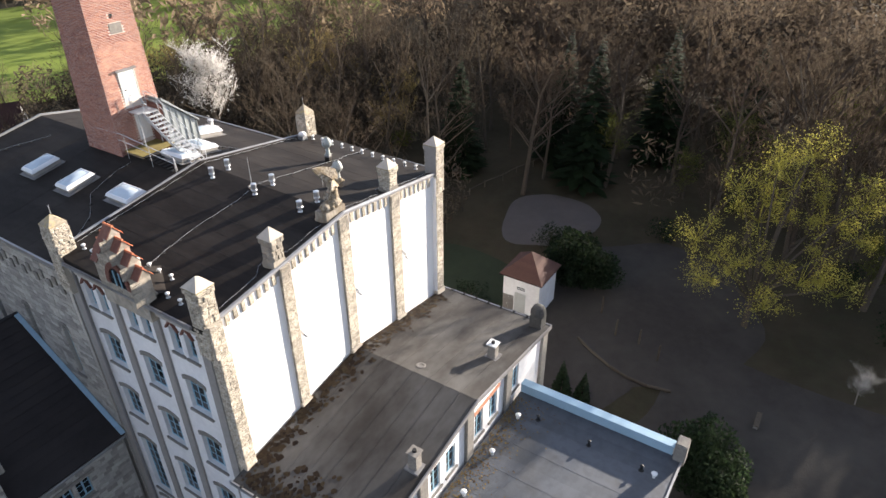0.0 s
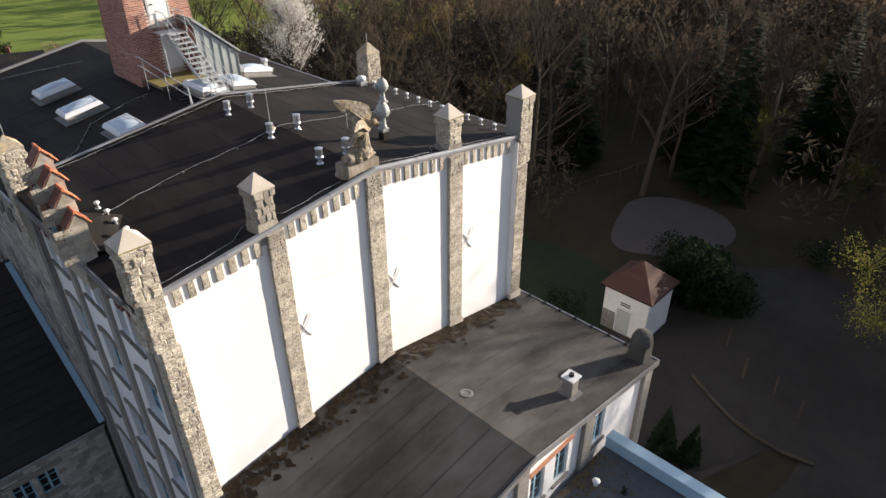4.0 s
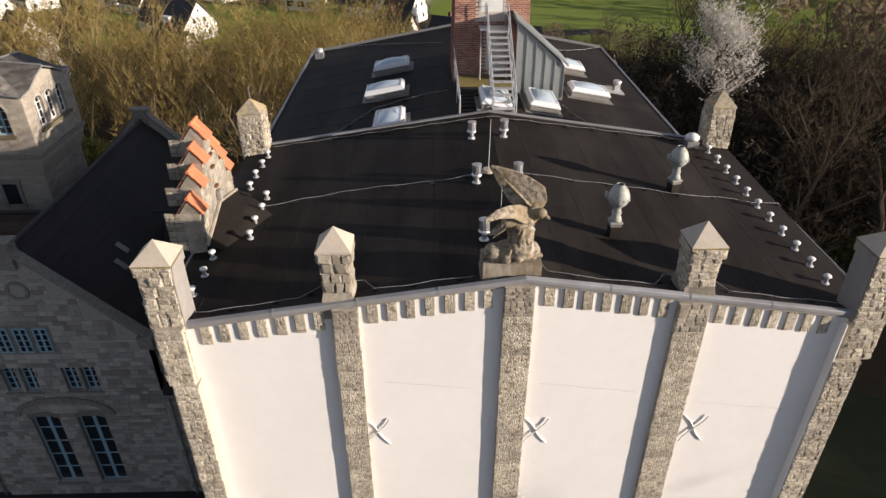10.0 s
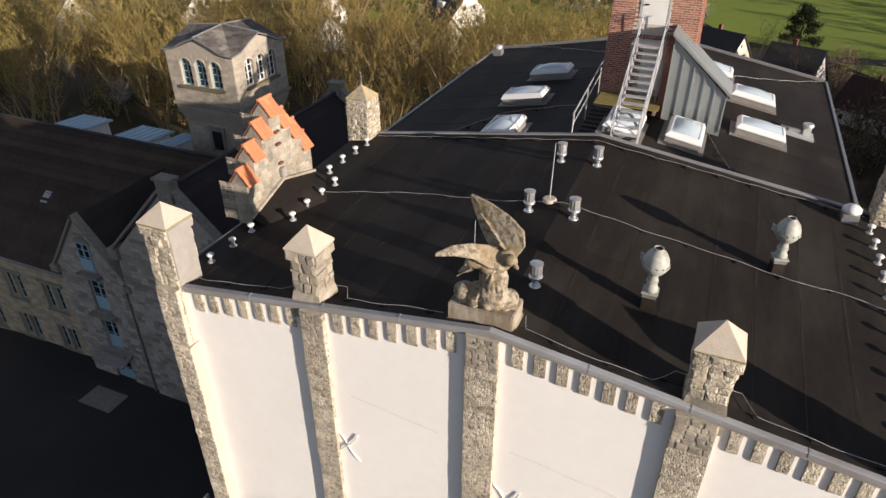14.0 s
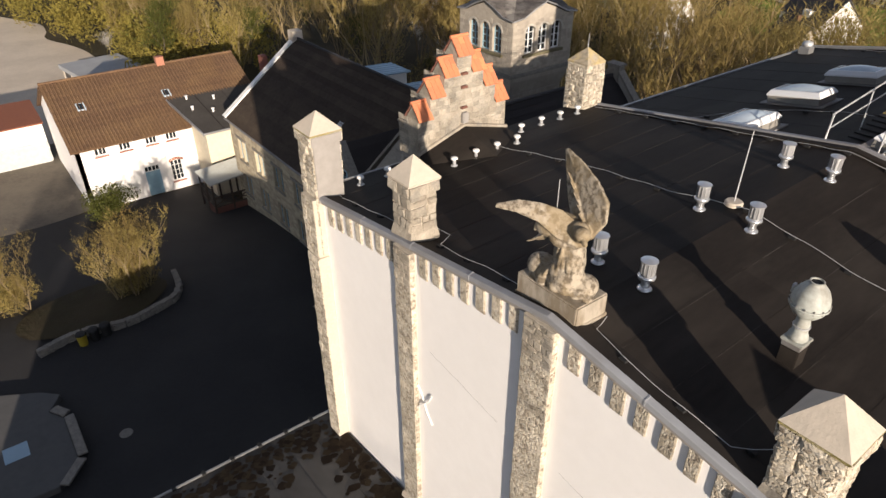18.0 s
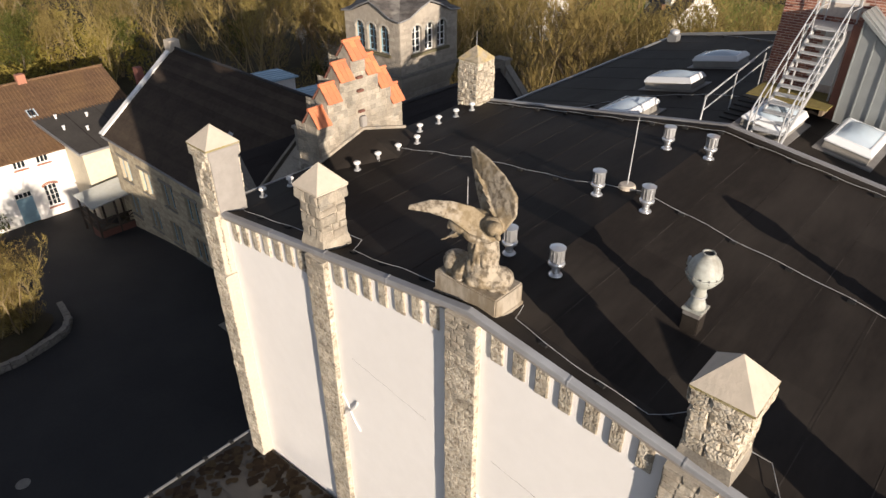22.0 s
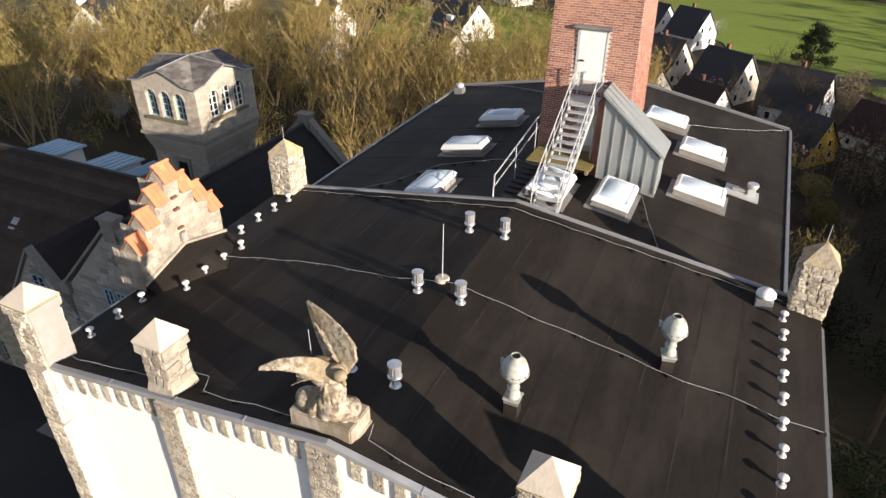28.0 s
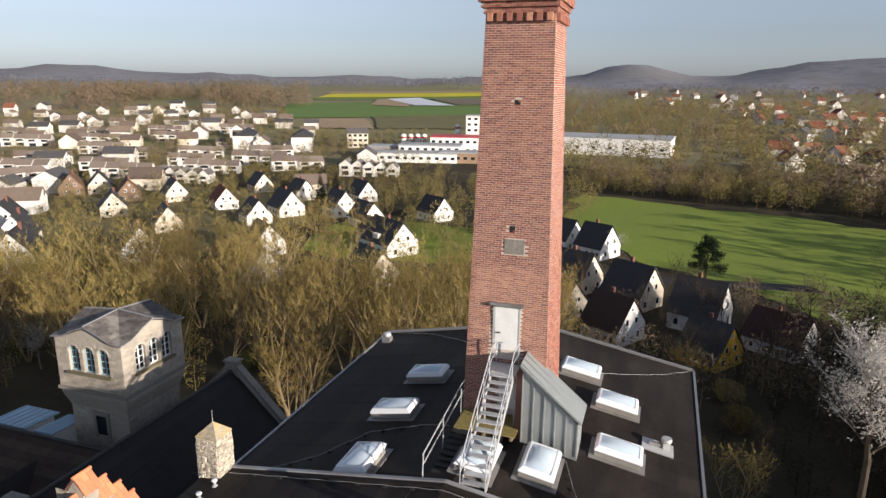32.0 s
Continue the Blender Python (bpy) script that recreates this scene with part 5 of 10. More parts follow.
for sg in (-1, 1):
    part("kneeler", Shape().box(-20.5 + sg * 4.6, 10.75, 10.3, -20.5 + sg * 5.3, 11.5, 11.0), STONE_DARK, gab, bevel=0.03)
    part("gable_coping", Shape().slab(*[(-20.5 + sg * x, y, z) for x, y, z in ((5.15, 10.85, 10.95), (5.15, 11.35, 10.95), (0.4, 11.35, 15.6), (0.4, 10.85, 15.6))][::sg], 0.14), STONE_DARK, gab)
    part("far_coping", Shape().slab(*[(-20.5 + sg * x, y, z) for x, y, z in ((5.15, 26.95, 11.1), (5.15, 27.5, 11.1), (0.3, 27.5, 16.0), (0.3, 26.95, 16.0))][::sg], 0.14), STONE_DARK, gab)
for x, y in ((-17.6, 14.3), (-17.9, 15.4), (-16.6, 18.0)):
    z = 15.5 - (x + 20.5) * 0.971
    part("roof_hatch", Shape().slab((x + 0.3, y, z - 0.2), (x + 0.3, y + 0.35, z - 0.2), (x - 0.2, y + 0.35, z + 0.28), (x - 0.2, y, z + 0.28), 0.1), ZINC_DARK, gab)

link = thing("link_house", (-12.4, 15, 0), "small stone link building with a black slate roof", "house")
kf = Wall((-15.6, 10.98, 0), (1, 0, 0), (0, -1, 0))
kh = [(1.9, 4.9, 2.75, 6.3), (3.0, 4.9, 3.85, 6.3), (3.4, 0.9, 4.7, 2.9)]
kw = part("front_wall", kf.pierced(Shape(), 0.02, -1, 6.3, 7.5, 0.4, kh), ASHLAR_SHADE, link, "grey stone wall")
coursed(kw, kf, 0.1, -0.5, 6.2, 7.4, kh, material=ASHLAR_SHADE)
for h in kh:
    window(kf, kw, *h, cols=2, rows=3, sill=STONE_DARK)
part("lintel", kf.box(Shape(), 1.5, 6.45, 0, 4.2, 6.65, 0.1), STONE_DARK, kw)
tiled_slope(link, (-15.4, 10.7, 7.55), (-9.2, 10.7, 7.55), (-9.2, 18.9, 13.2), (-16.8, 18.9, 13.2), SLATE, 18, 1)
tiled_slope(link, (-9.2, 26.5, 7.9), (-15.4, 26.5, 7.9), (-16.8, 18.9, 13.2), (-9.2, 18.9, 13.2), SLATE, 12, 1)
part("ridge", Shape().rod((-17.4, 18.9, 13.25), (-9.2, 18.9, 13.25), 0.1, n=8), TILE_DARK, link)
part("abutment_flashing", Shape().slab((-9.45, 10.7, 7.66), (-9.16, 10.7, 7.66), (-9.16, 18.9, 13.3), (-9.45, 18.9, 13.3), 0.04), BLUE_SHEET, link)
part("gutter", Shape().rod((-15.4, 10.62, 7.45), (-9.3, 10.62, 7.45), 0.08, n=8), ZINC_DARK, link)
part("downpipe", Shape().rod((-15.25, 10.85, -1), (-15.25, 10.85, 7.4), 0.06, n=8), ZINC_DARK, link)

rng2 = thing("long_range", (-38, 16, 0), "long limestone range with a dark tiled roof and pale gable coping", "house")
nf = Wall((-51, 11.9, 0), (1, 0, 0), (0, -1, 0))
nh = []
for i in range(5):
    for d in (0.0, 0.98):
        u = 1.5 + 3.7 * i + d
        nh += [(u, 3.5, u + 0.8, 5.5), (u, 0.1, u + 0.8, 2.1)]
CREAM_STONE = mat("cream_limestone_courses", (0.43, 0.37, 0.27), 0.92, dark=(0.27, 0.232, 0.17), scale=4, amount=0.6, coarse=0.5, stain=(0.4, 0.35, 0.26), bump=0.015, bump_scale=7, stretch=(1, 1, 2.6), spec=0.2, island=0.2)
nw = part("front_wall", nf.pierced(Shape(), 0, -3, 25.3, 7.2, 0.45, nh), CREAM_STONE, rng2, "coursed cream limestone wall with pale blue windows")
coursed(nw, nf, 0.1, -2.0, 25.2, 7.1, nh, material=CREAM_STONE)
for i, h in enumerate(nh):
    window(nf, nw, *h, cols=2, rows=3, sill=STONE_DARK)
for i in range(5):
    part("lintel", nf.box(Shape(), 1.3 + 3.7 * i, 5.62, 0.0, 3.5 + 3.7 * i, 5.85, 0.1), STONE_DARK, nw)
part("end_gable", Wall((-51, 11.9, 0), (0, 1, 0), (-1, 0, 0)).poly(Shape(), [(0, -3), (15, -3), (15, 7.2), (7.5, 12.9), (0, 7.2)], 0, -0.45), CREAM, rng2)
part("rear_wall", Shape().box(-50.9, 26.5, -3, -25.7, 26.9, 7.2), ASHLAR_SHADE, rng2)
RANGE_TILE = mat("dark_brown_pantile", (0.054, 0.04, 0.031), 0.9, dark=(0.03, 0.023, 0.019), scale=3, amount=0.7, coarse=0.4, stain=(0.09, 0.07, 0.05), stain_amount=0.4, bump=0.02, bump_scale=9, vary=0.2, spec=0.15)
tiled_slope(rng2, (-51, 11.6, 7.1), (-24.4, 11.6, 7.1), (-22.6, 19.4, 13.0), (-51, 19.4, 13.0), RANGE_TILE, 18, 1)
tiled_slope(rng2, (-24.4, 27.2, 7.1), (-51, 27.2, 7.1), (-51, 19.4, 13.0), (-22.6, 19.4, 13.0), SLATE, 12, 1)
part("ridge", Shape().rod((-51, 19.4, 13.05), (-22.5, 19.4, 13.05), 0.12, n=8), TILE_DARK, rng2)
part("verge_coping", Shape().slab((-51.35, 11.5, 7.25), (-50.75, 11.5, 7.25), (-50.75, 19.4, 13.22), (-51.35, 19.4, 13.22), 0.2).slab((-50.75, 27.3, 7.25), (-51.35, 27.3, 7.25), (-51.35, 19.4, 13.22), (-50.75, 19.4, 13.22), 0.2), WHITE, rng2, "pale zinc verge coping")
part("apex_block", Shape().box(-51.5, 18.9, 12.7, -50.5, 19.9, 13.7), CAP, rng2, bevel=0.03)
part("gutter", Shape().rod((-51, 11.52, 7.05), (-25.8, 11.52, 7.05), 0.09, n=8), ZINC_DARK, rng2)
for x in (-36.6,):
    z = 13 - (19.4 - 15.2) * 0.756
    part("roof_light", Shape().slab((x, 14.9, z - 0.2), (x + 0.6, 14.9, z - 0.2), (x + 0.6, 15.6, z + 0.36), (x, 15.6, z + 0.36), 0.08), ZINC, rng2)
# gabled door bay with tall pale blue windows one over another
bay = thing("gabled_bay", (-28.3, 11.5, 0), "limestone gabled bay with a column of tall pale blue windows", "bay")
bf = Wall((-28.3, 11.2, 0), (1, 0, 0), (0, -1, 0))
bh = [(-0.6, 5.6, 0.6, 7.8), (-0.6, 2.6, 0.6, 4.9), (-0.75, 0.0, 0.75, 2.0)]
bw = part("bay_wall", bf.pierced(Shape(), -2.75, -1, 2.75, 8.5, 0.4, bh), ASHLAR_SHADE, bay, "coursed limestone bay wall")
part("bay_gable", bf.poly(Shape(), [(-2.75, 8.502), (2.75, 8.502), (0, 12.1)], 0, -0.4), ASHLAR_SHADE, bw)
coursed(bw, bf, -2.7, -0.5, 2.7, 8.45, bh, material=ASHLAR_SHADE)
for lo, hi in ((8.5, 9.4), (9.4, 10.3), (10.3, 11.1)):
    k = (12.1 - hi) / 3.6 * 2.75
    coursed(bw, bf, -k, lo, k, hi, [(-0.6, 8.5, 0.6, 10.6)], material=ASHLAR_SHADE)
for x in (-31.03, -25.97):
    part("return_wall", Shape().box(x - 0.02, 11.6, -1, x + 0.38, 12.4, 8.5), ASHLAR_SHADE, bay)
for a, b, c, d in [(-0.5, 8.6, 0.5, 10.5)] + bh:
    top = b == 8.6
    w = bf if not top else Wall((-28.3, 11.18, 0), (1, 0, 0), (0, -1, 0))
    f = window(w, bw, a, b, c, d, cols=2, rows=4, sill=STONE_DARK, deep=-0.07 if top else 0.15, arch=STONE_DARK if d > 3 else None)
    part("lower_panel", w.box(Shape(), a + 0.08, b + 0.08, 0.074 if top else -0.146, c - 0.08, b + (d - b) * 0.45, 0.09 if top else -0.12), BLUE, f, "pale blue panel")
    if d > 3:
        part("balconette", bf.box(Shape(), a - 0.35, b - 0.32, 0.004, c + 0.35, b - 0.15, 0.45), STONE_DARK, bw, bevel=0.02)
for sg in (-1, 1):
    tiled_slope(bay, *[(-28.3 + sg * x, y, z) for x, y, z in ((3.05, 11.3, 8.2), (3.05, 18.6, 8.2), (0, 18.6, 12.2), (0, 11.3, 12.2))][::sg] if sg > 0 else [(-31.35, 18.6, 8.2), (-31.35, 11.3, 8.2), (-28.3, 11.3, 12.2), (-28.3, 18.6, 12.2)], SLATE, 9, 1, name="bay_slope")
    part("bay_coping", Shape().slab(*[(-28.3 + sg * x, y, z) for x, y, z in ((3.1, 10.98, 8.3), (3.1, 11.5, 8.3), (0.0, 11.5, 12.36), (0.0, 10.98, 12.36))][::sg], 0.12), STONE_DARK, bay)
    part("kneeler", Shape().box(-28.3 + sg * 2.6, 10.9, 7.9, -28.3 + sg * 3.2, 11.5, 8.4), STONE_DARK, bay, bevel=0.03)
part("canopy", Shape().slab((-29.6, 10.2, 2.15), (-27.0, 10.2, 2.15), (-27.0, 11.18, 2.5), (-29.6, 11.18, 2.5), 0.08), ZINC_DARK, bay)
part("downpipe", Shape().rod((-25.7, 11.05, -1), (-25.7, 11.05, 8.2), 0.06, n=8), ZINC_DARK, bay)
solid("door_mat", Shape().box(-29.6, 8.4, 0.02, -27.0, 10.0, 0.06), STONE_DARK, "dark framed grating on the yard before the door", "grating", bevel=0.01)
for x0, x1, y in ((-40.0, -37.4, 20.4), (-34.2, -31.6, 20.4), (-30.4, -29.4, 20.4)):
    b = part("blue_dormer", Shape().box(x0, y, 9.0, x1, y + 2.0, 12.5), WHITE, rng2, "flat dormer under pale blue ribbed metal")
    part("dormer_roof", Shape().slab((x0 - 0.2, y - 0.3, 12.75), (x1 + 0.2, y - 0.3, 12.75), (x1 + 0.2, y + 2.3, 12.6), (x0 - 0.2, y + 2.3, 12.6), 0.1), BLUE_SHEET, b)
    for i in range(6):
        x = x0 + (x1 - x0) * i / 5
        part("rib", Shape().slab((x - 0.03, y - 0.3, 12.8), (x + 0.03, y - 0.3, 12.8), (x + 0.03, y + 2.3, 12.65), (x - 0.03, y + 2.3, 12.65), 0.05), BLUE_SHEET, b)

# turret
tur = thing("stone_turret", (-26.6, 24, 0), "square limestone turret with arched windows and a cross-gabled slate roof", "turret")
T0, T1, U0, U1 = -29.2, -24.0, 21.3, 26.6
part("shaft", Shape().box(T0 + 0.34, U0 + 0.34, -1, T1 - 0.34, U1 - 0.34, 14.7), BEIGE, tur, "grey limestone shaft")
part("flare", Shape().add([(x, y, z) for k, z in ((0.34, 14.2), (0.04, 15.1), (0.02, 15.4)) for x, y in ((T0 + k, U0 + k), (T1 - k, U0 + k), (T1 - k, U1 - k), (T0 + k, U1 - k))],
                          [(0, 1, 5, 4), (1, 2, 6, 5), (2, 3, 7, 6), (3, 0, 4, 7), (4, 5, 9, 8), (5, 6, 10, 9), (6, 7, 11, 10), (7, 4, 8, 11), (3, 2, 1, 0), (8, 9, 10, 11)]), BEIGE, tur)
part("ledge", Shape().box(T0 - 0.12, U0 - 0.12, 15.404, T1 + 0.12, U1 + 0.12, 15.65), STONE_DARK, tur, bevel=0.04)
for wall, wid, nm in ((Wall((T0, U0, 0), (1, 0, 0), (0, -1, 0)), T1 - T0, "south_face"), (Wall((T1, U0, 0), (0, 1, 0), (1, 0, 0)), U1 - U0, "east_face"),
                      (Wall((T1, U1, 0), (-1, 0, 0), (0, 1, 0)), T1 - T0, "north_face"), (Wall((T0, U1, 0), (0, -1, 0), (-1, 0, 0)), U1 - U0, "west_face")):
    c, k = wid / 2, 0.0 if nm[0] in "sn" else 0.402
    hs = [(c + d - 0.42, 16.8, c + d + 0.42, 18.53) for d in (-1.15, 0, 1.15)]
    f = part(nm, wall.pierced(Shape(), k, 15.654, wid - k, 18.6, 0.4, hs), BEIGE, tur, "pale limestone face with three arched windows")
    part("gablet", wall.poly(Shape(), [(k, 18.602), (wid - k, 18.602), (wid - k, 18.9), (c + 1.9, 19.0), (c + 0.9, 19.42), (c, 19.74), (c - 0.9, 19.42), (c - 1.9, 19.0), (k, 18.9)], 0, -0.4), BEIGE, f)
    for sg in (-1, 1):
        run = [(c, 19.86), (c + sg * 0.9, 19.53), (c + sg * 1.85, 19.08), (c + sg * (wid / 2 + 0.13), 18.96)]
        part("verge", Shape().tube([wall.at(u, v, 0.13) for u, v in run], 0.055, 6), ZINC, f)
    if nm[0] in "se":
        coursed(f, wall, 0.05, 15.7, wid - 0.05, 18.85, hs, 0.2, material=BEIGE, proud=0.016)
        coursed(f, Wall(wall.at(0.34, 0, -0.34), wall.a, wall.n), 0.03, 8.0, wid - 0.71, 14.15, [], 0.24, material=BEIGE, proud=0.016)
    for h in hs:
        window(wall, f, *h, cols=2, rows=4, frame_mat=WHITE if nm == "east_face" else BLUE, deep=0.16)
        m = (h[0] + h[2]) / 2
        s = Shape()
        for sg in (-1, 1):
            pts = [(m + sg * 0.42, 18.54)] + [(m + sg * 0.42 * math.cos(t * math.pi / 12), 18.1 + 0.42 * math.sin(t * math.pi / 12)) for t in range(7)]
            wall.poly(s, pts[::sg], -0.14, 0.0)
        part("arch_spandrel", s, BEIGE, f)
        part("arch_band", wall.poly(Shape(), [(m + 0.55 * math.cos(t * math.pi / 10), 18.1 + 0.55 * math.sin(t * math.pi / 10)) for t in range(11)] + [(m + 0.44 * math.cos(t * math.pi / 10), 18.1 + 0.43 * math.sin(t * math.pi / 10)) for t in range(10, -1, -1)], 0.0, 0.035), ASHLAR, f)
    part("sill", wall.box(Shape(), c - 1.75, 16.62, 0, c + 1.75, 16.79, 0.16), MOSS_STONE, f, "mossy window sill")
part("small_window", Shape().box(-26.9, U0 + 0.29, 12.45, -26.1, U0 + 0.4, 13.7), GLASS, tur)
part("small_window_surround", Shape().box(-27.12, U0 + 0.24, 12.25, -26.92, U0 + 0.4, 13.8).box(-26.08, U0 + 0.24, 12.25, -25.88, U0 + 0.4, 13.8).box(-27.2, U0 + 0.2, 13.802, -25.8, U0 + 0.4, 14.02), STONE_DARK, tur)
cx, cy, o = (T0 + T1) / 2, (U0 + U1) / 2, 0.16
cor = [(T0 - o, U0 - o), (T1 + o, U0 - o), (T1 + o, U1 + o), (T0 - o, U1 + o)]
mid = [(cx, U0 - o), (T1 + o, cy), (cx, U1 + o), (T0 - o, cy)]
TURRET_SLATE = mat("grey_slate", (0.12, 0.105, 0.095), 0.7, sharp=True, dark=(0.06, 0.054, 0.05), scale=2.4, amount=0.8, coarse=0.9, stain=(0.21, 0.195, 0.175), stain_amount=0.8, bump=0.02, bump_scale=12, vary=0.3, stretch=(1, 1, 3))
for i in range(4):
    a, b, m = cor[i], cor[(i + 1) % 4], mid[i]
    for end, lean in ((a, 1), (b, -1)):
        # each half gable sweeps down in a shallow S to its corner
        steps_ = [(0.0, 19.84), (0.34, 19.52), (0.68, 19.06), (1.0, 18.93)]
        rim = [(m[0] + (end[0] - m[0]) * t, m[1] + (end[1] - m[1]) * t, z) for t, z in steps_]
        inner = [(cx + (end[0] - cx) * t, cy + (end[1] - cy) * t, 20.08 + (18.94 - 20.08) * t ** 0.8) for t in (0.0, 0.34, 0.68, 1.0)]
        s = Shape()
        for (p, q), (r0, r1) in zip(zip(rim, rim[1:]), zip(inner, inner[1:])):
            top = [p, q, r1, r0]
            s.add([(u, v, w + 0.07) for u, v, w in top] + [(u, v, w) for u, v, w in top], [(0, 1, 2, 3), (7, 6, 5, 4), (0, 4, 5, 1), (1, 5, 6, 2), (2, 6, 7, 3), (3, 7, 4, 0)])
        part("roof_facet", s, TURRET_SLATE, tur)
    part("ridge_roll", Shape().rod((cx, cy, 20.16), (m[0], m[1], 19.93), 0.05, n=6), ZINC, tur)
part("lead_apron", Shape().slab((T1 - 0.6, U0 - 0.1, 12.1), (T1 + 0.5, U0 - 0.1, 11.2), (T1 + 0.5, U1, 11.2), (T1 - 0.6, U1, 12.1), 0.05), BLUE_SHEET, tur)

# ---- ground ----
def ss(a, b, t):
    k = min(1.0, max(0.0, (t - a) / (b - a)))
    return k * k * (3 - 2 * k)


def gz(x, y):
    """The lie of the land: the yard at nought, the park and the town below it, hills far off."""
    z = -3.0 * ss(-6, 12, x) - 2.2 * ss(-36, -58, x)
    z += (-6.0 - z) * ss(38, 95, y)
    r = math.hypot(x, y)
    if r > 260:
        a = math.atan2(x, y)
        z += 0.021 * (min(r, 1500) - 260) * (0.75 + 0.35 * math.sin(3 * a + 1.0))
        z += 8 * ss(400, 900, r) * noise.noise((x * 0.0021, y * 0.0021, 0.3))
        g = -math.degrees(a)
        z += 17 * ss(600, 1200, r) * ss(9, 14, g)
        z += 22 * ss(1250, 1900, r) * (0.5 + noise.noise((a * 9, 2.2, r * 0.0006))) + 7 * noise.noise((x * 0.006, y * 0.006, 4.0)) * ss(1200, 2200, r)
        if r > 1600:
            rise = 0.75 + 0.5 * math.exp(-((g - 46.5) / 5) ** 2) + 1.05 * math.exp(-((g - 3) / 4) ** 2) + 1.65 * math.exp(-((g + 15) / 8.5) ** 2) + 0.12 * math.sin(g * 0.55) + 0.06 * math.sin(g * 1.7)
            top = 34 + 3600 * math.tan(radians(rise))
            z += (top - z) * ss(2300, 3600, r)
    return z


def far_ground():
    """Fields, woods and hills in broad patches."""
    m = mat("far_country", (0.2, 0.2, 0.09), 0.95, dark=(0.19, 0.165, 0.1), scale=0.012, amount=0.9, coarse=0.0035, stain=(0.2, 0.17, 0.12), stain_amount=0.9, bump=0.6, bump_scale=0.09, spec=0.1)
    return m


rings = [0.0] + [3.0 * 1.074 ** i for i in range(104)]
NA = 220
v, f = [(0, 0, gz(0, 0))], []
for r in rings[1:]:
    v += [(r * math.cos(i * math.tau / NA), r * math.sin(i * math.tau / NA), gz(r * math.cos(i * math.tau / NA), r * math.sin(i * math.tau / NA))) for i in range(NA)]
for i in range(NA):
    f.append((0, 1 + i, 1 + (i + 1) % NA))
for k in range(len(rings) - 2):
    o = 1 + k * NA
    f += [(o + i, o + NA + i, o + NA + (i + 1) % NA, o + (i + 1) % NA) for i in range(NA)]
me = bpy.data.meshes.new("ground")
me.from_pydata(v, [], f)
me.materials.append(EARTH)
me.materials.append(far_ground())
me.materials.append(mat("wooded_slopes", (0.17, 0.155, 0.135), 0.95, sharp=True, dark=(0.21, 0.205, 0.12), scale=0.006, amount=0.8, coarse=0.0025, stain=(0.2, 0.17, 0.15), stain_amount=0.7, bump=1.5, bump_scale=0.05, spec=0.1))
# Distance haze is painted into this blue-grey base colour.
me.materials.append(mat("hazed_wooded_hills", (0.2, 0.2, 0.225), 0.95, sharp=True, dark=(0.14, 0.14, 0.155), scale=0.012, amount=0.8, coarse=0.0016, stain=(0.19, 0.185, 0.18), stain_amount=0.7, bump=2.0, bump_scale=0.03, spec=0.1))
for p in me.polygons:
    p.use_smooth = True
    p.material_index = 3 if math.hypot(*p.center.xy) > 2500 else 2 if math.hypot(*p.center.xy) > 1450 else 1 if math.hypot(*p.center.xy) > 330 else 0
tagged(new("ground", me), "woodland and meadow ground running out to far hills", "ground", kind="structure")


def drape(name, corners, nu, nv, off, material, label, category, kind="structure", wobble=0.0):
    """A patch laid on the ground: four corners of a plan, in fine cells."""
    a, b, c, d = [Vector(p) for p in corners]
    v = []
    for j in range(nv + 1):
        for i in range(nu + 1):
            p = a.lerp(b, i / nu).lerp(d.lerp(c, i / nu), j / nv)
            if wobble and (i in (0, nu) or j in (0, nv)):
                p = p + Vector((noise.noise((p.x * 0.07, p.y * 0.07, 1)), noise.noise((p.x * 0.07, p.y * 0.07, 5)))) * wobble
            v.append((p.x, p.y, gz(p.x, p.y) + off))
    f = [(j * (nu + 1) + i, j * (nu + 1) + i + 1, (j + 1) * (nu + 1) + i + 1, (j + 1) * (nu + 1) + i) for j in range(nv) for i in range(nu)]
    return solid(name, Shape().add(v, f), material, label, category, kind=kind)


def patch(name, cx, cy, rx, ry, off, material, label, category, seed=1.0, wob=0.25, n=48, k=7, kind="structure"):
    """A rounded, uneven patch laid on the ground."""
    v, f = [(cx, cy, gz(cx, cy) + off)], []
    for j in range(1, k + 1):
        for i in range(n):
            a = i * math.tau / n
            e = 1 + wob * noise.noise((math.cos(a) * 1.3 + seed, math.sin(a) * 1.3, seed))
            x, y = cx + rx * e * j / k * math.cos(a), cy + ry * e * j / k * math.sin(a)
            v.append((x, y, gz(x, y) + off))
    f += [(0, 1 + i, 1 + (i + 1) % n) for i in range(n)]
    f += [(1 + j * n + i, 1 + (j + 1) * n + i, 1 + (j + 1) * n + (i + 1) % n, 1 + j * n + (i + 1) % n) for j in range(k - 1) for i in range(n)]
    return solid(name, Shape().add(v, f), material, label, category, kind=kind)


drape("yard", ((-61, -48), (-9.4, -48), (-9.4, 11.9), (-58.5, 11.9)), 78, 60, 0.05, ASPHALT, "dark asphalt yard", "yard")
drape("paved_yard", ((-80, -48), (-61, -48), (-59, 11.9), (-80, 11)), 24, 50, 0.055, mat("worn_brown_paving", (0.15, 0.13, 0.105), 0.92, dark=(0.085, 0.074, 0.062), scale=3, amount=0.6, coarse=0.25, stain=(0.19, 0.165, 0.13), stain_amount=0.6, bump=0.01, bump_scale=20, spec=0.15), "worn brownish paving before the white house", "yard", wobble=2)
drape("gravel_yard", ((-175, -45), (-80, -45), (-80, 19), (-175, 4)), 60, 30, 0.06, GRAVEL, "pale sandy forecourt in the sun", "yard", wobble=3)
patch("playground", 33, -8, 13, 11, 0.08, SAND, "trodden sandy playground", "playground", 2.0)
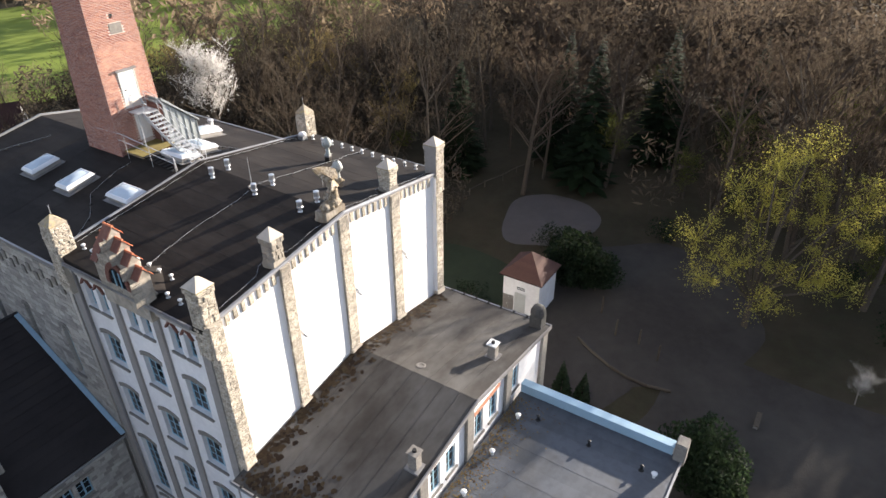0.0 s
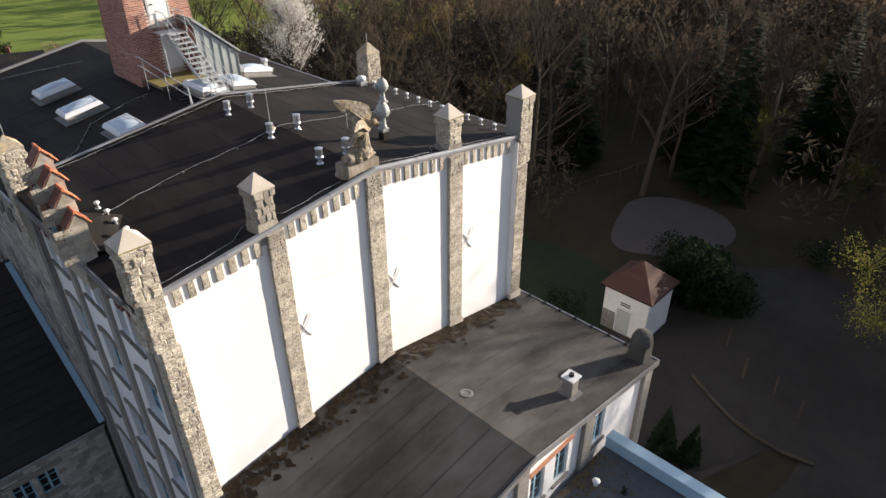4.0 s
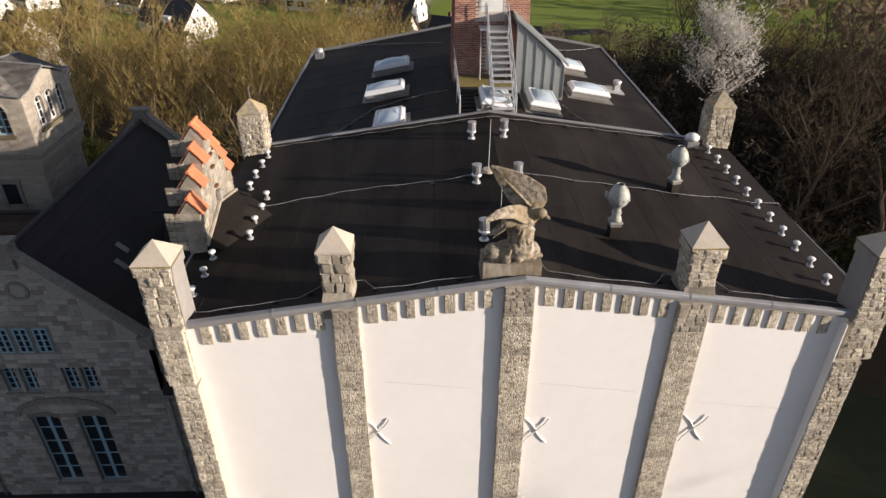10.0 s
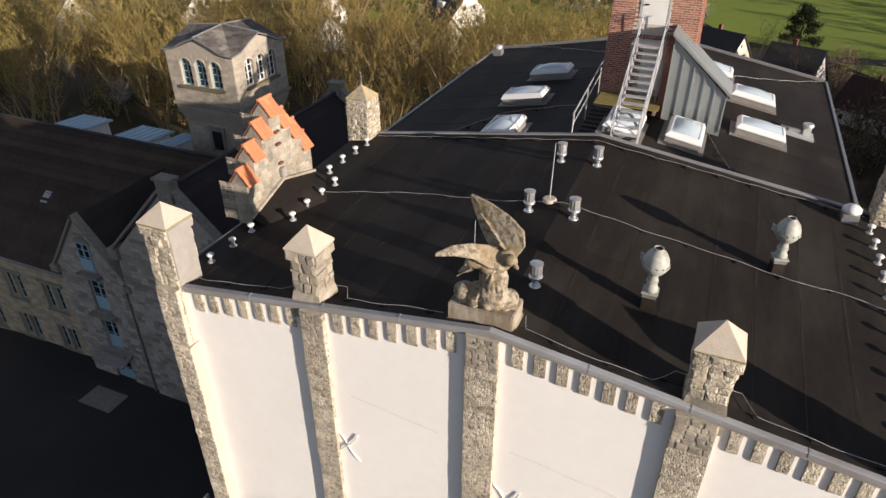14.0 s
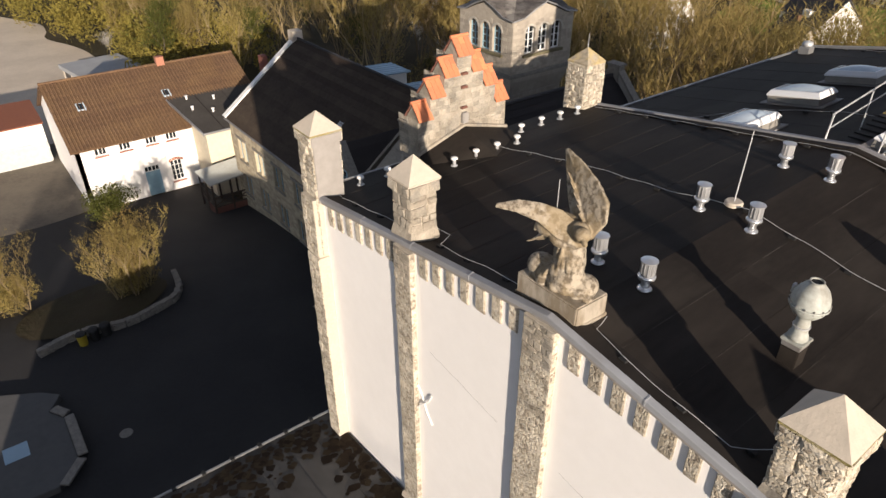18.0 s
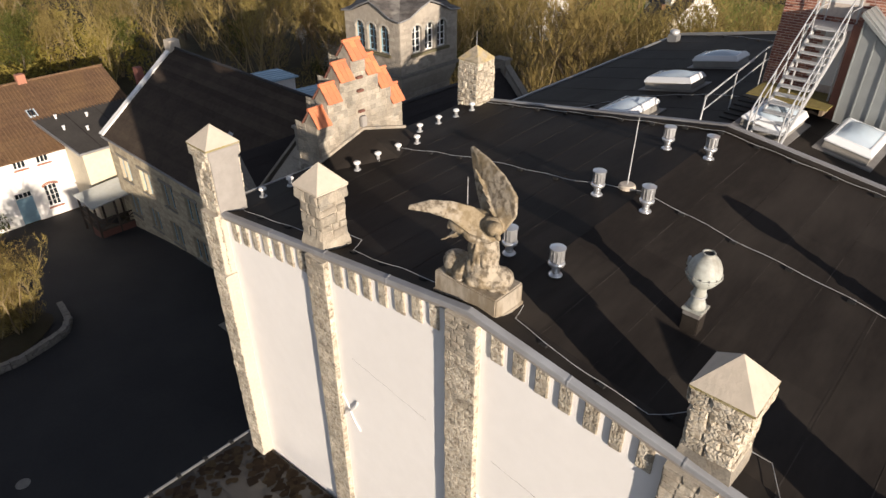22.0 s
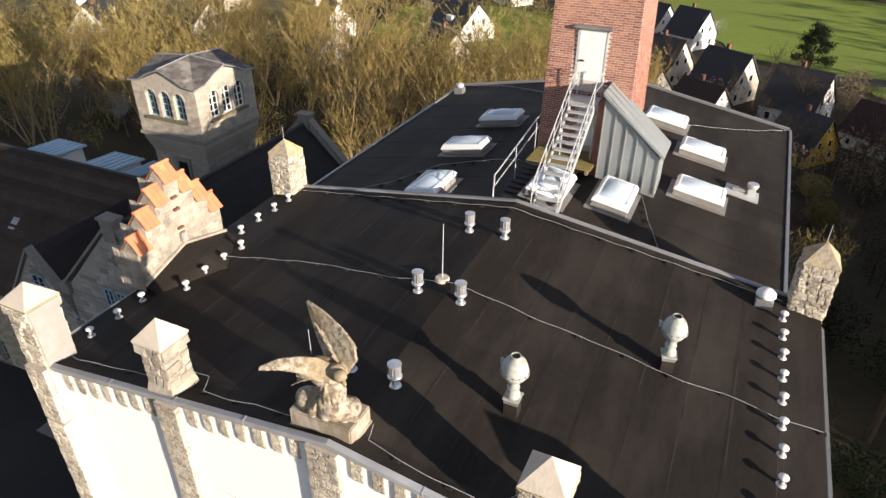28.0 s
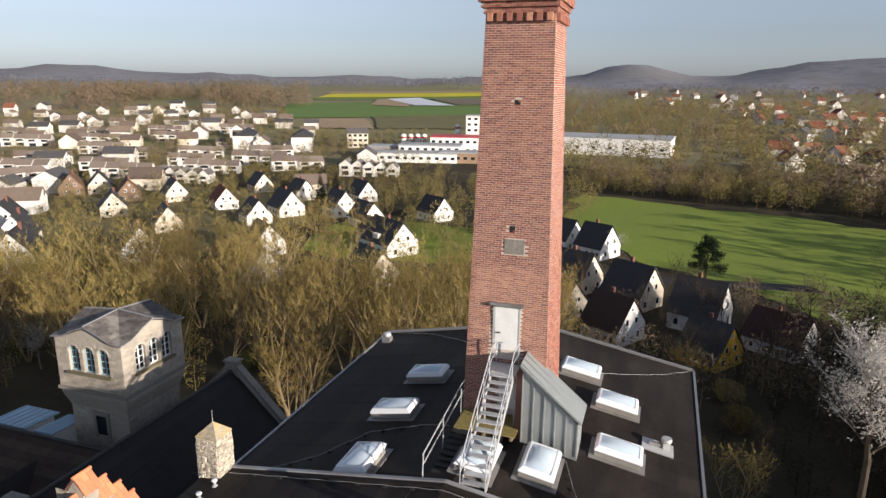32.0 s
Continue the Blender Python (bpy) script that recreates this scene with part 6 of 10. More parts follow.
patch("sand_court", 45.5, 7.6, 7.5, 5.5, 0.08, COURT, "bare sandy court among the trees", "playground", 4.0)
# Lawn green taken almost to black, so its colour holds the woods' shadow.
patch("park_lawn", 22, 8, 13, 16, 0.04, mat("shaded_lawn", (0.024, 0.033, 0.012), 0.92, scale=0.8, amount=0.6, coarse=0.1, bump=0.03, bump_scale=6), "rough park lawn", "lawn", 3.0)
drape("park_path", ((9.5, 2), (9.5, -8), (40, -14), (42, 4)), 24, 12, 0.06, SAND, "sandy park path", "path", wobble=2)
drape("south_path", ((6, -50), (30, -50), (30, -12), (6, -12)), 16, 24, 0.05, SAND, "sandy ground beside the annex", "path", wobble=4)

# ---- white farm house with brown tiles, its lean-to and yard gate ----
farm = thing("white_house", (-66, 9, gz(-66, 9)), "long white plastered house under brown pantiles", "house")
ff = Wall((-59, -0.2, 0), (0, 1, 0), (1, 0, 0))
fh = [(u, 3.12, u + 1.05, 3.85) for u in (1.65, 3.85, 6.3, 8.25)]
fh += [(5.5, -2.2, 6.95, 0.95), (8.05, -1.25, 9.2, 0.95)]
fwall = part("front_wall", ff.pierced(Shape(), 0, -3, 10.2, 4.3, 0.4, fh), PLASTER, farm, "white plastered wall")
for h in fh[:4]:
    window(ff, fwall, *h, cols=3, rows=1, frame_mat=WHITE, sill=BRICK)
part("house_door", ff.box(Shape(), 5.5, -2.2, -0.2, 6.95, 0.35, -0.12), BLUE, fwall, "pale blue door", bevel=0.01)
window(ff, fwall, 5.5, 0.37, 6.95, 0.95, cols=4, rows=1, frame_mat=WHITE, deep=0.1)
window(ff, fwall, *fh[5], cols=3, rows=4, frame_mat=WHITE, sill=BRICK, arch=BRICK)
part("side_wall", Wall((-59, -0.2, 0), (-1, 0, 0), (0, -1, 0)).poly(Shape(), [(0, -3), (16, -3), (16, 4.3), (8, 8.25), (0, 4.3)], 0, -0.4), PLASTER, farm)
part("far_side", Wall((-59, 18.4, 0), (-1, 0, 0), (0, 1, 0)).poly(Shape(), [(0, -3), (16, -3), (16, 4.3), (8, 8.25), (0, 4.3)], 0, -0.4), PLASTER_OLD, farm)
part("rear_wall", Shape().box(-75, -0.2, -3, -74.6, 18.4, 4.3), PLASTER_OLD, farm)
part("front_return", Shape().box(-59.4, 10.02, -3, -59, 18.4, 4.3), PLASTER_OLD, farm)
tiled_slope(farm, (-58.6, -0.6, 4.1), (-58.6, 18.8, 4.1), (-67, 18.8, 8.4), (-67, -0.6, 8.4), TILE_BROWN, 26, 1, tile="tile_course")
tiled_slope(farm, (-75.4, 18.8, 4.1), (-75.4, -0.6, 4.1), (-67, -0.6, 8.4), (-67, 18.8, 8.4), TILE_BROWN, 14, 1, tile="tile_course")
for i in range(60):
    y = -0.5 + 19.2 * (i + 0.5) / 60
    part("tile_roll", Shape().rod((-58.55, y, 4.16), (-67, y, 8.47), 0.055, n=5), TILE_BROWN, farm)
part("ridge", Shape().rod((-67, -0.6, 8.45), (-67, 18.8, 8.45), 0.14, n=8), TILE_BROWN, farm)
part("chimney", Shape().box(-67.4, 10.6, 8.0, -66.7, 11.4, 9.2), BRICK, farm, bevel=0.02)
for x, y in ((-63.5, 1.6), (-63.2, 9.6)):
    z = 8.4 - (x + 67) * 0.512
    part("roof_light", Shape().slab((x + 0.5, y, z - 0.16), (x + 0.5, y + 0.8, z - 0.16), (x - 0.4, y + 0.8, z + 0.3), (x - 0.4, y, z + 0.3), 0.12), ACRYL, farm)
    part("roof_light_pane", Shape().slab((x + 0.38, y + 0.12, z - 0.07), (x + 0.38, y + 0.68, z - 0.07), (x - 0.28, y + 0.68, z + 0.27), (x - 0.28, y + 0.12, z + 0.27), 0.1), GLASS, farm)
shed = thing("side_shed", (-77, -3, -2.2), "low white shed with a rusty red roof beside the house", "shed")
part("wall", Shape().box(-81, -12.5, -3, -74.7, -0.8, 2.15), PLASTER, shed)
part("brick_course", Shape().box(-81.05, -12.55, 2.152, -74.65, -0.75, 2.4), BRICK, shed)
part("roof", Shape().slab((-74.3, -12.8, 2.42), (-74.3, -0.65, 2.42), (-81.3, -0.65, 3.1), (-81.3, -12.8, 3.1), 0.12), TILE_RED, shed)
part("gate_panel", Shape().box(-74.64, -9.8, -2.25, -74.5, -0.9, 0.2), PAINT_GREY, shed, "pale sliding gate", bevel=0.02)
lean = thing("lean_to", (-57, 14, gz(-57, 14)), "cream lean-to with a dark membrane roof between the houses", "house")
part("wall", Shape().box(-58.8, 10.6, -3, -54.5, 20, 4.6), CREAM, lean)
part("side_wing", Shape().box(-54.498, 13.0, -3, -51.3, 20, 4.3), CREAM, lean)
LEAN_FELT = mat("grey_mineral_felt", (0.062, 0.056, 0.05), 0.85, dark=(0.042, 0.037, 0.033), scale=5, amount=0.6, coarse=0.6, stain=(0.085, 0.078, 0.07), stain_amount=0.5, bump=0.006, bump_scale=30, spec=0.2)
part("roof", Shape().slab((-54.3, 10.35, 4.75), (-54.3, 20.2, 4.75), (-62.6, 20.2, 6.1), (-62.6, 9.6, 6.1), 0.18), LEAN_FELT, lean)
part("verge_trim", Shape().slab((-54.2, 10.3, 4.79), (-54.2, 10.42, 4.79), (-62.6, 9.67, 6.15), (-62.6, 9.55, 6.15), 0.24).slab((-54.3, 10.35, 4.8), (-54.18, 10.35, 4.8), (-54.18, 20.2, 4.8), (-54.3, 20.2, 4.8), 0.2), ZINC, lean)
for y in (12.4, 15.2, 17.9):
    part("lap_seam", Shape().slab((-54.3, y, 4.765), (-54.3, y + 0.08, 4.765), (-62.6, y + 0.08, 6.115), (-62.6, y, 6.115), 0.01), SEAM, lean)
for x, y in ((-61.61, 11.47), (-60.59, 13.91), (-59.22, 11.2), (-58.07, 12.85)):
    z = 4.75 - (x + 54.3) * 0.163
    part("vent_cap", Shape().turned((x, y, z - 0.05), [(0.1, 0), (0.1, 0.35), (0.17, 0.37), (0.15, 0.45)], 10), WHITE, lean)
part("stack", Shape().box(-59.8, 19.0, 5.2, -59.1, 19.7, 9.6), BRICK, lean, "tall brick flue stack", bevel=0.02)
gate = thing("porch", (-51.5, 10.6, gz(-51.5, 10.6)), "timber-framed porch with a pale sheet roof on the yard", "porch")
z = gz(-51.5, 10.6)
OLD_TIMBER = mat("dark_old_timber", (0.075, 0.055, 0.042), 0.85, dark=(0.04, 0.03, 0.024), scale=5, amount=0.6, coarse=1, stretch=(1, 1, 4), bump=0.01)
part("roof", Shape().slab((-53.6, 8.6, 1.62), (-49.7, 8.6, 1.62), (-49.7, 12.7, 1.98), (-53.6, 12.7, 1.98), 0.1), PAINT_GREY, gate, "pale corrugated sheet roof")
for i in range(14):
    x = -53.5 + 3.7 * i / 13
    part("roof_rib", Shape().slab((x, 8.58, 1.66), (x + 0.07, 8.58, 1.66), (x + 0.07, 12.68, 2.02), (x, 12.68, 2.02), 0.045), PAINT_GREY, gate)
for x in (-53.4, -51.65, -49.9):
    for y in (8.85, 10.6, 12.35):
        if x == -51.65 and y == 10.6:
            continue
        part("post", Shape().box(x - 0.08, y - 0.08, z - 0.1, x + 0.08, y + 0.08, 1.5 + 0.088 * (y - 8.6)), OLD_TIMBER, gate, bevel=0.01)
for z0 in (0.0, 0.95):
    part("rail", Shape().box(-53.4, 8.8, z + 0.9 + z0, -49.9, 8.9, z + 1.0 + z0), OLD_TIMBER, gate)
    part("rail", Shape().box(-49.95, 8.85, z + 0.9 + z0, -49.85, 12.35, z + 1.0 + z0), OLD_TIMBER, gate)
for u in (0, 1.75):
    for a, b in ((0.0, 1.0), (1.0, 0.0)):
        part("brace", Shape().rod((-53.4 + u, 8.85, z + 1.05 + 0.8 * a), (-51.65 + u, 8.85, z + 1.05 + 0.8 * b), 0.05, n=4), OLD_TIMBER, gate)
        part("brace", Shape().rod((-49.9, 8.85 + u, z + 1.05 + 0.8 * a), (-49.9, 10.6 + u, z + 1.05 + 0.8 * b), 0.05, n=4), OLD_TIMBER, gate)
part("side_panel", Shape().box(-49.96, 8.95, z - 0.1, -49.84, 12.25, z + 0.88), BRICK_OLD, gate, "low brick panel", bevel=0.01)
part("front_panel", Shape().box(-51.55, 8.79, z - 0.1, -50.0, 8.91, z + 0.88), BRICK_OLD, gate, "low brick panel", bevel=0.01)

# ---- transformer hut in the park ----
hut = thing("park_hut", (28.3, 2.0, -3), "small white plastered hut with a red pyramid roof", "hut")
HUT_TILE = mat("dull_brown_red_tile", (0.095, 0.045, 0.034), 0.85, dark=(0.055, 0.03, 0.024), scale=6, coarse=0.8, bump=0.02, bump_scale=9, vary=0.12)
HX, HY, HW = 28.3, 2.0, 1.95
hf = Wall((HX - HW, HY + HW, 0), (0, -1, 0), (-1, 0, 0))
hw = part("wall_block", Shape().box(HX - HW + 0.01, HY - HW, -3.4, HX + HW, HY + HW, 1.2), PLASTER_OLD, hut, "white plaster walls with a rubble foot")
part("front_skin", hf.pierced(Shape(), 0, -3.4, 2 * HW, 1.2, 0.008, []), PLASTER_OLD, hw)
part("hut_door", hf.box(Shape(), 1.3, -3.0, 0.0, 2.5, -0.6, 0.06), PAINT_GREY, hut, "grey steel door", bevel=0.01)
part("sign_board", hf.box(Shape(), 1.35, -0.3, 0.0, 2.55, 0.2, 0.04), WHITE, hut, "pale sign with dark bars")
for i in range(2):
    part("sign_line", hf.box(Shape(), 1.5, -0.2 + 0.2 * i, 0.04, 2.4, -0.1 + 0.2 * i, 0.05), BLACK, hut)
stone_face(hw, Wall((HX - HW, HY + HW, 0), (0, -1, 0), (-1, 0, 0)), 0.0, -3.2, 1.2, -1.2, 0.35, 0.06, STONES_DARK)
for i in range(4):
    q = [(-1, -1), (1, -1), (1, 1), (-1, 1)]
    a, b, e = q[i], q[(i + 1) % 4], HW + 0.35
    A, B, C = Vector((HX + a[0] * e, HY + a[1] * e, 1.1)), Vector((HX + b[0] * e, HY + b[1] * e, 1.1)), Vector((HX, HY, 3.16))
    part("roof_hip", Shape().prism([A, B, C], (0, 0, 0.1)), HUT_TILE, hut, "weathered red tiles")
    for k in range(7):
        p, r = k / 7, (k + 1.1) / 7
        r = min(r, 0.995)
        part("tile_course", Shape().prism([A.lerp(C, p), B.lerp(C, p), B.lerp(C, r), A.lerp(C, r)], (0, 0, 0.13 - 0.01)), HUT_TILE, hut)

# ---- things on the main roof ----
def put(proto, x, y, z, turn=0.0):
    return copy_thing(proto, pose(x, y, z, 0, 0, turn))


STATUE = mat("lichened_limestone_statue", (0.35, 0.305, 0.24), 0.92, sharp=True, dark=(0.09, 0.07, 0.048), scale=9, amount=0.85, coarse=2.2, stain=(0.24, 0.185, 0.11), stain_amount=0.7, bump=0.014, bump_scale=20, spec=0.2)
PLINTH = mat("stained_plinth_stone", (0.33, 0.29, 0.235), 0.9, sharp=True, dark=(0.2, 0.17, 0.13), scale=4, amount=0.7, coarse=1.6, stain=(0.19, 0.15, 0.1), stain_amount=0.8, bump=0.01, stretch=(1.5, 1.5, 0.5))
pl = thing("statue_plinth", (-0.33, 0.6, 21.1), "stained cast-stone plinth on the parapet ridge", "plinth")
part("block", Shape().box(-1.05, 0.2, 20.9, 0.4, 0.98, 21.62), PLINTH, pl, bevel=0.025)
part("foot_course", Shape().box(-1.07, 0.18, 20.88, 0.42, 1.0, 21.22), PLINTH, pl, bevel=0.012)


def statue():
    bm = bmesh.new()

    def ball(c, r, turn=(0, 0, 0)):
        bmesh.ops.create_icosphere(bm, subdivisions=3, radius=1, matrix=pose(*c, *turn) @ Matrix.Diagonal((*r, 1)))

    def blade(pts, thick):
        """A feathered wing: a flat leaf of cross-sections (point, half-width way) with some thickness."""
        rows = []
        for c, w, t in pts:
            c, w, n = Vector(c), Vector(w), Vector(thick) * t
            rows.append([bm.verts.new(p) for p in (c - w - n * 0.5, c - w + n * 0.5, c + n, c + w + n * 0.5, c + w - n * 0.5, c - n)])
        for a, b in zip(rows, rows[1:]):
            for i in range(6):
                bm.faces.new((a[i], a[(i + 1) % 6], b[(i + 1) % 6], b[i]))
        bm.faces.new(rows[0][::-1])
        bm.faces.new(rows[-1])

    # coiled mass on the plinth
    ball((-0.33, 0.58, 21.75), (0.5, 0.34, 0.3))
    ball((-0.72, 0.5, 21.78), (0.3, 0.26, 0.24), (0, 20, 10))
    ball((-0.1, 0.42, 21.85), (0.3, 0.26, 0.26))
    ball((0.15, 0.6, 21.78), (0.24, 0.28, 0.22))
    ball((-0.22, 0.36, 21.98), (0.2, 0.16, 0.2))
    for i in range(9):
        a = 0.5 + i * 0.55
        ball((-0.3 + 0.52 * math.cos(a), 0.55 + 0.27 * math.sin(a), 21.72 + 0.05 * math.sin(3 * a)), (0.17, 0.14, 0.13), (0, 0, 40 * i))
    # heavy folds and coils round the foot
    for i in range(6):
        ball((-0.78 + 0.07 * i, 0.34 - 0.012 * i, 21.72 + 0.035 * i), (0.045, 0.1, 0.15), (0, 24, 18))
    for i in range(5):
        ball((0.0 + 0.08 * i, 0.33 + 0.035 * i, 21.72 + 0.05 * (i % 2)), (0.13, 0.13, 0.075), (0, -14 + 9 * i, -30 + 16 * i))
    # upright drapery under the bird
    ball((-0.12, 0.5, 22.3), (0.27, 0.23, 0.56))
    ball((-0.1, 0.46, 21.95), (0.31, 0.25, 0.34))
    for i in range(8):
        a = -2.9 + 0.36 * i
        ball((-0.11 + 0.26 * math.cos(a), 0.49 + 0.22 * math.sin(a), 22.2 + 0.06 * math.sin(5 * a)), (0.045, 0.03, 0.3 + 0.14 * math.cos(3 * a)), (10 * math.sin(2 * a), 16 * math.cos(3 * a), 0))
    for i in range(3):
        ball((-0.2 + 0.08 * i, 0.26, 22.0 - 0.07 * i), (0.05, 0.05, 0.2), (0, 18 - 14 * i, 0))
    ball((-0.12, 0.55, 22.2), (0.24, 0.22, 0.5))
    ball((-0.02, 0.44, 22.28), (0.17, 0.16, 0.4), (0, 8, 0))
    ball((-0.28, 0.5, 22.15), (0.16, 0.18, 0.4), (0, -12, 0))
    # body, neck, head, beak, tail
    ball((-0.15, 0.42, 22.82), (0.38, 0.22, 0.24), (0, 22, 0))
    ball((0.12, 0.36, 22.92), (0.2, 0.16, 0.18), (0, 10, 0))
    ball((0.27, 0.24, 22.98), (0.14, 0.12, 0.13))
    ball((0.39, 0.17, 22.93), (0.09, 0.05, 0.05), (0, 25, -30))
    for k in (-0.1, 0.0, 0.1):
        blade([((-0.36, 0.4 + k * 0.5, 22.74), (0.02, 0.09, 0.0), 1), ((-0.62, 0.36 + k, 22.52), (0.03, 0.09, 0.0), 1), ((-0.82, 0.34 + 1.4 * k, 22.38), (0.02, 0.05, 0.0), 0.8)], (0.03, 0, 0.05))
    # breast and hanging coverts between the wings
    ball((-0.38, 0.27, 22.84), (0.3, 0.15, 0.2), (0, -18, 24))
    ball((-0.22, 0.3, 22.7), (0.22, 0.16, 0.18), (0, 10, 10))
    for i in range(6):
        ball((-0.6 + 0.1 * i, 0.16 + 0.03 * i, 22.83 - 0.02 * i), (0.05, 0.05, 0.17), (0, 20 - 5 * i, 20))
    for i in range(4):
        ball((-0.62 - 0.05 * i, 0.3 + 0.05 * i, 22.5 - 0.02 * i), (0.2, 0.035, 0.045), (0, -36 - 4 * i, 8 * i - 10))
    # quill ridges on the raised wing
    for i in range(5):
        ball((0.1 - 0.13 * i, 0.5 + 0.05 * i, 23.0 + 0.12 * i), (0.02, 0.02, 0.24), (0, -52 + 3 * i, 0))
    # raised far wing
    blade([((0.12, 0.5, 22.76), (0.14, 0, 0.04), 0.9), ((0.14, 0.56, 23.0), (0.31, 0.0, 0.16), 1.0), ((0.02, 0.64, 23.24), (0.37, 0.0, 0.22), 0.9),
           ((-0.26, 0.76, 23.47), (0.3, 0.0, 0.2), 0.8), ((-0.57, 0.88, 23.68), (0.17, 0.0, 0.13), 0.6), ((-0.86, 0.97, 23.86), (0.03, 0.0, 0.03), 0.4)], (0.0, 0.07, -0.02))
    # outstretched near wing, hanging from its raised leading edge
    blade([((0.05, 0.34, 22.86), (0.04, -0.08, -0.16), 1.2), ((-0.2, 0.22, 22.98), (0.05, -0.1, -0.2), 1.0), ((-0.48, 0.03, 23.14), (0.05, -0.07, -0.13), 0.8),
           ((-0.78, -0.17, 23.19), (0.03, -0.05, -0.09), 0.7), ((-1.08, -0.37, 23.14), (0.01, -0.02, -0.03), 0.4)], (0.05, -0.05, 0.03))
    me = bpy.data.meshes.new("eagle_statue")
    bmesh.ops.recalc_face_normals(bm, faces=bm.faces)
    bm.to_mesh(me)
    bm.free()
    me.materials.append(STATUE)
    ob = new("eagle_statue", me)
    r = ob.modifiers.new("weld", "REMESH")
    r.mode, r.voxel_size, r.use_smooth_shade = "VOXEL", 0.015, True
    tex = bpy.data.textures.new("chisel", "CLOUDS")
    tex.noise_scale = 0.09
    d = ob.modifiers.new("wear", "DISPLACE")
    d.texture, d.strength, d.mid_level = tex, 0.014, 0.5
    return tagged(ob, "weathered limestone eagle with raised wings on a plinth", "statue")


statue()
solid("lightning_spike", Shape().rod((-0.62, 0.6, 22.9), (-0.62, 0.6, 23.5), 0.01, 0.006, 5), GALV, "thin metal rod beside the eagle's wing", "lightning rod")


def turbine_vent(bright):
    """A spun-metal roof ventilator: flange, neck, bowl, ribbed drum and lid."""
    v = thing("turbine_vent", (0, 0, 0), "shiny metal roof ventilator with a drum head", "vent", "ventilators on the roof ridge")
    m = ALU
    part("flange", Shape().turned((0, 0, 0), [(0.17, 0), (0.16, 0.02), (0.1, 0.06)], 18), m, v, smooth=True)
    part("neck", Shape().turned((0, 0, 0.062), [(0.1, 0), (0.095, 0.1), (0.12, 0.14), (0.19, 0.2), (0.2, 0.25), (0.15, 0.28)], 18), m, v, smooth=True)
    drum = part("drum", Shape().turned((0, 0, 0.344), [(0.15, 0), (0.155, 0.3), (0.17, 0.302)], 18), m, v)
    for i in range(12):
        a = i * math.tau / 12
        part("fin", Shape().rod((0.16 * math.cos(a), 0.16 * math.sin(a), 0.36), (0.16 * math.cos(a), 0.16 * math.sin(a), 0.63), 0.012, n=4), m, drum)
    part("lid", Shape().turned((0, 0, 0.65), [(0.19, 0), (0.19, 0.02), (0.05, 0.05), (0.01, 0.055)], 18), m, v, smooth=False)
    return v


vent = turbine_vent(True)
spots = [(-0.77, 8.9), (0.37, 8.89), (-0.82, 5.51), (0.45, 5.45), (-0.84, 2.2), (0.35, 2.11)]
for i, (x, y) in enumerate(spots):
    z = roof_z(x, y) + 0.02
    if i == 0:
        vent.location = (x, y, z)
    else:
        put(vent, x, y, z, 25 * i).scale = (0.84, 0.84, 0.92)
vent.scale = (0.84, 0.84, 0.92)

# two big ball cowls on pedestals
COWL_PAINT = mat("dull_grey_cowl_paint", (0.4, 0.42, 0.39), 0.5, 0.0, dark=(0.26, 0.27, 0.25), scale=8, amount=0.6, coarse=2, stain=(0.2, 0.17, 0.13), stain_amount=0.5)
cowl = thing("ball_cowl", (2.85, 2.77, roof_z(2.85, 2.77)), "pale grey ball-shaped ventilation cowl on a square pedestal", "cowl", "ball cowls on the roof")
x, y, z = 2.85, 2.77, roof_z(2.85, 2.77)
part("pedestal", Shape().box(x - 0.22, y - 0.22, z - 0.1, x + 0.22, y + 0.22, z + 0.4), MEMBRANE, cowl, "pedestal wrapped in bitumen", bevel=0.02)
part("pedestal_head", Shape().box(x - 0.225, y - 0.225, z + 0.402, x + 0.225, y + 0.225, z + 0.522), ZINC_DARK, cowl, bevel=0.015)
part("pedestal_cap", Shape().box(x - 0.26, y - 0.26, z + 0.524, x + 0.26, y + 0.26, z + 0.58), COWL_PAINT, cowl, bevel=0.015)
part("neck", Shape().turned((x, y, z + 0.584), [(0.23, 0), (0.22, 0.08), (0.175, 0.16), (0.165, 0.36), (0.15, 0.42), (0.16, 0.52), (0.2, 0.56)], 20), COWL_PAINT, cowl, smooth=True)
part("neck_band", Shape().turned((x, y, z + 0.85), [(0.19, 0), (0.195, 0.035)], 20), GALV, cowl)
globe = part("globe", Shape().turned((x, y, z + 1.1), [(0.17, 0), (0.27, 0.05), (0.36, 0.15), (0.405, 0.28), (0.405, 0.34), (0.385, 0.45), (0.32, 0.58), (0.22, 0.68), (0.155, 0.72), (0.15, 0.74)], 28), COWL_PAINT, cowl, smooth=True)
part("flange_ring", Shape().turned((x, y, z + 1.36), [(0.435, 0), (0.435, 0.035)], 28), COWL_PAINT, globe)
for i in range(14):
    a = i * math.tau / 14
    part("bolt", Shape().rod((x + 0.42 * math.cos(a), y + 0.42 * math.sin(a), z + 1.34), (x + 0.42 * math.cos(a), y + 0.42 * math.sin(a), z + 1.43), 0.016, n=5), ZINC_DARK, globe)
part("top_opening", Shape().turned((x, y, z + 1.82), [(0.15, 0), (0.16, 0.05), (0.13, 0.052), (0.12, 0.0)], 20), COWL_PAINT, globe)
part("dark_throat", Shape().turned((x, y, z + 1.835), [(0.12, 0), (0.12, 0.012)], 16), BLACK, globe)
part("side_port", Shape().rod((x - 0.28, y + 0.1, z + 1.4), (x - 0.46, y + 0.14, z + 1.46), 0.11, 0.1, 12), COWL_PAINT, globe)
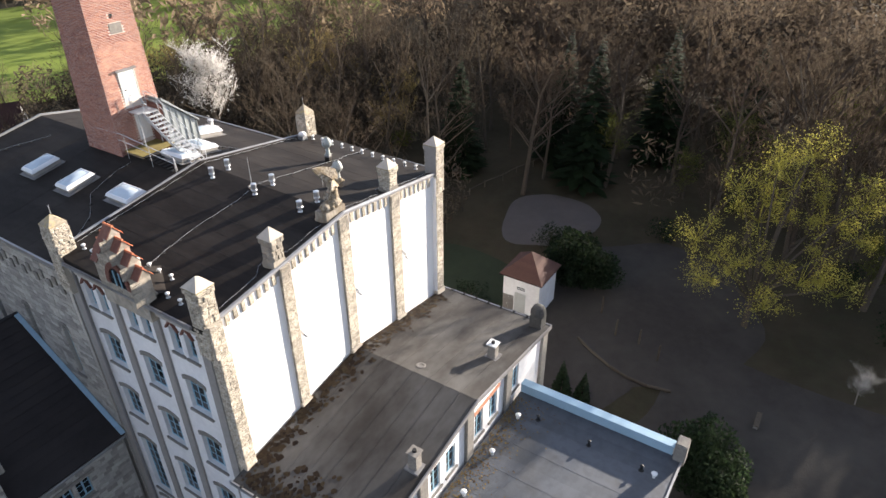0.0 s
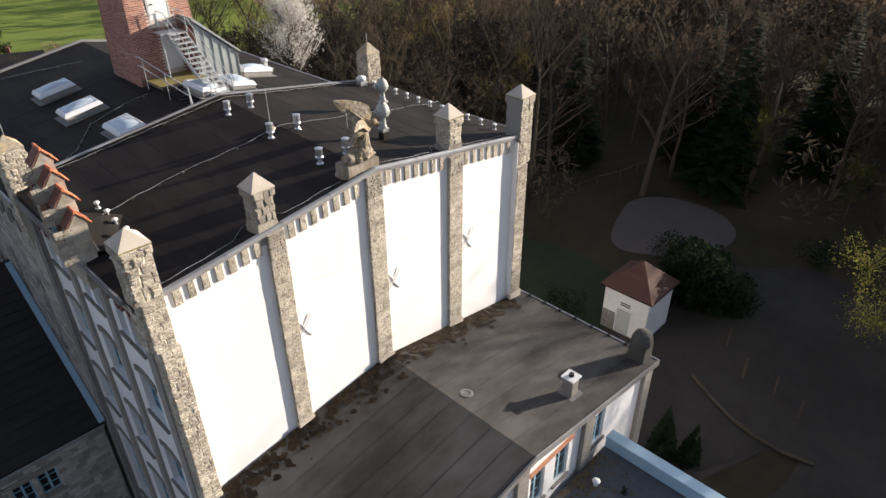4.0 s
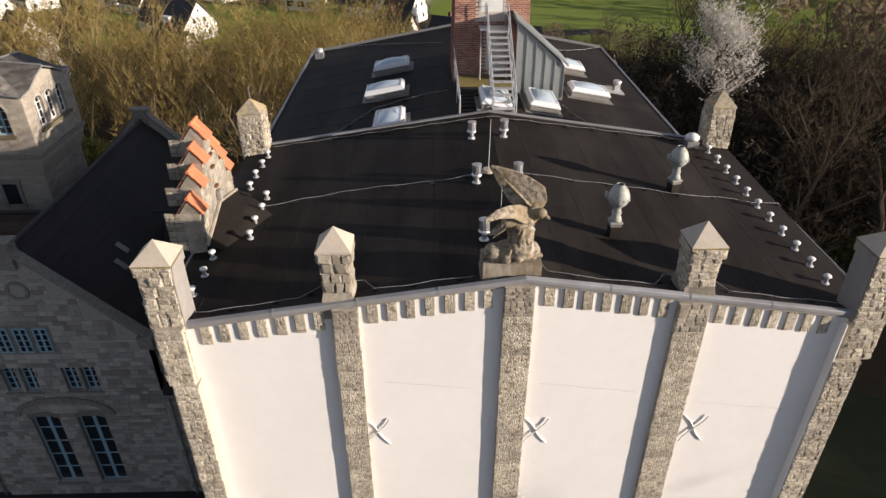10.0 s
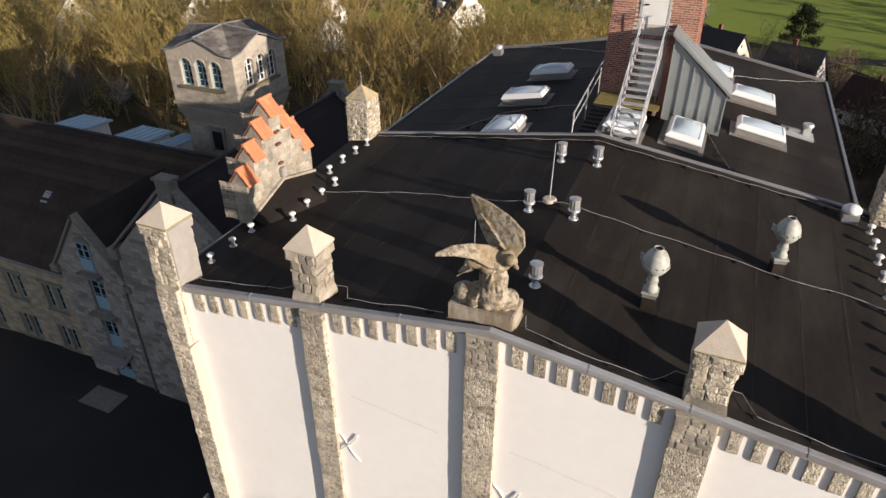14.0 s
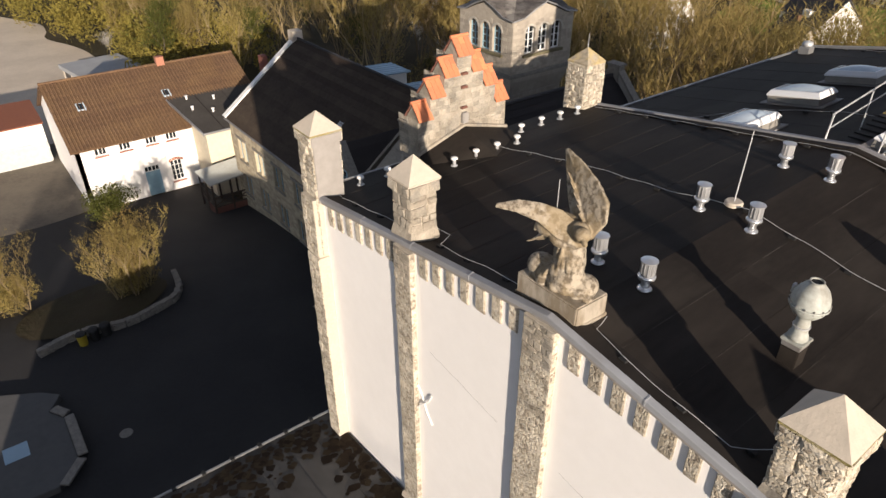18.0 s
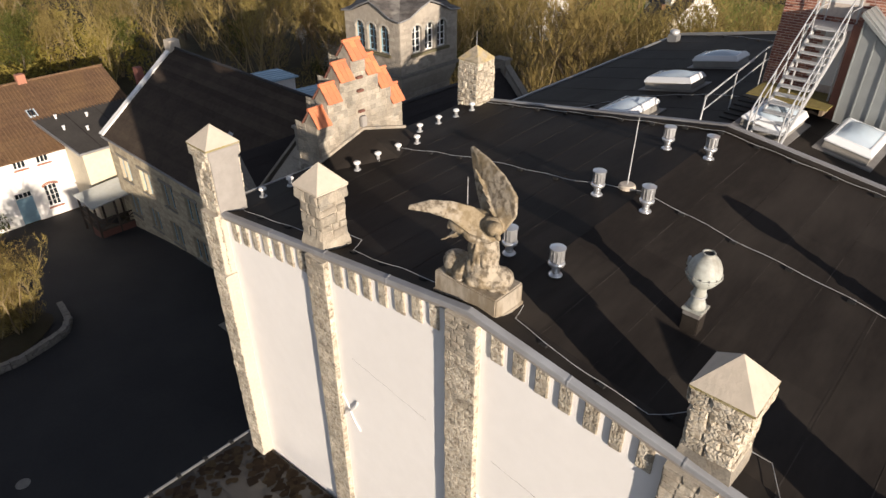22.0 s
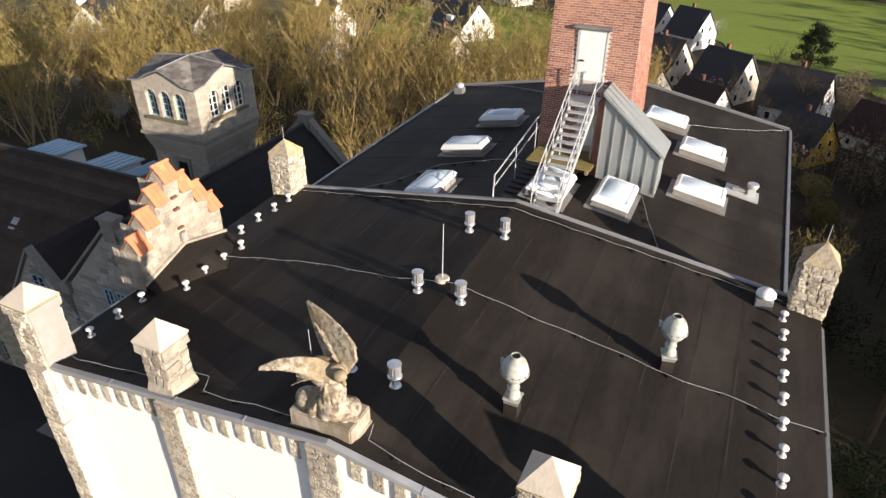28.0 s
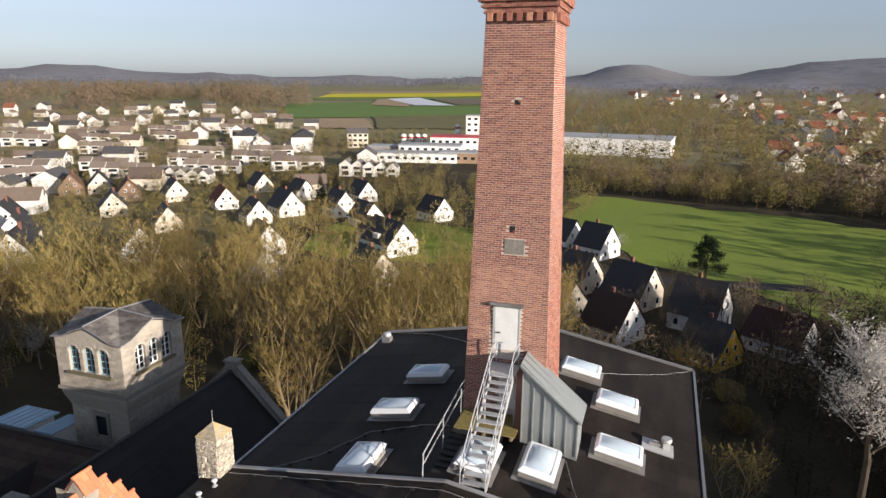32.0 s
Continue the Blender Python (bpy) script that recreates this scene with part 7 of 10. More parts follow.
part("port_hole", Shape().rod((x - 0.12, y - 0.27, z + 1.58), (x - 0.13, y - 0.32, z + 1.6), 0.045, n=10), BLACK, globe)
part("clamp", Shape().box(x - 0.5, y + 0.1, z + 1.36, x - 0.44, y + 0.2, z + 1.56), GALV, globe, bevel=0.01)
second = put(cowl, 5.65, 6.03, roof_z(5.65, 6.03) - 0.02, 12)
cowl.scale = second.scale = (0.71, 0.71, 0.86)

# rows of small aerator stubs along both eaves
stub = thing("aerator_stub", (0, 0, 0), "small pale roof aerator with a flat mushroom cap", "vent", "aerators along the eaves")
part("flange", Shape().turned((0, 0, 0), [(0.13, 0), (0.12, 0.015), (0.07, 0.04)], 14), GALV, stub, smooth=True)
part("pipe", Shape().turned((0, 0, 0.042), [(0.065, 0), (0.06, 0.12), (0.09, 0.17)], 14), GALV, stub, smooth=True)
part("cap", Shape().turned((0, 0, 0.214), [(0.12, 0), (0.125, 0.04), (0.09, 0.07), (0.02, 0.08)], 14), WHITE, stub, smooth=True)
rows = [(8.42 - 0.018 * i, 1.42 + 0.83 * i) for i in range(11)]
rows += [(-8.62, 1.36), (-8.56, 2.23), (-8.56, 3.09), (-7.66, 3.94), (-7.68, 4.77), (-7.63, 5.55), (-7.65, 6.38), (-8.4, 7.26), (-8.41, 8.17), (-8.34, 8.97), (-8.3, 9.76)]
for i, (x, y) in enumerate(rows):
    z = roof_z(x, y) + 0.018
    if i == 0:
        stub.location = (x, y, z)
        stub.scale = (0.86, 0.86, 0.95)
    else:
        put(stub, x, y, z).scale = (0.86, 0.86, 0.95)

# aerial mast on a round foot, domed vent by the rear coping
mast = thing("aerial_mast", (-0.4, 6.15, roof_z(-0.4, 6.15)), "thin lightning mast on a round concrete foot", "mast")
z = roof_z(-0.4, 6.15) + 0.02
part("foot", Shape().turned((-0.4, 6.15, z), [(0.2, 0), (0.2, 0.07), (0.17, 0.1)], 20), CAP, mast)
part("pole", Shape().rod((-0.4, 6.15, z + 0.1), (-0.38, 6.16, z + 1.75), 0.018, 0.01, 6), GALV, mast)
dome = thing("domed_vent", (7.71, 10.13, roof_z(7.71, 10.13)), "white domed vent on a metal box by the coping", "vent")
z = roof_z(7.71, 10.13)
part("base_box", Shape().box(7.48, 9.9, z, 7.94, 10.36, z + 0.28), ZINC, dome, bevel=0.02)
part("dome_cap", Shape().turned((7.71, 10.13, z + 0.284), [(0.2, 0), (0.27, 0.06), (0.26, 0.14), (0.18, 0.22), (0.03, 0.26)], 20), WHITE, dome, smooth=True)


def cable(pts, surface, label, r=0.0065, every=0.62, name="lightning_cable"):
    """A round conductor on small black holders."""
    ob = thing(name, (*pts[0], surface(*pts[0])), label, "cable")
    fine = []
    for (x0, y0), (x1, y1) in zip(pts, pts[1:]):
        n = max(2, int(math.hypot(x1 - x0, y1 - y0) / 0.25))
        fine += [(x0 + (x1 - x0) * i / n, y0 + (y1 - y0) * i / n) for i in range(n)]
    fine.append(pts[-1])
    path = [(x, y, surface(x, y) + 0.09 + 0.015 * math.sin(5 * i)) for i, (x, y) in enumerate(fine)]
    n, v, f = 5, [], []
    for i, p in enumerate(path):
        d = (Vector(path[min(i + 1, len(path) - 1)]) - Vector(path[max(i - 1, 0)])).to_track_quat("Z", "Y")
        v += [Vector(p) + d @ Vector((r * math.cos(k * math.tau / n), r * math.sin(k * math.tau / n), 0)) for k in range(n)]
    for i in range(len(path) - 1):
        f += [(i * n + k, i * n + (k + 1) % n, (i + 1) * n + (k + 1) % n, (i + 1) * n + k) for k in range(n)]
    part("wire", Shape().add(v, f), GALV, ob)
    run = 0.0
    for (x0, y0), (x1, y1) in zip(fine, fine[1:]):
        run += math.hypot(x1 - x0, y1 - y0)
        if run > every:
            run = 0.0
            z = surface(x1, y1)
            part("holder", Shape().box(x1 - 0.07, y1 - 0.05, z + 0.01, x1 + 0.07, y1 + 0.05, z + 0.07), BLACK, ob)
    return ob


cable([(-8.76, 5.41), (-8.03, 5.4), (-7.76, 5.7), (-6.29, 5.89), (-4.48, 6.03), (-2.84, 5.93), (-1.88, 5.86), (-0.26, 6.0), (1.35, 5.96), (2.32, 5.87), (3.81, 5.86), (5.04, 5.8), (6.07, 5.7), (7.03, 5.85), (8.23, 5.75), (9.2, 5.85)],
      roof_z, "silvery lightning conductor across the roof on holders", every=0.95)
front_lip = lambda x, y: par_z(x) - 0.25 * (y - 0.05) - 0.03 if y < 0.62 else roof_z(x, y)
cable([(-8.3, 0.5), (-7.92, 0.4), (-6.74, 0.46), (-5.65, 0.5), (-5.1, 0.95), (-4.0, 0.95), (-3.7, 0.45), (-3.0, 0.4), (-2.2, 0.46), (-1.25, 0.42)], front_lip, "silvery lightning conductor behind the front coping", every=0.9)
cable([(0.5, 0.9), (0.62, 0.5), (1.33, 0.36), (2.2, 0.32), (3.3, 0.36), (3.7, 0.9), (5.0, 0.95), (5.3, 0.45), (6.6, 0.36), (8.3, 0.4)], front_lip, "silvery lightning conductor behind the front coping", every=0.9)
cable([(-8.2, 10.48), (-5, 10.48), (-2, 10.48), (0, 10.48), (3, 10.48), (6, 10.48), (8.2, 10.48)], lambda x, y: roof_z(x, y) + 0.02, "silvery lightning conductor along the rear coping", every=0.9)
rearcab = lambda x, y: rear_z(x) + 0.02
cable([(-8.2, 11.6), (-6.0, 13.0), (-4.6, 15.0), (-2.6, 15.6), (-1.4, 15.6)], rearcab, "silvery lightning conductor on the rear roof", every=0.7)
cable([(3.4, 15.2), (3.9, 13.6), (4.3, 12.6), (4.8, 11.3)], rearcab, "silvery lightning conductor on the rear roof", every=0.5)
cable([(2.6, 24.4), (3.6, 23.6), (5.4, 24.8), (6.9, 26.0), (8.2, 27.4)], rearcab, "silvery lightning conductor with white holders", every=0.5)
cable([(-8.9, 27.5), (-6, 26.9), (-3.6, 25.4), (-1.5, 24.0)], rearcab, "silvery lightning conductor on the rear roof", every=0.6)


def skylight(w, d):
    """A white acrylic roof light on an upstand."""
    s = thing("roof_light", (0, 0, 0), "white domed acrylic roof light on a grey upstand", "skylight", "roof lights on the rear wing")
    part("flashing", Shape().box(-w / 2 - 0.22, -d / 2 - 0.22, -0.02, w / 2 + 0.22, d / 2 + 0.22, 0.03), ZINC_DARK, s, bevel=0.01)
    part("upstand", Shape().box(-w / 2 - 0.03, -d / 2 - 0.03, 0.031, w / 2 + 0.03, d / 2 + 0.03, 0.26), CURB, s, bevel=0.012)

    def ring(k, z):
        return [(x * (w / 2 - k), y * (d / 2 - k), z) for x, y in ((-1, -1), (1, -1), (1, 1), (-1, 1))]

    f = Shape().add(ring(-0.06, 0.262) + ring(-0.06, 0.31) + ring(0.04, 0.46) + ring(0.11, 0.47) + ring(0.11, 0.42),
                    [(a + i, a + (i + 1) % 4, a + 4 + (i + 1) % 4, a + 4 + i) for a in (0, 4, 8, 12) for i in range(4)] + [(3, 2, 1, 0)])
    part("frame", f, FRAME_WHITE, s, "white tapering frame", bevel=0.008)
    v, n = [], 8
    for j in range(n + 1):
        for i in range(n + 1):
            a, b = -1 + 2 * i / n, -1 + 2 * j / n
            v.append((a * (w / 2 - 0.112), b * (d / 2 - 0.112), 0.45 + 0.15 * (1 - a * a) * (1 - b * b) ** 0.5))
    q = [(j * (n + 1) + i, j * (n + 1) + i + 1, (j + 1) * (n + 1) + i + 1, (j + 1) * (n + 1) + i) for j in range(n) for i in range(n)]
    part("dome", Shape().add(v, q), ACRYL, s, "milky acrylic dome", smooth=True)
    return s


CURB = mat("galvanised_curb", (0.3, 0.285, 0.26), 0.6, 0.2, scale=5, amount=0.4, coarse=1.0)
FRAME_WHITE = mat("white_gloss_frame", (0.72, 0.74, 0.76), 0.3, scale=4, amount=0.08, coarse=1, stain=(0.78, 0.79, 0.8), spec=0.6)
wide, long = skylight(1.75, 1.15), skylight(1.2, 1.9)
slope = math.degrees(math.atan(0.183))
for k, (proto, x, y) in enumerate(((wide, -4.1, 20.75), (wide, -4.25, 16.9), (long, -3.85, 12.6), (long, 2.55, 14.2), (wide, 5.2, 16.9), (wide, 4.85, 20.9), (wide, 2.95, 23.3), (long, 0.45, 13.3))):
    m = pose(x, y, rear_z(x) + 0.02, 0, math.copysign(slope, x), 0)
    if k in (0, 2):
        proto.matrix_basis = m
    else:
        copy_thing(proto, m)

unit = thing("roof_fan_unit", (6.7, 18.6, rear_z(6.7)), "small grey fan unit on a metal plate", "fan unit")
z = rear_z(6.7)
part("plate", Shape().slab((6.1, 18.1, rear_z(6.1) + 0.08), (7.35, 18.1, rear_z(7.35) + 0.08), (7.35, 19.0, rear_z(7.35) + 0.08), (6.1, 19.0, rear_z(6.1) + 0.08), 0.07), GALV, unit)
part("motor", Shape().box(6.9, 18.45, z, 7.2, 18.75, z + 0.32), PAINT_GREY, unit, bevel=0.03)
part("hood", Shape().turned((7.05, 18.6, z + 0.324), [(0.2, 0), (0.22, 0.08), (0.2, 0.16)], 16), GALV, unit)
part("duct", Shape().rod((6.35, 18.55, z + 0.15), (6.9, 18.6, z + 0.15), 0.11, n=12), ZINC_DARK, unit)
cap = thing("corner_vent", (-8.7, 26.2, rear_z(8.7)), "metal ventilator at the far roof corner", "vent")
z = rear_z(8.7)
part("box", Shape().box(-8.95, 25.95, z, -8.45, 26.45, z + 0.35), ZINC, cap, bevel=0.02)
part("hood", Shape().turned((-8.7, 26.2, z + 0.354), [(0.2, 0), (0.25, 0.08), (0.22, 0.2), (0.06, 0.26)], 16), GALV, cap, smooth=True)

# ---- steel stair to the tower door, lower flight, platform and zinc hood ----
stair = thing("steel_stair", (0.72, 14, 21.1), "galvanised steel stair with handrails up to the tower door", "stair")
N, Y0, Y1, Z0, Z1, XL, XR = 14, 11.75, 15.75, 20.93, 23.5, 0.26, 1.16
for i in range(N):
    t = (i + 1) / N
    y, z = Y0 + (Y1 - Y0) * i / N, Z0 + (Z1 - Z0) * t
    part("tread", Shape().box(XL + 0.03, y, z - 0.04, XR - 0.03, y + 0.27, z), GALV, stair, bevel=0.006)
for x in (XL, XR):
    part("stringer", Shape().prism([(x - 0.02, Y0 - 0.1, Z0 - 0.05), (x - 0.02, Y0 + 0.12, Z0 - 0.05), (x - 0.02, Y1 + 0.1, Z1 - 0.18), (x - 0.02, Y1 + 0.1, Z1 + 0.02), (x - 0.02, Y1 - 0.1, Z1 + 0.02)], (0.04, 0, 0)), GALV, stair)
    part("handrail", Shape().tube([(x, Y0 - 0.05, Z0 + 0.05), (x, Y0, Z0 + 1.0), (x, Y1, Z1 + 1.0), (x, 16.6, Z1 + 1.0)], 0.022, 6), GALV, stair)
    part("knee_rail", Shape().tube([(x, Y0, Z0 + 0.55), (x, Y1, Z1 + 0.55), (x, 16.6, Z1 + 0.55)], 0.015, 6), GALV, stair)
    for k in range(5):
        y = Y0 + (Y1 - Y0) * (k + 0.6) / 5
        z = Z0 + (Z1 - Z0) * (k + 0.6) / 5
        part("baluster", Shape().rod((x, y, z), (x, y, z + 1.0), 0.018, n=6), GALV, stair)
    part("landing_post", Shape().rod((x, 16.55, Z1), (x, 16.55, Z1 + 1.0), 0.02, n=6), GALV, stair)
part("landing", Shape().box(-0.02, Y1 + 0.02, Z1 - 0.05, 1.24, 16.75, Z1), GALV, stair, "steel grating landing", bevel=0.008)
for x, y in ((0.02, 15.85), (1.2, 15.85)):
    part("landing_leg", Shape().rod((x, y, rear_z(x)), (x, y, Z1 - 0.05), 0.03, n=6), GALV, stair)

low_st = thing("dark_stair", (-0.5, 13.6, 21.0), "dark timber stair flight with a steel handrail", "stair")
for i in range(8):
    y, z = 12.2 + 0.34 * i, 20.95 + 0.045 * i
    part("tread", Shape().box(-0.98, y, z + 0.02, 0.12, y + 0.26, z + 0.07), BLACK, low_st, bevel=0.006)
part("rail", Shape().tube([(-1.06, 11.6, 21.25), (-1.06, 11.7, 22.0), (-1.1, 16.4, 22.5), (-1.1, 18.9, 22.4)], 0.025, 6), GALV, low_st)
part("lower_rail", Shape().tube([(-1.06, 11.7, 21.6), (-1.1, 16.4, 22.05), (-1.1, 18.9, 21.95)], 0.02, 6), GALV, low_st)
for y in (11.7, 13.9, 16.2, 18.8):
    part("rail_post", Shape().rod((-1.08, y, rear_z(1.08)), (-1.08, y, 22.0 + 0.08 * (y - 11.7)), 0.02, n=6), GALV, low_st)
deckp = thing("timber_platform", (0.2, 15.4, 21.0), "mossy ochre timber platform at the tower foot", "platform")
for i in range(9):
    y = 14.95 + 0.19 * i
    part("board", Shape().box(-1.0, y, 21.28, 1.45, y + 0.17, 21.33), MOSSY, deckp, bevel=0.006)
for x in (-0.85, 0.2, 1.3):
    part("joist", Shape().box(x - 0.05, 14.97, 21.1, x + 0.05, 16.6, 21.278), WOOD, deckp)

hood = thing("zinc_roof_hood", (2.7, 16, 20.8), "standing-seam zinc hood with a sloping top beside the tower", "roof hood")
A, B = (1.52, 24.0), (3.8, 21.98)
body = Shape().prism([(1.55, 15.55, 20.6), (3.75, 15.55, 20.4), (3.75, 15.55, 21.95), (1.55, 15.55, 23.9)], (0, 1.4, 0))
hb = part("body", body, ZINC_SEAM, hood)
part("top_sheet", Shape().prism([(A[0] - 0.05, 15.42, A[1]), (B[0] + 0.08, 15.42, B[1]), (B[0] + 0.08, 15.42, B[1] + 0.12), (A[0] - 0.05, 15.42, A[1] + 0.12)], (0, 1.65, 0)), ZINC_SEAM, hood, bevel=0.01)
for i in range(6):
    x = 1.57 + 0.43 * i
    top = 23.9 - (x - 1.55) * 0.886
    part("seam", Shape().box(x - 0.018, 15.5, 20.6, x + 0.018, 15.548, top), ZINC_SEAM, hb)
for i in range(4):
    y = 15.5 + 0.48 * i
    part("top_seam", Shape().prism([(A[0], y, A[1] + 0.12), (B[0], y, B[1] + 0.12), (B[0], y, B[1] + 0.16), (A[0], y, A[1] + 0.16)], (0, 0.035, 0)), ZINC_SEAM, hb)
# Shadowed gap beside the tower, painted as a strip of dark brick colour.
part("side_gap", Shape().box(1.3, 15.6, 20.8, 1.548, 16.7, 23.7), BRICK_OLD, hood)

# ---- trees ----
TWIG_OLIVE = mat("budding_twigs", (0.315, 0.24, 0.09), 0.95, dark=(0.18, 0.138, 0.055), scale=1.5, amount=0.5, coarse=0.3, island=0.2, vary=0.28, spec=0.1, thin=0.45)
TWIG_BROWN = mat("bare_brown_twigs", (0.094, 0.072, 0.051), 0.95, dark=(0.056, 0.043, 0.033), scale=1.5, amount=0.5, coarse=0.3, island=0.3, vary=0.3, spec=0.1, thin=0.45)
LEAF_YELLOW = mat("young_yellow_leaves", (0.4, 0.35, 0.07), 0.8, dark=(0.17, 0.17, 0.045), scale=0.35, amount=0.8, coarse=0.15, stain=(0.22, 0.21, 0.06), stain_amount=0.6, island=0.35, spec=0.2, thin=0.45)
LEAF_GREEN = mat("spring_green_leaves", (0.115, 0.12, 0.03), 0.85, dark=(0.075, 0.095, 0.025), scale=2, amount=0.5, coarse=0.4, island=0.35, vary=0.2, spec=0.2, thin=0.45)
LEAF_DARK = mat("dark_evergreen", (0.024, 0.038, 0.016), 0.85, dark=(0.015, 0.024, 0.011), scale=2, amount=0.5, coarse=0.5, island=0.4, vary=0.2, spec=0.2, thin=0.45)
BLOSSOM = mat("white_blossom", (0.56, 0.54, 0.51), 0.8, dark=(0.28, 0.25, 0.22), scale=3, amount=0.4, coarse=0.6, island=0.25, spec=0.2, thin=0.45)


def branchy(seed, height, spread, limbs, levels, upright, leaf_n, leaf_size, trunk_r=0.22, twig=0.02, bare=0.25, droop=0.0, stems=1, lean=0.0, twigs=4):
    """Meshes of a tree of that height: the trunk with its limbs, and the crown of twigs and small leaves."""
    r = random.Random(seed)
    trunk, crown = Shape(), Shape()
    tips = []

    def grow(p, way, length, rad, level):
        n = 3 if level == 0 else 2
        q = p
        for i in range(n):
            w = (way + Vector((r.uniform(-1, 1), r.uniform(-1, 1), r.uniform(-0.5, 0.8))) * (0.1 if level == 0 else 0.22)).normalized()
            e = q + w * (length / n)
            r0, r1 = rad * (1 - 0.55 * i / n), rad * (1 - 0.55 * (i + 1) / n)
            if level < 2:
                trunk.rod(q, e, r0, r1, 6 if level == 0 else 4, False)
            else:
                crown.rod(q, e, r0, r1 * 0.8, 3, False)
            if level >= levels - 1:
                tips.append((e, w))
            if level < levels:
                for _ in range(limbs[level] // n + (r.random() < (limbs[level] % n) / n)):
                    if level == 0 and i == 0 and r.random() > bare:
                        continue
                    a = r.uniform(0, math.tau)
                    out = Vector((math.cos(a), math.sin(a), 0))
                    w2 = (out * spread + Vector((0, 0, upright - droop * level)) + w * 0.45).normalized()
                    grow(q.lerp(e, r.uniform(0.2, 1)), w2, length * r.uniform(0.42, 0.68) * (0.95 if level == 0 else 1.0), r1 * r.uniform(0.45, 0.65), level + 1)
            q, way = e, w
        if level == 0:
            for _ in range(3):
                a = r.uniform(0, math.tau)
                grow(q, (Vector((math.cos(a), math.sin(a), 0)) * spread * 0.6 + Vector((0, 0, 1))).normalized(), length * 0.5, rad * 0.4, 1)

    turn = r.uniform(0, math.tau)
    for k in range(stems):
        a = turn + math.tau * k / stems
        out = Vector((math.cos(a), math.sin(a), 0)) * lean * r.uniform(0.6, 1.3)
        grow(out * 0.4 + Vector((0, 0, -0.3)), (out + Vector((r.uniform(-0.05, 0.05), r.uniform(-0.05, 0.05), 1))).normalized(), height * 0.62 * r.uniform(0.8, 1.05), trunk_r, 0)
    for p, d in tips:
        for _ in range(twigs):
            w = (d * 0.9 + Vector((r.gauss(0, 0.5), r.gauss(0, 0.5), r.gauss(0.35, 0.4)))).normalized() * r.uniform(0.4, 1.1)
            s = w.orthogonal().normalized() * twig
            crown.add([p - s, p + s, p + w], [(0, 1, 2)])
    for _ in range(leaf_n):
        p = r.choice(tips)[0] + Vector((r.gauss(0, 0.35), r.gauss(0, 0.35), r.gauss(0, 0.35)))
        a, b = Vector((r.gauss(0, 1), r.gauss(0, 1), r.gauss(0, 1))).normalized(), Vector((r.gauss(0, 1), r.gauss(0, 1), r.gauss(0, 1))).normalized()
        k = leaf_size * r.uniform(0.5, 1.3)
        crown.add([p - a * k, p + b * k * 0.6, p + a * k, p - b * k * 0.6], [(0, 1, 2, 3)])
    return trunk, crown


def tree_kind(name, label, category, group, crown_mat, bark, **kw):
    t, c = branchy(**kw)
    ob = thing(name, (0, 0, 0), label, category, group)
    part("trunk", raw(t, "trunk", bark), bark, ob)
    part("crown", raw(c, "crown", crown_mat), crown_mat, ob)
    return ob


class Kind:
    """Several forms of one kind of tree; the first use of each is the original."""

    def __init__(self, forms):
        self.forms, self.used = forms, [False] * len(forms)

    def plant(self, x, y, size=1.0, i=None):
        i = rng.randrange(len(self.forms)) if i is None else i
        m = pose(x, y, gz(x, y), rng.uniform(-3, 3), rng.uniform(-3, 3), rng.uniform(0, 360))
        if not self.used[i]:
            self.used[i] = True
            ob = self.forms[i]
            ob.matrix_basis = m
        else:
            ob = copy_thing(self.forms[i], m)
        k = size * rng.uniform(0.9, 1.12)
        ob.scale = (k * rng.uniform(0.9, 1.15), k * rng.uniform(0.9, 1.15), k)
        return ob


BARK_WHITE = mat("silvery_bark", (0.25, 0.21, 0.18), 0.95, dark=(0.14, 0.12, 0.1), scale=7, amount=0.6, coarse=1, spec=0.15)
BARK_PALE = mat("ochre_bark", (0.31, 0.24, 0.14), 0.95, dark=(0.17, 0.128, 0.075), scale=7, amount=0.6, coarse=1, vary=0.25, spec=0.15)
olive = Kind([tree_kind("budding_tree", "tall bare tree with ochre budding twigs", "tree", "trees behind the mill", TWIG_OLIVE, BARK_PALE, seed=100 + i, height=15, spread=0.85, limbs=(6, 4, 2), levels=3, upright=0.95, leaf_n=1100, leaf_size=0.085, trunk_r=0.115, twig=0.021, bare=0.4, stems=3 + i % 2, lean=0.34, twigs=4) for i in range(6)])
brown = Kind([tree_kind("woodland_tree", "tall leafless brown woodland tree", "tree", "woodland trees by the park", TWIG_BROWN, BARK, seed=200 + i, height=19, spread=0.9, limbs=(8, 5, 3), levels=3, upright=0.75, leaf_n=250, leaf_size=0.07, trunk_r=0.27, twig=0.018, bare=0.12) for i in range(5)])
green = Kind([tree_kind("leafing_tree", "broad tree in fresh green leaf", "tree", "leafing trees", LEAF_GREEN, BARK, seed=300 + i, height=13, spread=1.0, limbs=(9, 6, 4), levels=3, upright=0.7, leaf_n=1600, leaf_size=0.15, trunk_r=0.22, bare=0.5) for i in range(3)])
cherry = Kind([tree_kind("blossom_tree", "white flowering cherry tree by the woods", "tree", "blossom trees", BLOSSOM, BARK_WHITE, seed=520 + i, height=13, spread=1.0, limbs=(9, 5, 4), levels=3, upright=0.75, leaf_n=1050, leaf_size=0.1, trunk_r=0.14, twig=0.01, bare=0.0, twigs=2) for i in range(2)])


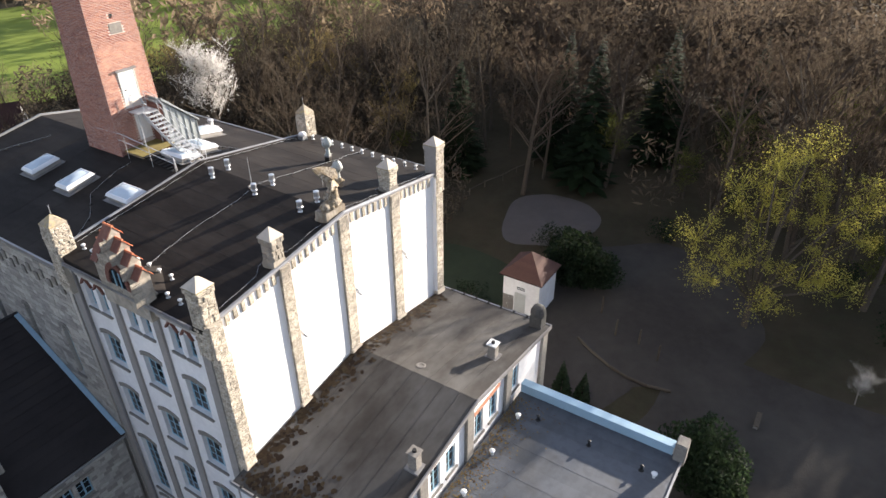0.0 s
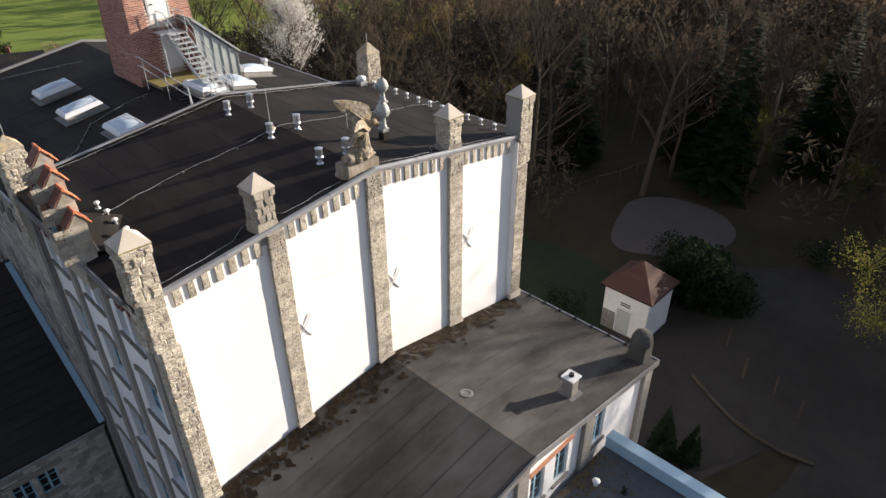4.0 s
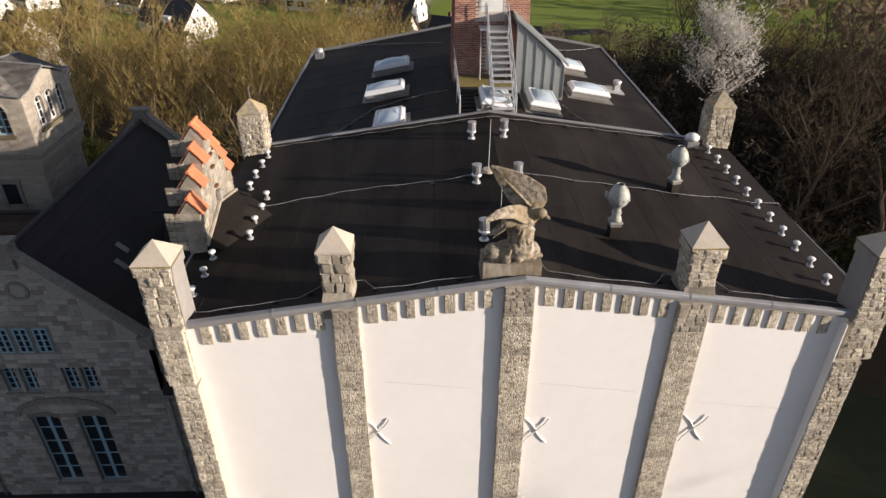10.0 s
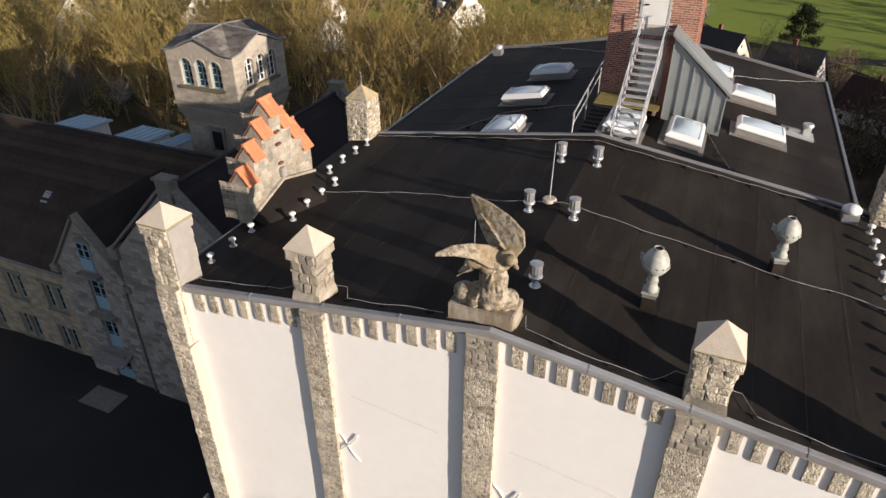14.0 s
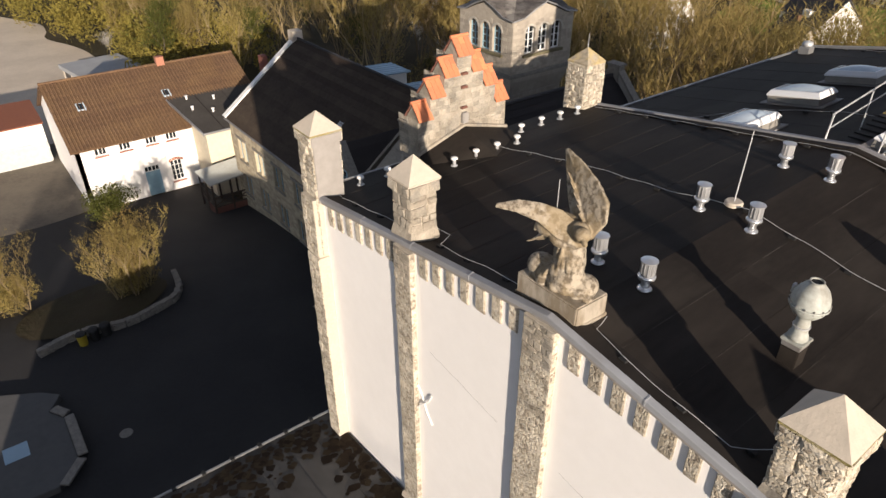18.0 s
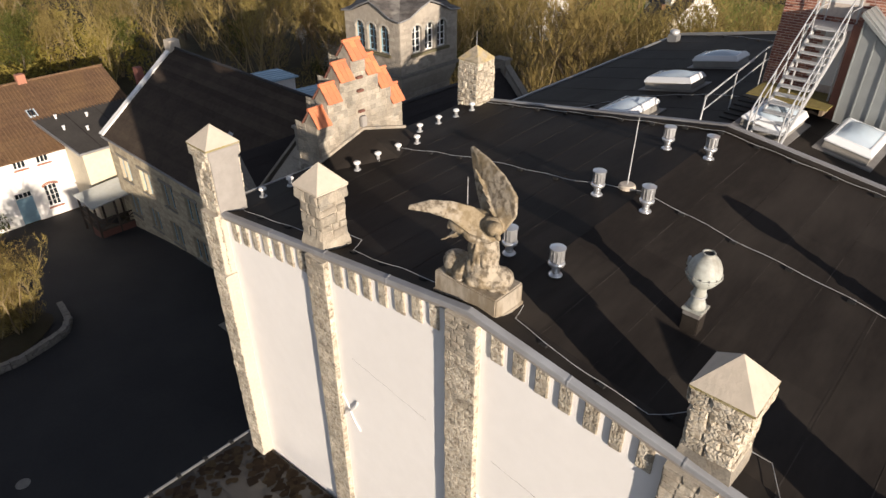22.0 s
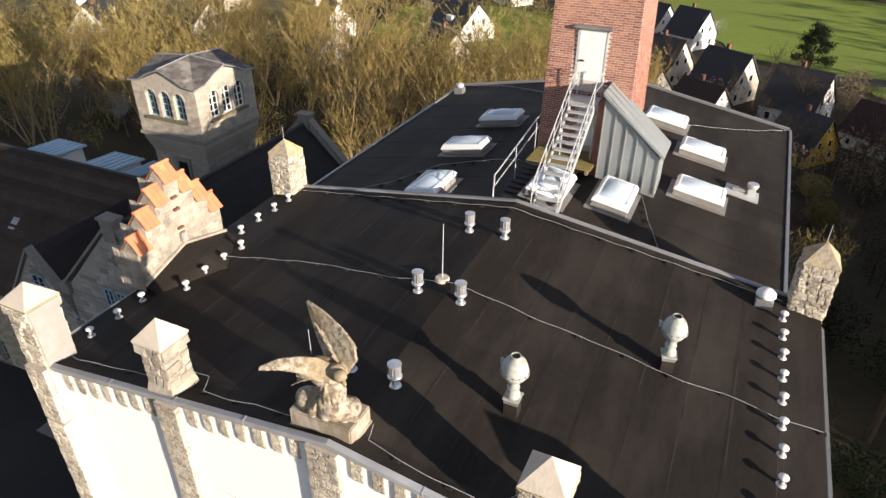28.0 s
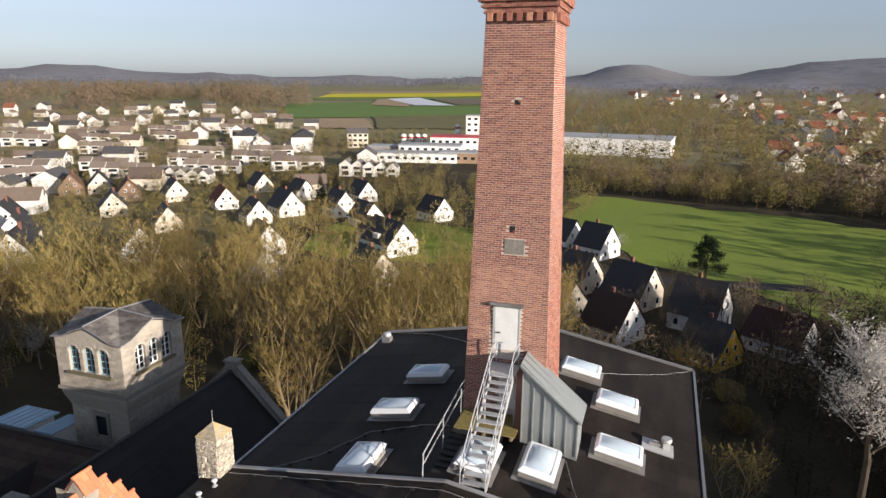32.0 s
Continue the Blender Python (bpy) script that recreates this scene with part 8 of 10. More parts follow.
def lobed(seed, lobes, leaf_n, leaf_size):
    """A spreading tree whose boughs each end in an uneven mass of leaves: lobes of (aside, deep, height, size)."""
    r = random.Random(seed)
    trunk, crown = Shape(), Shape()
    trunk.rod((0, 0, -0.3), (0.2, 0.1, 3.2), 0.34, 0.26, 8, False)
    total = sum(k[3] ** 2 for k in lobes)
    for a, d, z, size in lobes:
        c = Vector((-0.54 * a + 0.84 * d, 0.84 * a + 0.54 * d, z))
        mid = Vector((c.x * 0.4, c.y * 0.4, 3.0 + (z - 3.0) * 0.5))
        trunk.rod((0.2, 0.1, 3.0), mid, 0.17, 0.11, 5, False)
        trunk.rod(mid, c, 0.11, 0.05, 5, False)
        buds = []
        for i in range(16):
            u = Vector((r.gauss(0, 1), r.gauss(0, 1), r.gauss(0.35, 0.9))).normalized()
            e = c + u * size * r.uniform(0.55, 1.15)
            crown.rod(c - Vector((0, 0, size * 0.4)), e, 0.035, 0.012, 3, False)
            buds.append((e, r.uniform(0.2, 0.55)))
        for i in range(int(leaf_n * size ** 2 / total)):
            e, k = r.choice(buds)
            p = e + Vector((r.gauss(0, k), r.gauss(0, k), r.gauss(0, k * 1.2)))
            q, w = Vector((r.gauss(0, 1), r.gauss(0, 1), r.gauss(0, 1))).normalized(), Vector((r.gauss(0, 1), r.gauss(0, 1), r.gauss(0, 1))).normalized()
            m = leaf_size * r.uniform(0.5, 1.3)
            crown.add([p - q * m, p + w * m * 0.6, p + q * m, p - w * m * 0.6], [(0, 1, 2, 3)])
    return trunk, crown


yellow_tree = thing("yellow_tree", (36, -17.5, gz(36, -17.5)), "sunlit tree in yellow-green young leaf by the playground", "tree")
t, c = lobed(41, ((1.2, 0, 17.6, 1.6), (-2.1, 1, 18.2, 1.8), (-1.9, 2, 15.0, 2.4), (-7.4, 0, 13.6, 2.2), (-6.0, 2.5, 11, 2.4), (6.2, 1, 10, 1.9), (3.1, -1.5, 9, 2.2), (0.3, 2, 11.5, 2.6), (-2.6, -2, 7.2, 2.5), (4.4, 1, 5.6, 2.1), (2.4, 3, 14, 1.7), (-7, -1, 5, 2.0), (-9.5, 2, 9, 2.0), (0.5, -3, 5.0, 1.8)), 20000, 0.095)
for n, sh, m in (("trunk", t, BARK), ("crown", c, LEAF_YELLOW)):
    ob = part(n, raw(sh, n, m), m, yellow_tree)
    ob.matrix_parent_inverse = Matrix.Identity(4)


def conifer(seed, height, width, mat_leaf):
    r = random.Random(seed)
    s = Shape()
    n = int(height * 5)
    for i in range(n):
        t = (i + 0.5) / n
        z = height * (0.06 + 0.94 * t)
        rad = width * (1 - t) ** 0.85 * r.uniform(0.8, 1.1)
        for k in range(11):
            a = r.uniform(0, math.tau)
            w = Vector((math.cos(a), math.sin(a), r.uniform(-0.35, 0.15)))
            q = Vector((-math.sin(a), math.cos(a), 0)) * (0.12 + 0.25 * rad / max(width, 0.1))
            c = Vector((0, 0, z))
            s.add([c + w * rad * 0.15, c + w * rad * 0.7 + q, c + w * rad, c + w * rad * 0.7 - q], [(0, 1, 2, 3)])
    return s


def conifer_kind(seed, height, width, name, label):
    ob = thing(name, (0, 0, 0), label, "conifer", "dark conifers")
    part("trunk", Shape().rod((0, 0, -0.3), (0, 0, height * 0.9), 0.16, 0.04, 6), BARK, ob)
    part("crown", raw(conifer(seed, height, width, None), "crown", LEAF_DARK), LEAF_DARK, ob)
    return ob


pine = Kind([conifer_kind(600, 11, 2.6, "spruce", "dark evergreen spruce with dense branches"), conifer_kind(601, 6, 1.7, "yew_tree", "dark clipped evergreen yew")])


def shrub(seed, material, w, h, n, label, name):
    r = random.Random(seed)
    c, t = Shape(), Shape()
    for i in range(14):
        a = r.uniform(0, math.tau)
        t.rod((0, 0, -0.1), (w * 0.7 * math.cos(a) * r.random(), w * 0.7 * math.sin(a) * r.random(), h * r.uniform(0.5, 0.95)), 0.035, 0.01, 4, False)
    for i in range(n):
        u = Vector((r.gauss(0, 1), r.gauss(0, 1), r.gauss(0, 1))).normalized() * r.random() ** 0.45
        p = Vector((u.x * w * (1 + 0.3 * math.sin(5 * u.y)), u.y * w * (1 + 0.3 * math.sin(4 * u.x)), h * 0.55 + u.z * h * 0.5))
        a, b = Vector((r.gauss(0, 1), r.gauss(0, 1), r.gauss(0, 1))).normalized(), Vector((r.gauss(0, 1), r.gauss(0, 1), r.gauss(0, 1))).normalized()
        k = r.uniform(0.04, 0.12)
        slim = 2.2 if material is TWIG_OLIVE else 1.0
        c.add([p - a * k * slim, p + b * k * 0.6 / slim, p + a * k * slim, p - b * k * 0.6 / slim], [(0, 1, 2, 3)])
    ob = thing(name, (0, 0, 0), label, "shrub", "shrubs")
    part("stems", raw(t, "stems", BARK), BARK, ob)
    part("foliage", raw(c, "foliage", material), material, ob)
    return ob


bush = Kind([shrub(700, LEAF_DARK, 1.6, 2.2, 1400, "dark evergreen shrub on woodland ground", "evergreen_shrub"), shrub(701, TWIG_OLIVE, 1.8, 2.6, 3000, "ochre budding shrub on rough ground", "budding_shrub"), shrub(702, LEAF_GREEN, 1.6, 2.0, 2400, "fresh green shrub on rough ground", "green_shrub"), shrub(703, LEAF_DARK, 1.5, 2.5, 6500, "dense rounded dark evergreen yew", "yew_bush")])


def clear(x, y):
    """Whether a tree may stand at a place: off the buildings, yards and playground."""
    if -82 < x < -8 and -46 < y < 31 or x < -80 and y < 15 or -14 < x < 13 and -22 < y < 31:
        return False
    if math.hypot((x - 35) / 15, (y + 7) / 14) < 1 or math.hypot((x - 45.5) / 8.5, (y - 7.6) / 6.5) < 1 or math.hypot(x - 28.3, y - 2) < 6:
        return False
    if 9 < x < 30 and -50 < y < 26 or math.hypot((x + 50) / 22, (y - 40) / 11) < 1:
        return False
    return True


def wood(kind, n, x0, y0, x1, y1, size, gap, keep=None):
    spots, tries = [], 0
    while len(spots) < n and tries < n * 40:
        tries += 1
        x, y = rng.uniform(x0, x1), rng.uniform(y0, y1)
        if not clear(x, y) or (keep and not keep(x, y)) or any((x - a) ** 2 + (y - b) ** 2 < gap * gap for a, b in spots):
            continue
        spots.append((x, y))
        kind.plant(x, y, size * rng.uniform(0.75, 1.1))


# behind the mill, towards the town
wood(olive, 52, -86, 42, -6, 98, 1.2, 4.8)
wood(green, 5, -80, 40, -10, 84, 0.62, 9)
wood(olive, 24, -135, 24, -80, 80, 0.9, 6)
wood(brown, 8, -60, 40, 0, 90, 0.68, 7)
wood(olive, 5, -6, 44, 16, 80, 0.55, 6)
wood(brown, 9, 2, 40, 40, 74, 0.42, 6)
wood(green, 9, -150, 16, -82, 60, 0.8, 6)
wood(olive, 10, -150, 15, -84, 34, 0.8, 5)
# woodland round the park
wood(brown, 62, 24, 22, 100, 95, 1.0, 5.4, lambda x, y: x > 34 or y < 40)
wood(brown, 12, 46, -46, 72, -12, 1.05, 5)
wood(brown, 16, 46, -12, 82, 26, 1.1, 5)
wood(brown, 18, 72, -60, 120, 24, 1.1, 6.5)
wood(green, 5, 56, -34, 90, 10, 0.8, 9)
wood(olive, 8, 44, 34, 90, 100, 0.9, 9)
for x, y, k in ((54, -19, 1.3), (59, -17.5, 1.3), (47, -22, 1.25), (52, -25, 1.32), (60, -23, 1.3), (57, -27, 1.36), (45, -27, 1.25), (49, -19, 1.22), (14.5, 105.5, 0.5), (12, 110, 0.48), (17.5, 104, 0.45), (15.5, 110, 0.5), (9.5, 122, 0.5), (12.5, 119, 0.45), (-2.6, 102.5, 0.45), (0.4, 104, 0.42), (-7.4, 118.5, 0.5), (22.6, 91, 0.5), (24, 107, 0.5), (27, 101, 0.55), (20, 99, 0.42), (31, 108, 0.6), (4.5, 109, 0.42), (12, 86, 0.45), (15, 88, 0.42), (21, 86, 0.45), (25, 90, 0.4), (18, 83, 0.4), (30, 95, 0.45), (8, 92, 0.45)):
    brown.plant(x, y, k)
for x, y, k, i in ((66, -9, 0.75, 0), (75, -21, 1.25, 1), (60, -5, 0.55, 2), (90, -36, 1.2, 0), (47, -27, 0.8, 1)):
    green.plant(x, y, k, i)
for x, y, k in ((30, -27.5, 0.34), (-70, 52, 0.6), (-126, 48, 0.7), (-114, 15, 0.42), (-12, 62, 0.5), (-48, 98, 0.6), (-2, 146, 0.6), (-92, 62, 0.5)):
    ob = cherry.plant(x, y, k)
    ob.scale = (k * 1.3, k * 1.3, k)
# the tall cherry behind the rear wing: a clear stem under a round flowering crown
t, c = branchy(seed=523, height=9.5, spread=1.0, limbs=(9, 5, 4), levels=3, upright=0.75, leaf_n=2800, leaf_size=0.1, trunk_r=0.2, twig=0.02, bare=0.7)
low, z0 = 13.3 - gz(18.7, 33.1), gz(18.7, 33.1)
for m in (t, c):
    m.v = [(x * 0.98, y * 0.98, z + low) for x, y, z in m.v]
t.rod((0.2, 0.1, -0.3), (0.1, 0, low * 0.5), 0.3, 0.24, 8, False).rod((0.1, 0, low * 0.5), (0, 0, low), 0.24, 0.2, 8, False)
ob = thing("blossom_tree", (0, 0, 0), "tall white flowering cherry tree behind the rear wing", "tree", "blossom trees")
part("trunk", raw(t, "trunk", BARK), BARK, ob)
part("crown", raw(c, "crown", BLOSSOM), BLOSSOM, ob)
ob.matrix_basis = pose(18.9, 33.4, z0, 0, 0, 40)
for x, y, k, i in ((16.9, -6.6, 0.85, 1), (17.9, -8.0, 0.6, 1), (-103, 188, 1.1, 0), (-99, 190, 1.2, 0), (-96, 186, 1.0, 0), (56.5, 8, 2.0, 0), (62, 14, 1.7, 0), (70, 2, 1.8, 0), (52, 25, 1.6, 0), (80, -8, 1.7, 0)):
    pine.plant(x, y, k, i)
for x, y, k, i in ((33.4, -0.6, 2.3, 3), (35.4, 0.6, 2.0, 3), (34.6, -2.8, 1.7, 3), (13.7, -19.6, 1.75, 3), (15.5, -18.2, 1.9, 3), (-57.6, 1.4, 1.45, 2), (-56.6, 0.4, 1.15, 2), (25, 7, 1.2, 0), (39.5, 4.5, 1.2, 0), (48, -6, 1.3, 0), (14, 20, 1.4, 2), (18, 28, 1.6, 0), (40, -30, 1.5, 0), (28, -36, 1.2, 0), (21, 40, 1.8, 0), (26, 36, 1.6, 1), (16, 44, 1.7, 0)):
    bush.plant(x, y, k, i)
ivy = bush.plant(-24.5, 33.5, 1.0, 2)
ivy.scale = (0.55, 0.55, 6.5)
for i in range(30):
    x, y = rng.uniform(-90, 60), rng.uniform(33, 92)
    if clear(x, y):
        bush.plant(x, y, rng.uniform(0.8, 1.6), rng.randrange(3))
for i in range(16):
    x, y = rng.uniform(24, 100), rng.uniform(-40, 70)
    if clear(x, y):
        bush.plant(x, y, rng.uniform(0.7, 1.4), 0)

for x, y, k, i in ((-38.6, -1.2, 0.42, 1), (-39.3, -0.2, 0.46, 3), (-40.2, -1.4, 0.4, 5), (-38.9, -2.4, 0.34, 0), (-40.4, 0.4, 0.42, 2), (-42.3, -7.8, 0.36, 1), (-43.2, -9.6, 0.4, 3), (-42.8, -11, 0.36, 4)):
    ob = olive.plant(x, y, k, i)
    ob.scale = (k * 1.1, k * 1.1, k)
for x, y, k, i in ((-39.3, -1.2, 0.95, 1), (-42.6, -8.6, 0.9, 1), (-43.8, -10.6, 1.1, 2)):
    bush.plant(x, y, k, i).scale = (k, k, k * 1.2)

# ---- small things in the park and yard ----
edge = thing("log_edging", (25, -8, gz(25, -8)), "curved log edging round the playground", "log edging")
pts = [(25.6 - 2.9 * math.sin(t * 0.42), -4.6 - 1.9 * t) for t in range(6)]
for (a, b), (c, d) in zip(pts, pts[1:]):
    part("log", Shape().rod((a, b, gz(a, b) + 0.22), (c, d, gz(c, d) + 0.22), 0.14, 0.12, 8), BARK, edge)
for x, y, h in ((28, -7.4, 1.9), (27.9, -9.7, 1.7), (26.5, -11.9, 1.8), (30.6, -5.0, 2.0), (34, -3, 1.5)):
    solid("play_post", Shape().rod((x, y, gz(x, y) - 0.1), (x + 0.1, y, gz(x, y) + h), 0.11, 0.09, 8), BARK, "upright timber post in the playground", "post", "playground posts")
fence = thing("rail_fence", (55, 19, gz(55, 19)), "low timber rail fence at the wood's edge", "fence")
for i in range(6):
    x, y = 46 + 3.2 * i, 19.5 - 0.8 * i + 0.3 * (i % 2)
    part("post", Shape().rod((x, y, gz(x, y)), (x, y, gz(x, y) + 1.0), 0.08, n=6), BARK, fence)
    if i < 5:
        part("rail", Shape().rod((x, y, gz(x, y) + 0.85), (x + 3.2, y - 0.8 + 0.3 * ((i + 1) % 2) - 0.3 * (i % 2), gz(x + 3.2, y) + 0.85), 0.06, n=6), BARK, fence)
for x, y, a in ((44, 2, 30), (23.4, -21.0, -20)):
    b = thing("park_bench", (x, y, gz(x, y)), "weathered timber park bench", "bench", "park benches")
    z = gz(x, y)
    part("seat", Shape().box(x - 0.9, y - 0.2, z + 0.42, x + 0.9, y + 0.2, z + 0.47), BARK, b)
    for d in (-0.7, 0.7):
        part("leg", Shape().box(x + d - 0.05, y - 0.18, z, x + d + 0.05, y + 0.18, z + 0.418), STONE_DARK, b)
plat = thing("concrete_seat", (-28, -11, 0), "grey polygonal concrete ramp platform on the yard", "platform")
CONCRETE = mat("grey_concrete", (0.1, 0.098, 0.096), 0.85, scale=2, coarse=0.4, dark=(0.07, 0.07, 0.07))
poly = [(-33.5, -12.5), (-31.3, -8.7), (-30.4, -7.8), (-29.2, -8.6), (-28.2, -8.0), (-24.6, -8.0), (-23.2, -9.2), (-23.6, -14.0), (-29, -16)]
part("slab", Shape().prism([(x, y, 0.02) for x, y in poly], (0, 0, 0.42)), CONCRETE, plat, bevel=0.03)
for (a, b), (c, d) in zip(poly[3:6], poly[4:7]):
    w = Wall((a, b, 0.444), (c - a, d - b, 0), (d - b, a - c, 0))
    part("kerb", w.box(Shape(), 0.06, 0, -0.5, math.hypot(c - a, d - b) - 0.06, 0.14, 0.0), STONE_DARK, plat, bevel=0.03)
part("mat", Shape().box(-27.6, -11.2, 0.444, -26.4, -10.0, 0.456), BLUE_SHEET, plat, "pale blue worn square")
bed = thing("planter_wall", (-36, -4, 0), "low curved dry rubble wall round the planting bed", "planter wall")
arc = [(-39.5 + 3.4 * math.cos(t), 0.4 + 1.4 * math.sin(t)) for t in (1.6, 1.0, 0.5, 0.0)] + [(-35.7 + 0.35 * math.sin(t * 0.9), -1.0 - 0.9 * t) for t in range(9)]
r = random.Random(77)
for (a, b), (c, d) in zip(arc, arc[1:]):
    ln = math.hypot(c - a, d - b)
    w = Wall((a, b, 0.0), (c - a, d - b, 0), (d - b, a - c, 0))
    for j in range(3):
        u = 0.0
        while u < ln - 0.08:
            e = min(ln, u + r.uniform(0.24, 0.5))
            k = r.uniform(-0.05, 0.05)
            part("wall_stone", w.box(Shape(), u + 0.01, 0.2 * j, -0.25 + k, e - 0.01, 0.2 * j + r.uniform(0.15, 0.195), 0.14 + k), STONE_DARK, bed)
            u = e
patch("planting_bed", -39.2, -4.0, 3.3, 5.0, 0.2, EARTH, "earth planting bed in the yard", "planting bed", 6.0, 0.05, n=24, k=3)
for x, y, m, label in ((-35.0, -5.6, mat("yellow_plastic", (0.4, 0.3, 0.03), 0.5, scale=6), "yellow litter bin with a black lid"), (-35.05, -4.85, BLACK, "black litter bin by the planter wall"), (-35.15, -4.1, BLACK, "black litter bin by the planter wall")):
    binn = thing("yard_bin", (x, y, 0.05), label, "bin", "bins by the planter")
    part("body", Shape().turned((x, y, 0.05), [(0.27, 0), (0.33, 0.8), (0.35, 0.82)], 14), m, binn)
    part("lid", Shape().turned((x, y, 0.876), [(0.36, 0), (0.3, 0.1), (0.04, 0.14)], 14), BLACK, binn)
solid("manhole_cover", Shape().turned((-25.3, -5.5, 0.05), [(0.36, 0), (0.36, 0.012), (0.3, 0.02)], 18), STONE_DARK, "round iron manhole cover in the asphalt", "manhole cover")

# ---- houses ----
def house(name, label, length, width, eave, rise, wall_mat, roof_mat, frame_mat, group, rich=True, chimney=True, dormer=False):
    """A gabled house along local x, its gable windows looking to +x and -x."""
    h = thing(name, (0, 0, 0), label, "house", group)
    L, W = length / 2, width / 2
    s = Shape().prism([(-L, -W, -2.5), (-L, W, -2.5), (-L, W, eave), (-L, 0, eave + rise), (-L, -W, eave)], (length, 0, 0))
    wall = part("wall", s, wall_mat, h)
    o, k = 0.45, rise / W
    roof = Shape()
    for sg in (-1, 1):
        q = [(-L - o, sg * (W + o), eave - o * k + 0.18), (L + o, sg * (W + o), eave - o * k + 0.18), (L + o, 0, eave + rise + 0.18), (-L - o, 0, eave + rise + 0.18)]
        roof.slab(*q[::-sg], 0.16)
    part("roof", roof, roof_mat, h)
    if chimney:
        part("chimney", Shape().box(-L * 0.2 - 0.35, 0.25, eave + rise - 0.8, -L * 0.2 + 0.35, 0.85, eave + rise + 0.9), BRICK_OLD, h)

    def win(w, u, v, b=1.0, t=1.25):
        if not rich:
            part("window", w.box(Shape(), u - b / 2, v, 0.0, u + b / 2, v + t, 0.05), GLASS, h)
            return
        f = part("window", w.box(Shape(), u - b / 2, v, 0.0, u + b / 2, v + t, 0.05), frame_mat, h)
        part("pane", w.box(Shape(), u - b / 2 + 0.1, v + 0.1, 0.05, u + b / 2 - 0.1, v + t - 0.1, 0.06), GLASS, f)

    for sg in (1, -1):
        w = Wall((sg * L, 0, 0), (0, sg, 0), (sg, 0, 0))
        if rich and sg > 0:
            for u in (-W * 0.5, W * 0.5):
                win(w, u, 0.8)
                win(w, u * 0.62, eave + 0.35, 0.9, 1.15)
            win(w, 0, eave + rise - 2.2, 0.6, 0.7)
        elif sg > 0:
            win(w, -W * 0.4, 0.9)
            win(w, W * 0.4, eave + 0.3)
    w = Wall((0, -W, 0), (1, 0, 0), (0, -1, 0))
    for u in ((-L * 0.6, 0.0, L * 0.75) if rich else (0.0,)):
        win(w, u, 0.8, 1.1, 1.2)
    if rich:
        part("door", Wall((0, -W, 0), (1, 0, 0), (0, -1, 0)).box(Shape(), L * 0.3, -0.3, 0, L * 0.3 + 1.0, 1.8, 0.05), WOOD, h)
    if dormer:
        part("dormer", Shape().prism([(-1.2, -W * 0.92, eave + 0.3), (1.2, -W * 0.92, eave + 0.3), (1.2, -W * 0.92, eave + 1.7), (-1.2, -W * 0.92, eave + 1.7)], (0, W * 0.6, 0)), wall_mat, h)
    return h


HOUSE_WHITE = mat("house_white", (0.8, 0.78, 0.75), 0.85, scale=2, amount=0.2, coarse=0.4, stain=(0.66, 0.64, 0.6), vary=0.06)
HOUSE_FAR = mat("town_plaster", (0.6, 0.575, 0.54), 0.85, scale=0.4, amount=0.3, coarse=0.1, stain=(0.5, 0.47, 0.43), vary=0.18)
HOUSE_CREAM = mat("house_cream", (0.66, 0.58, 0.47), 0.85, scale=2, amount=0.25, coarse=0.4, vary=0.1)
HOUSE_YELLOW = mat("house_yellow", (0.72, 0.45, 0.05), 0.85, scale=2, amount=0.2, coarse=0.4)
HOUSE_BROWN = mat("house_brown", (0.2, 0.13, 0.09), 0.85, scale=2, amount=0.4, coarse=0.4)


def site(x, y):
    return gz(x, y)


near = {
    "white": house("gabled_villa", "white gabled house with a steep dark roof", 10, 8.4, 3.2, 4.9, HOUSE_WHITE, TILE_DARK, WHITE, "houses near the mill"),
    "dormer": house("dormer_villa", "white house with a dark roof and a dormer", 11.5, 8.6, 3.2, 4.7, HOUSE_WHITE, TILE_DARK, WHITE, "houses near the mill", dormer=True),
    "cream": house("cream_villa", "cream gabled house with a dark roof", 10.5, 8.2, 3.3, 4.8, HOUSE_CREAM, TILE_DARK, WHITE, "houses near the mill"),
    "red": house("red_roofed_villa", "white gabled house with a red tiled roof", 10.5, 8.4, 3.1, 4.9, HOUSE_WHITE, TILE_RED, WHITE, "houses near the mill"),
    "yellow": house("yellow_villa", "bright yellow gabled house with a dark roof", 10, 8, 2.6, 5.0, HOUSE_YELLOW, TILE_DARK, WHITE, "houses near the mill"),
    "brown": house("brown_gabled_villa", "house with a brown boarded gable and dark roof", 10, 8.4, 3.2, 4.9, HOUSE_BROWN, TILE_BROWN, WHITE, "houses near the mill"),
}
near["maroon"] = house("maroon_roofed_villa", "broad house with a dark maroon tiled roof", 14, 10, 3.0, 4.6, HOUSE_WHITE, mat("maroon_roof_tile", (0.045, 0.016, 0.014), 0.8, scale=6, bump=0.02), WHITE, "houses near the mill")
near["red_verge"] = house("red_verged_villa", "white gabled house with a dark brown roof and red verge", 10, 8.2, 3.2, 4.9, HOUSE_WHITE, mat("sooty_brown_tile", (0.055, 0.032, 0.026), 0.85, scale=6, bump=0.02), WHITE, "houses near the mill")
placed = set()
house_spots = []


def build_house(kind, x, y, yaw, size=1.0):
    m = pose(x, y, site(x, y), 0, 0, yaw)
    if kind not in placed:
        placed.add(kind)
        near[kind].matrix_basis = m
        ob = near[kind]
    else:
        ob = copy_thing(near[kind], m)
    ob.scale = (size * (0.76 if x > -15 and y < 160 else 1.0), size, size)
    house_spots.append((x, y))


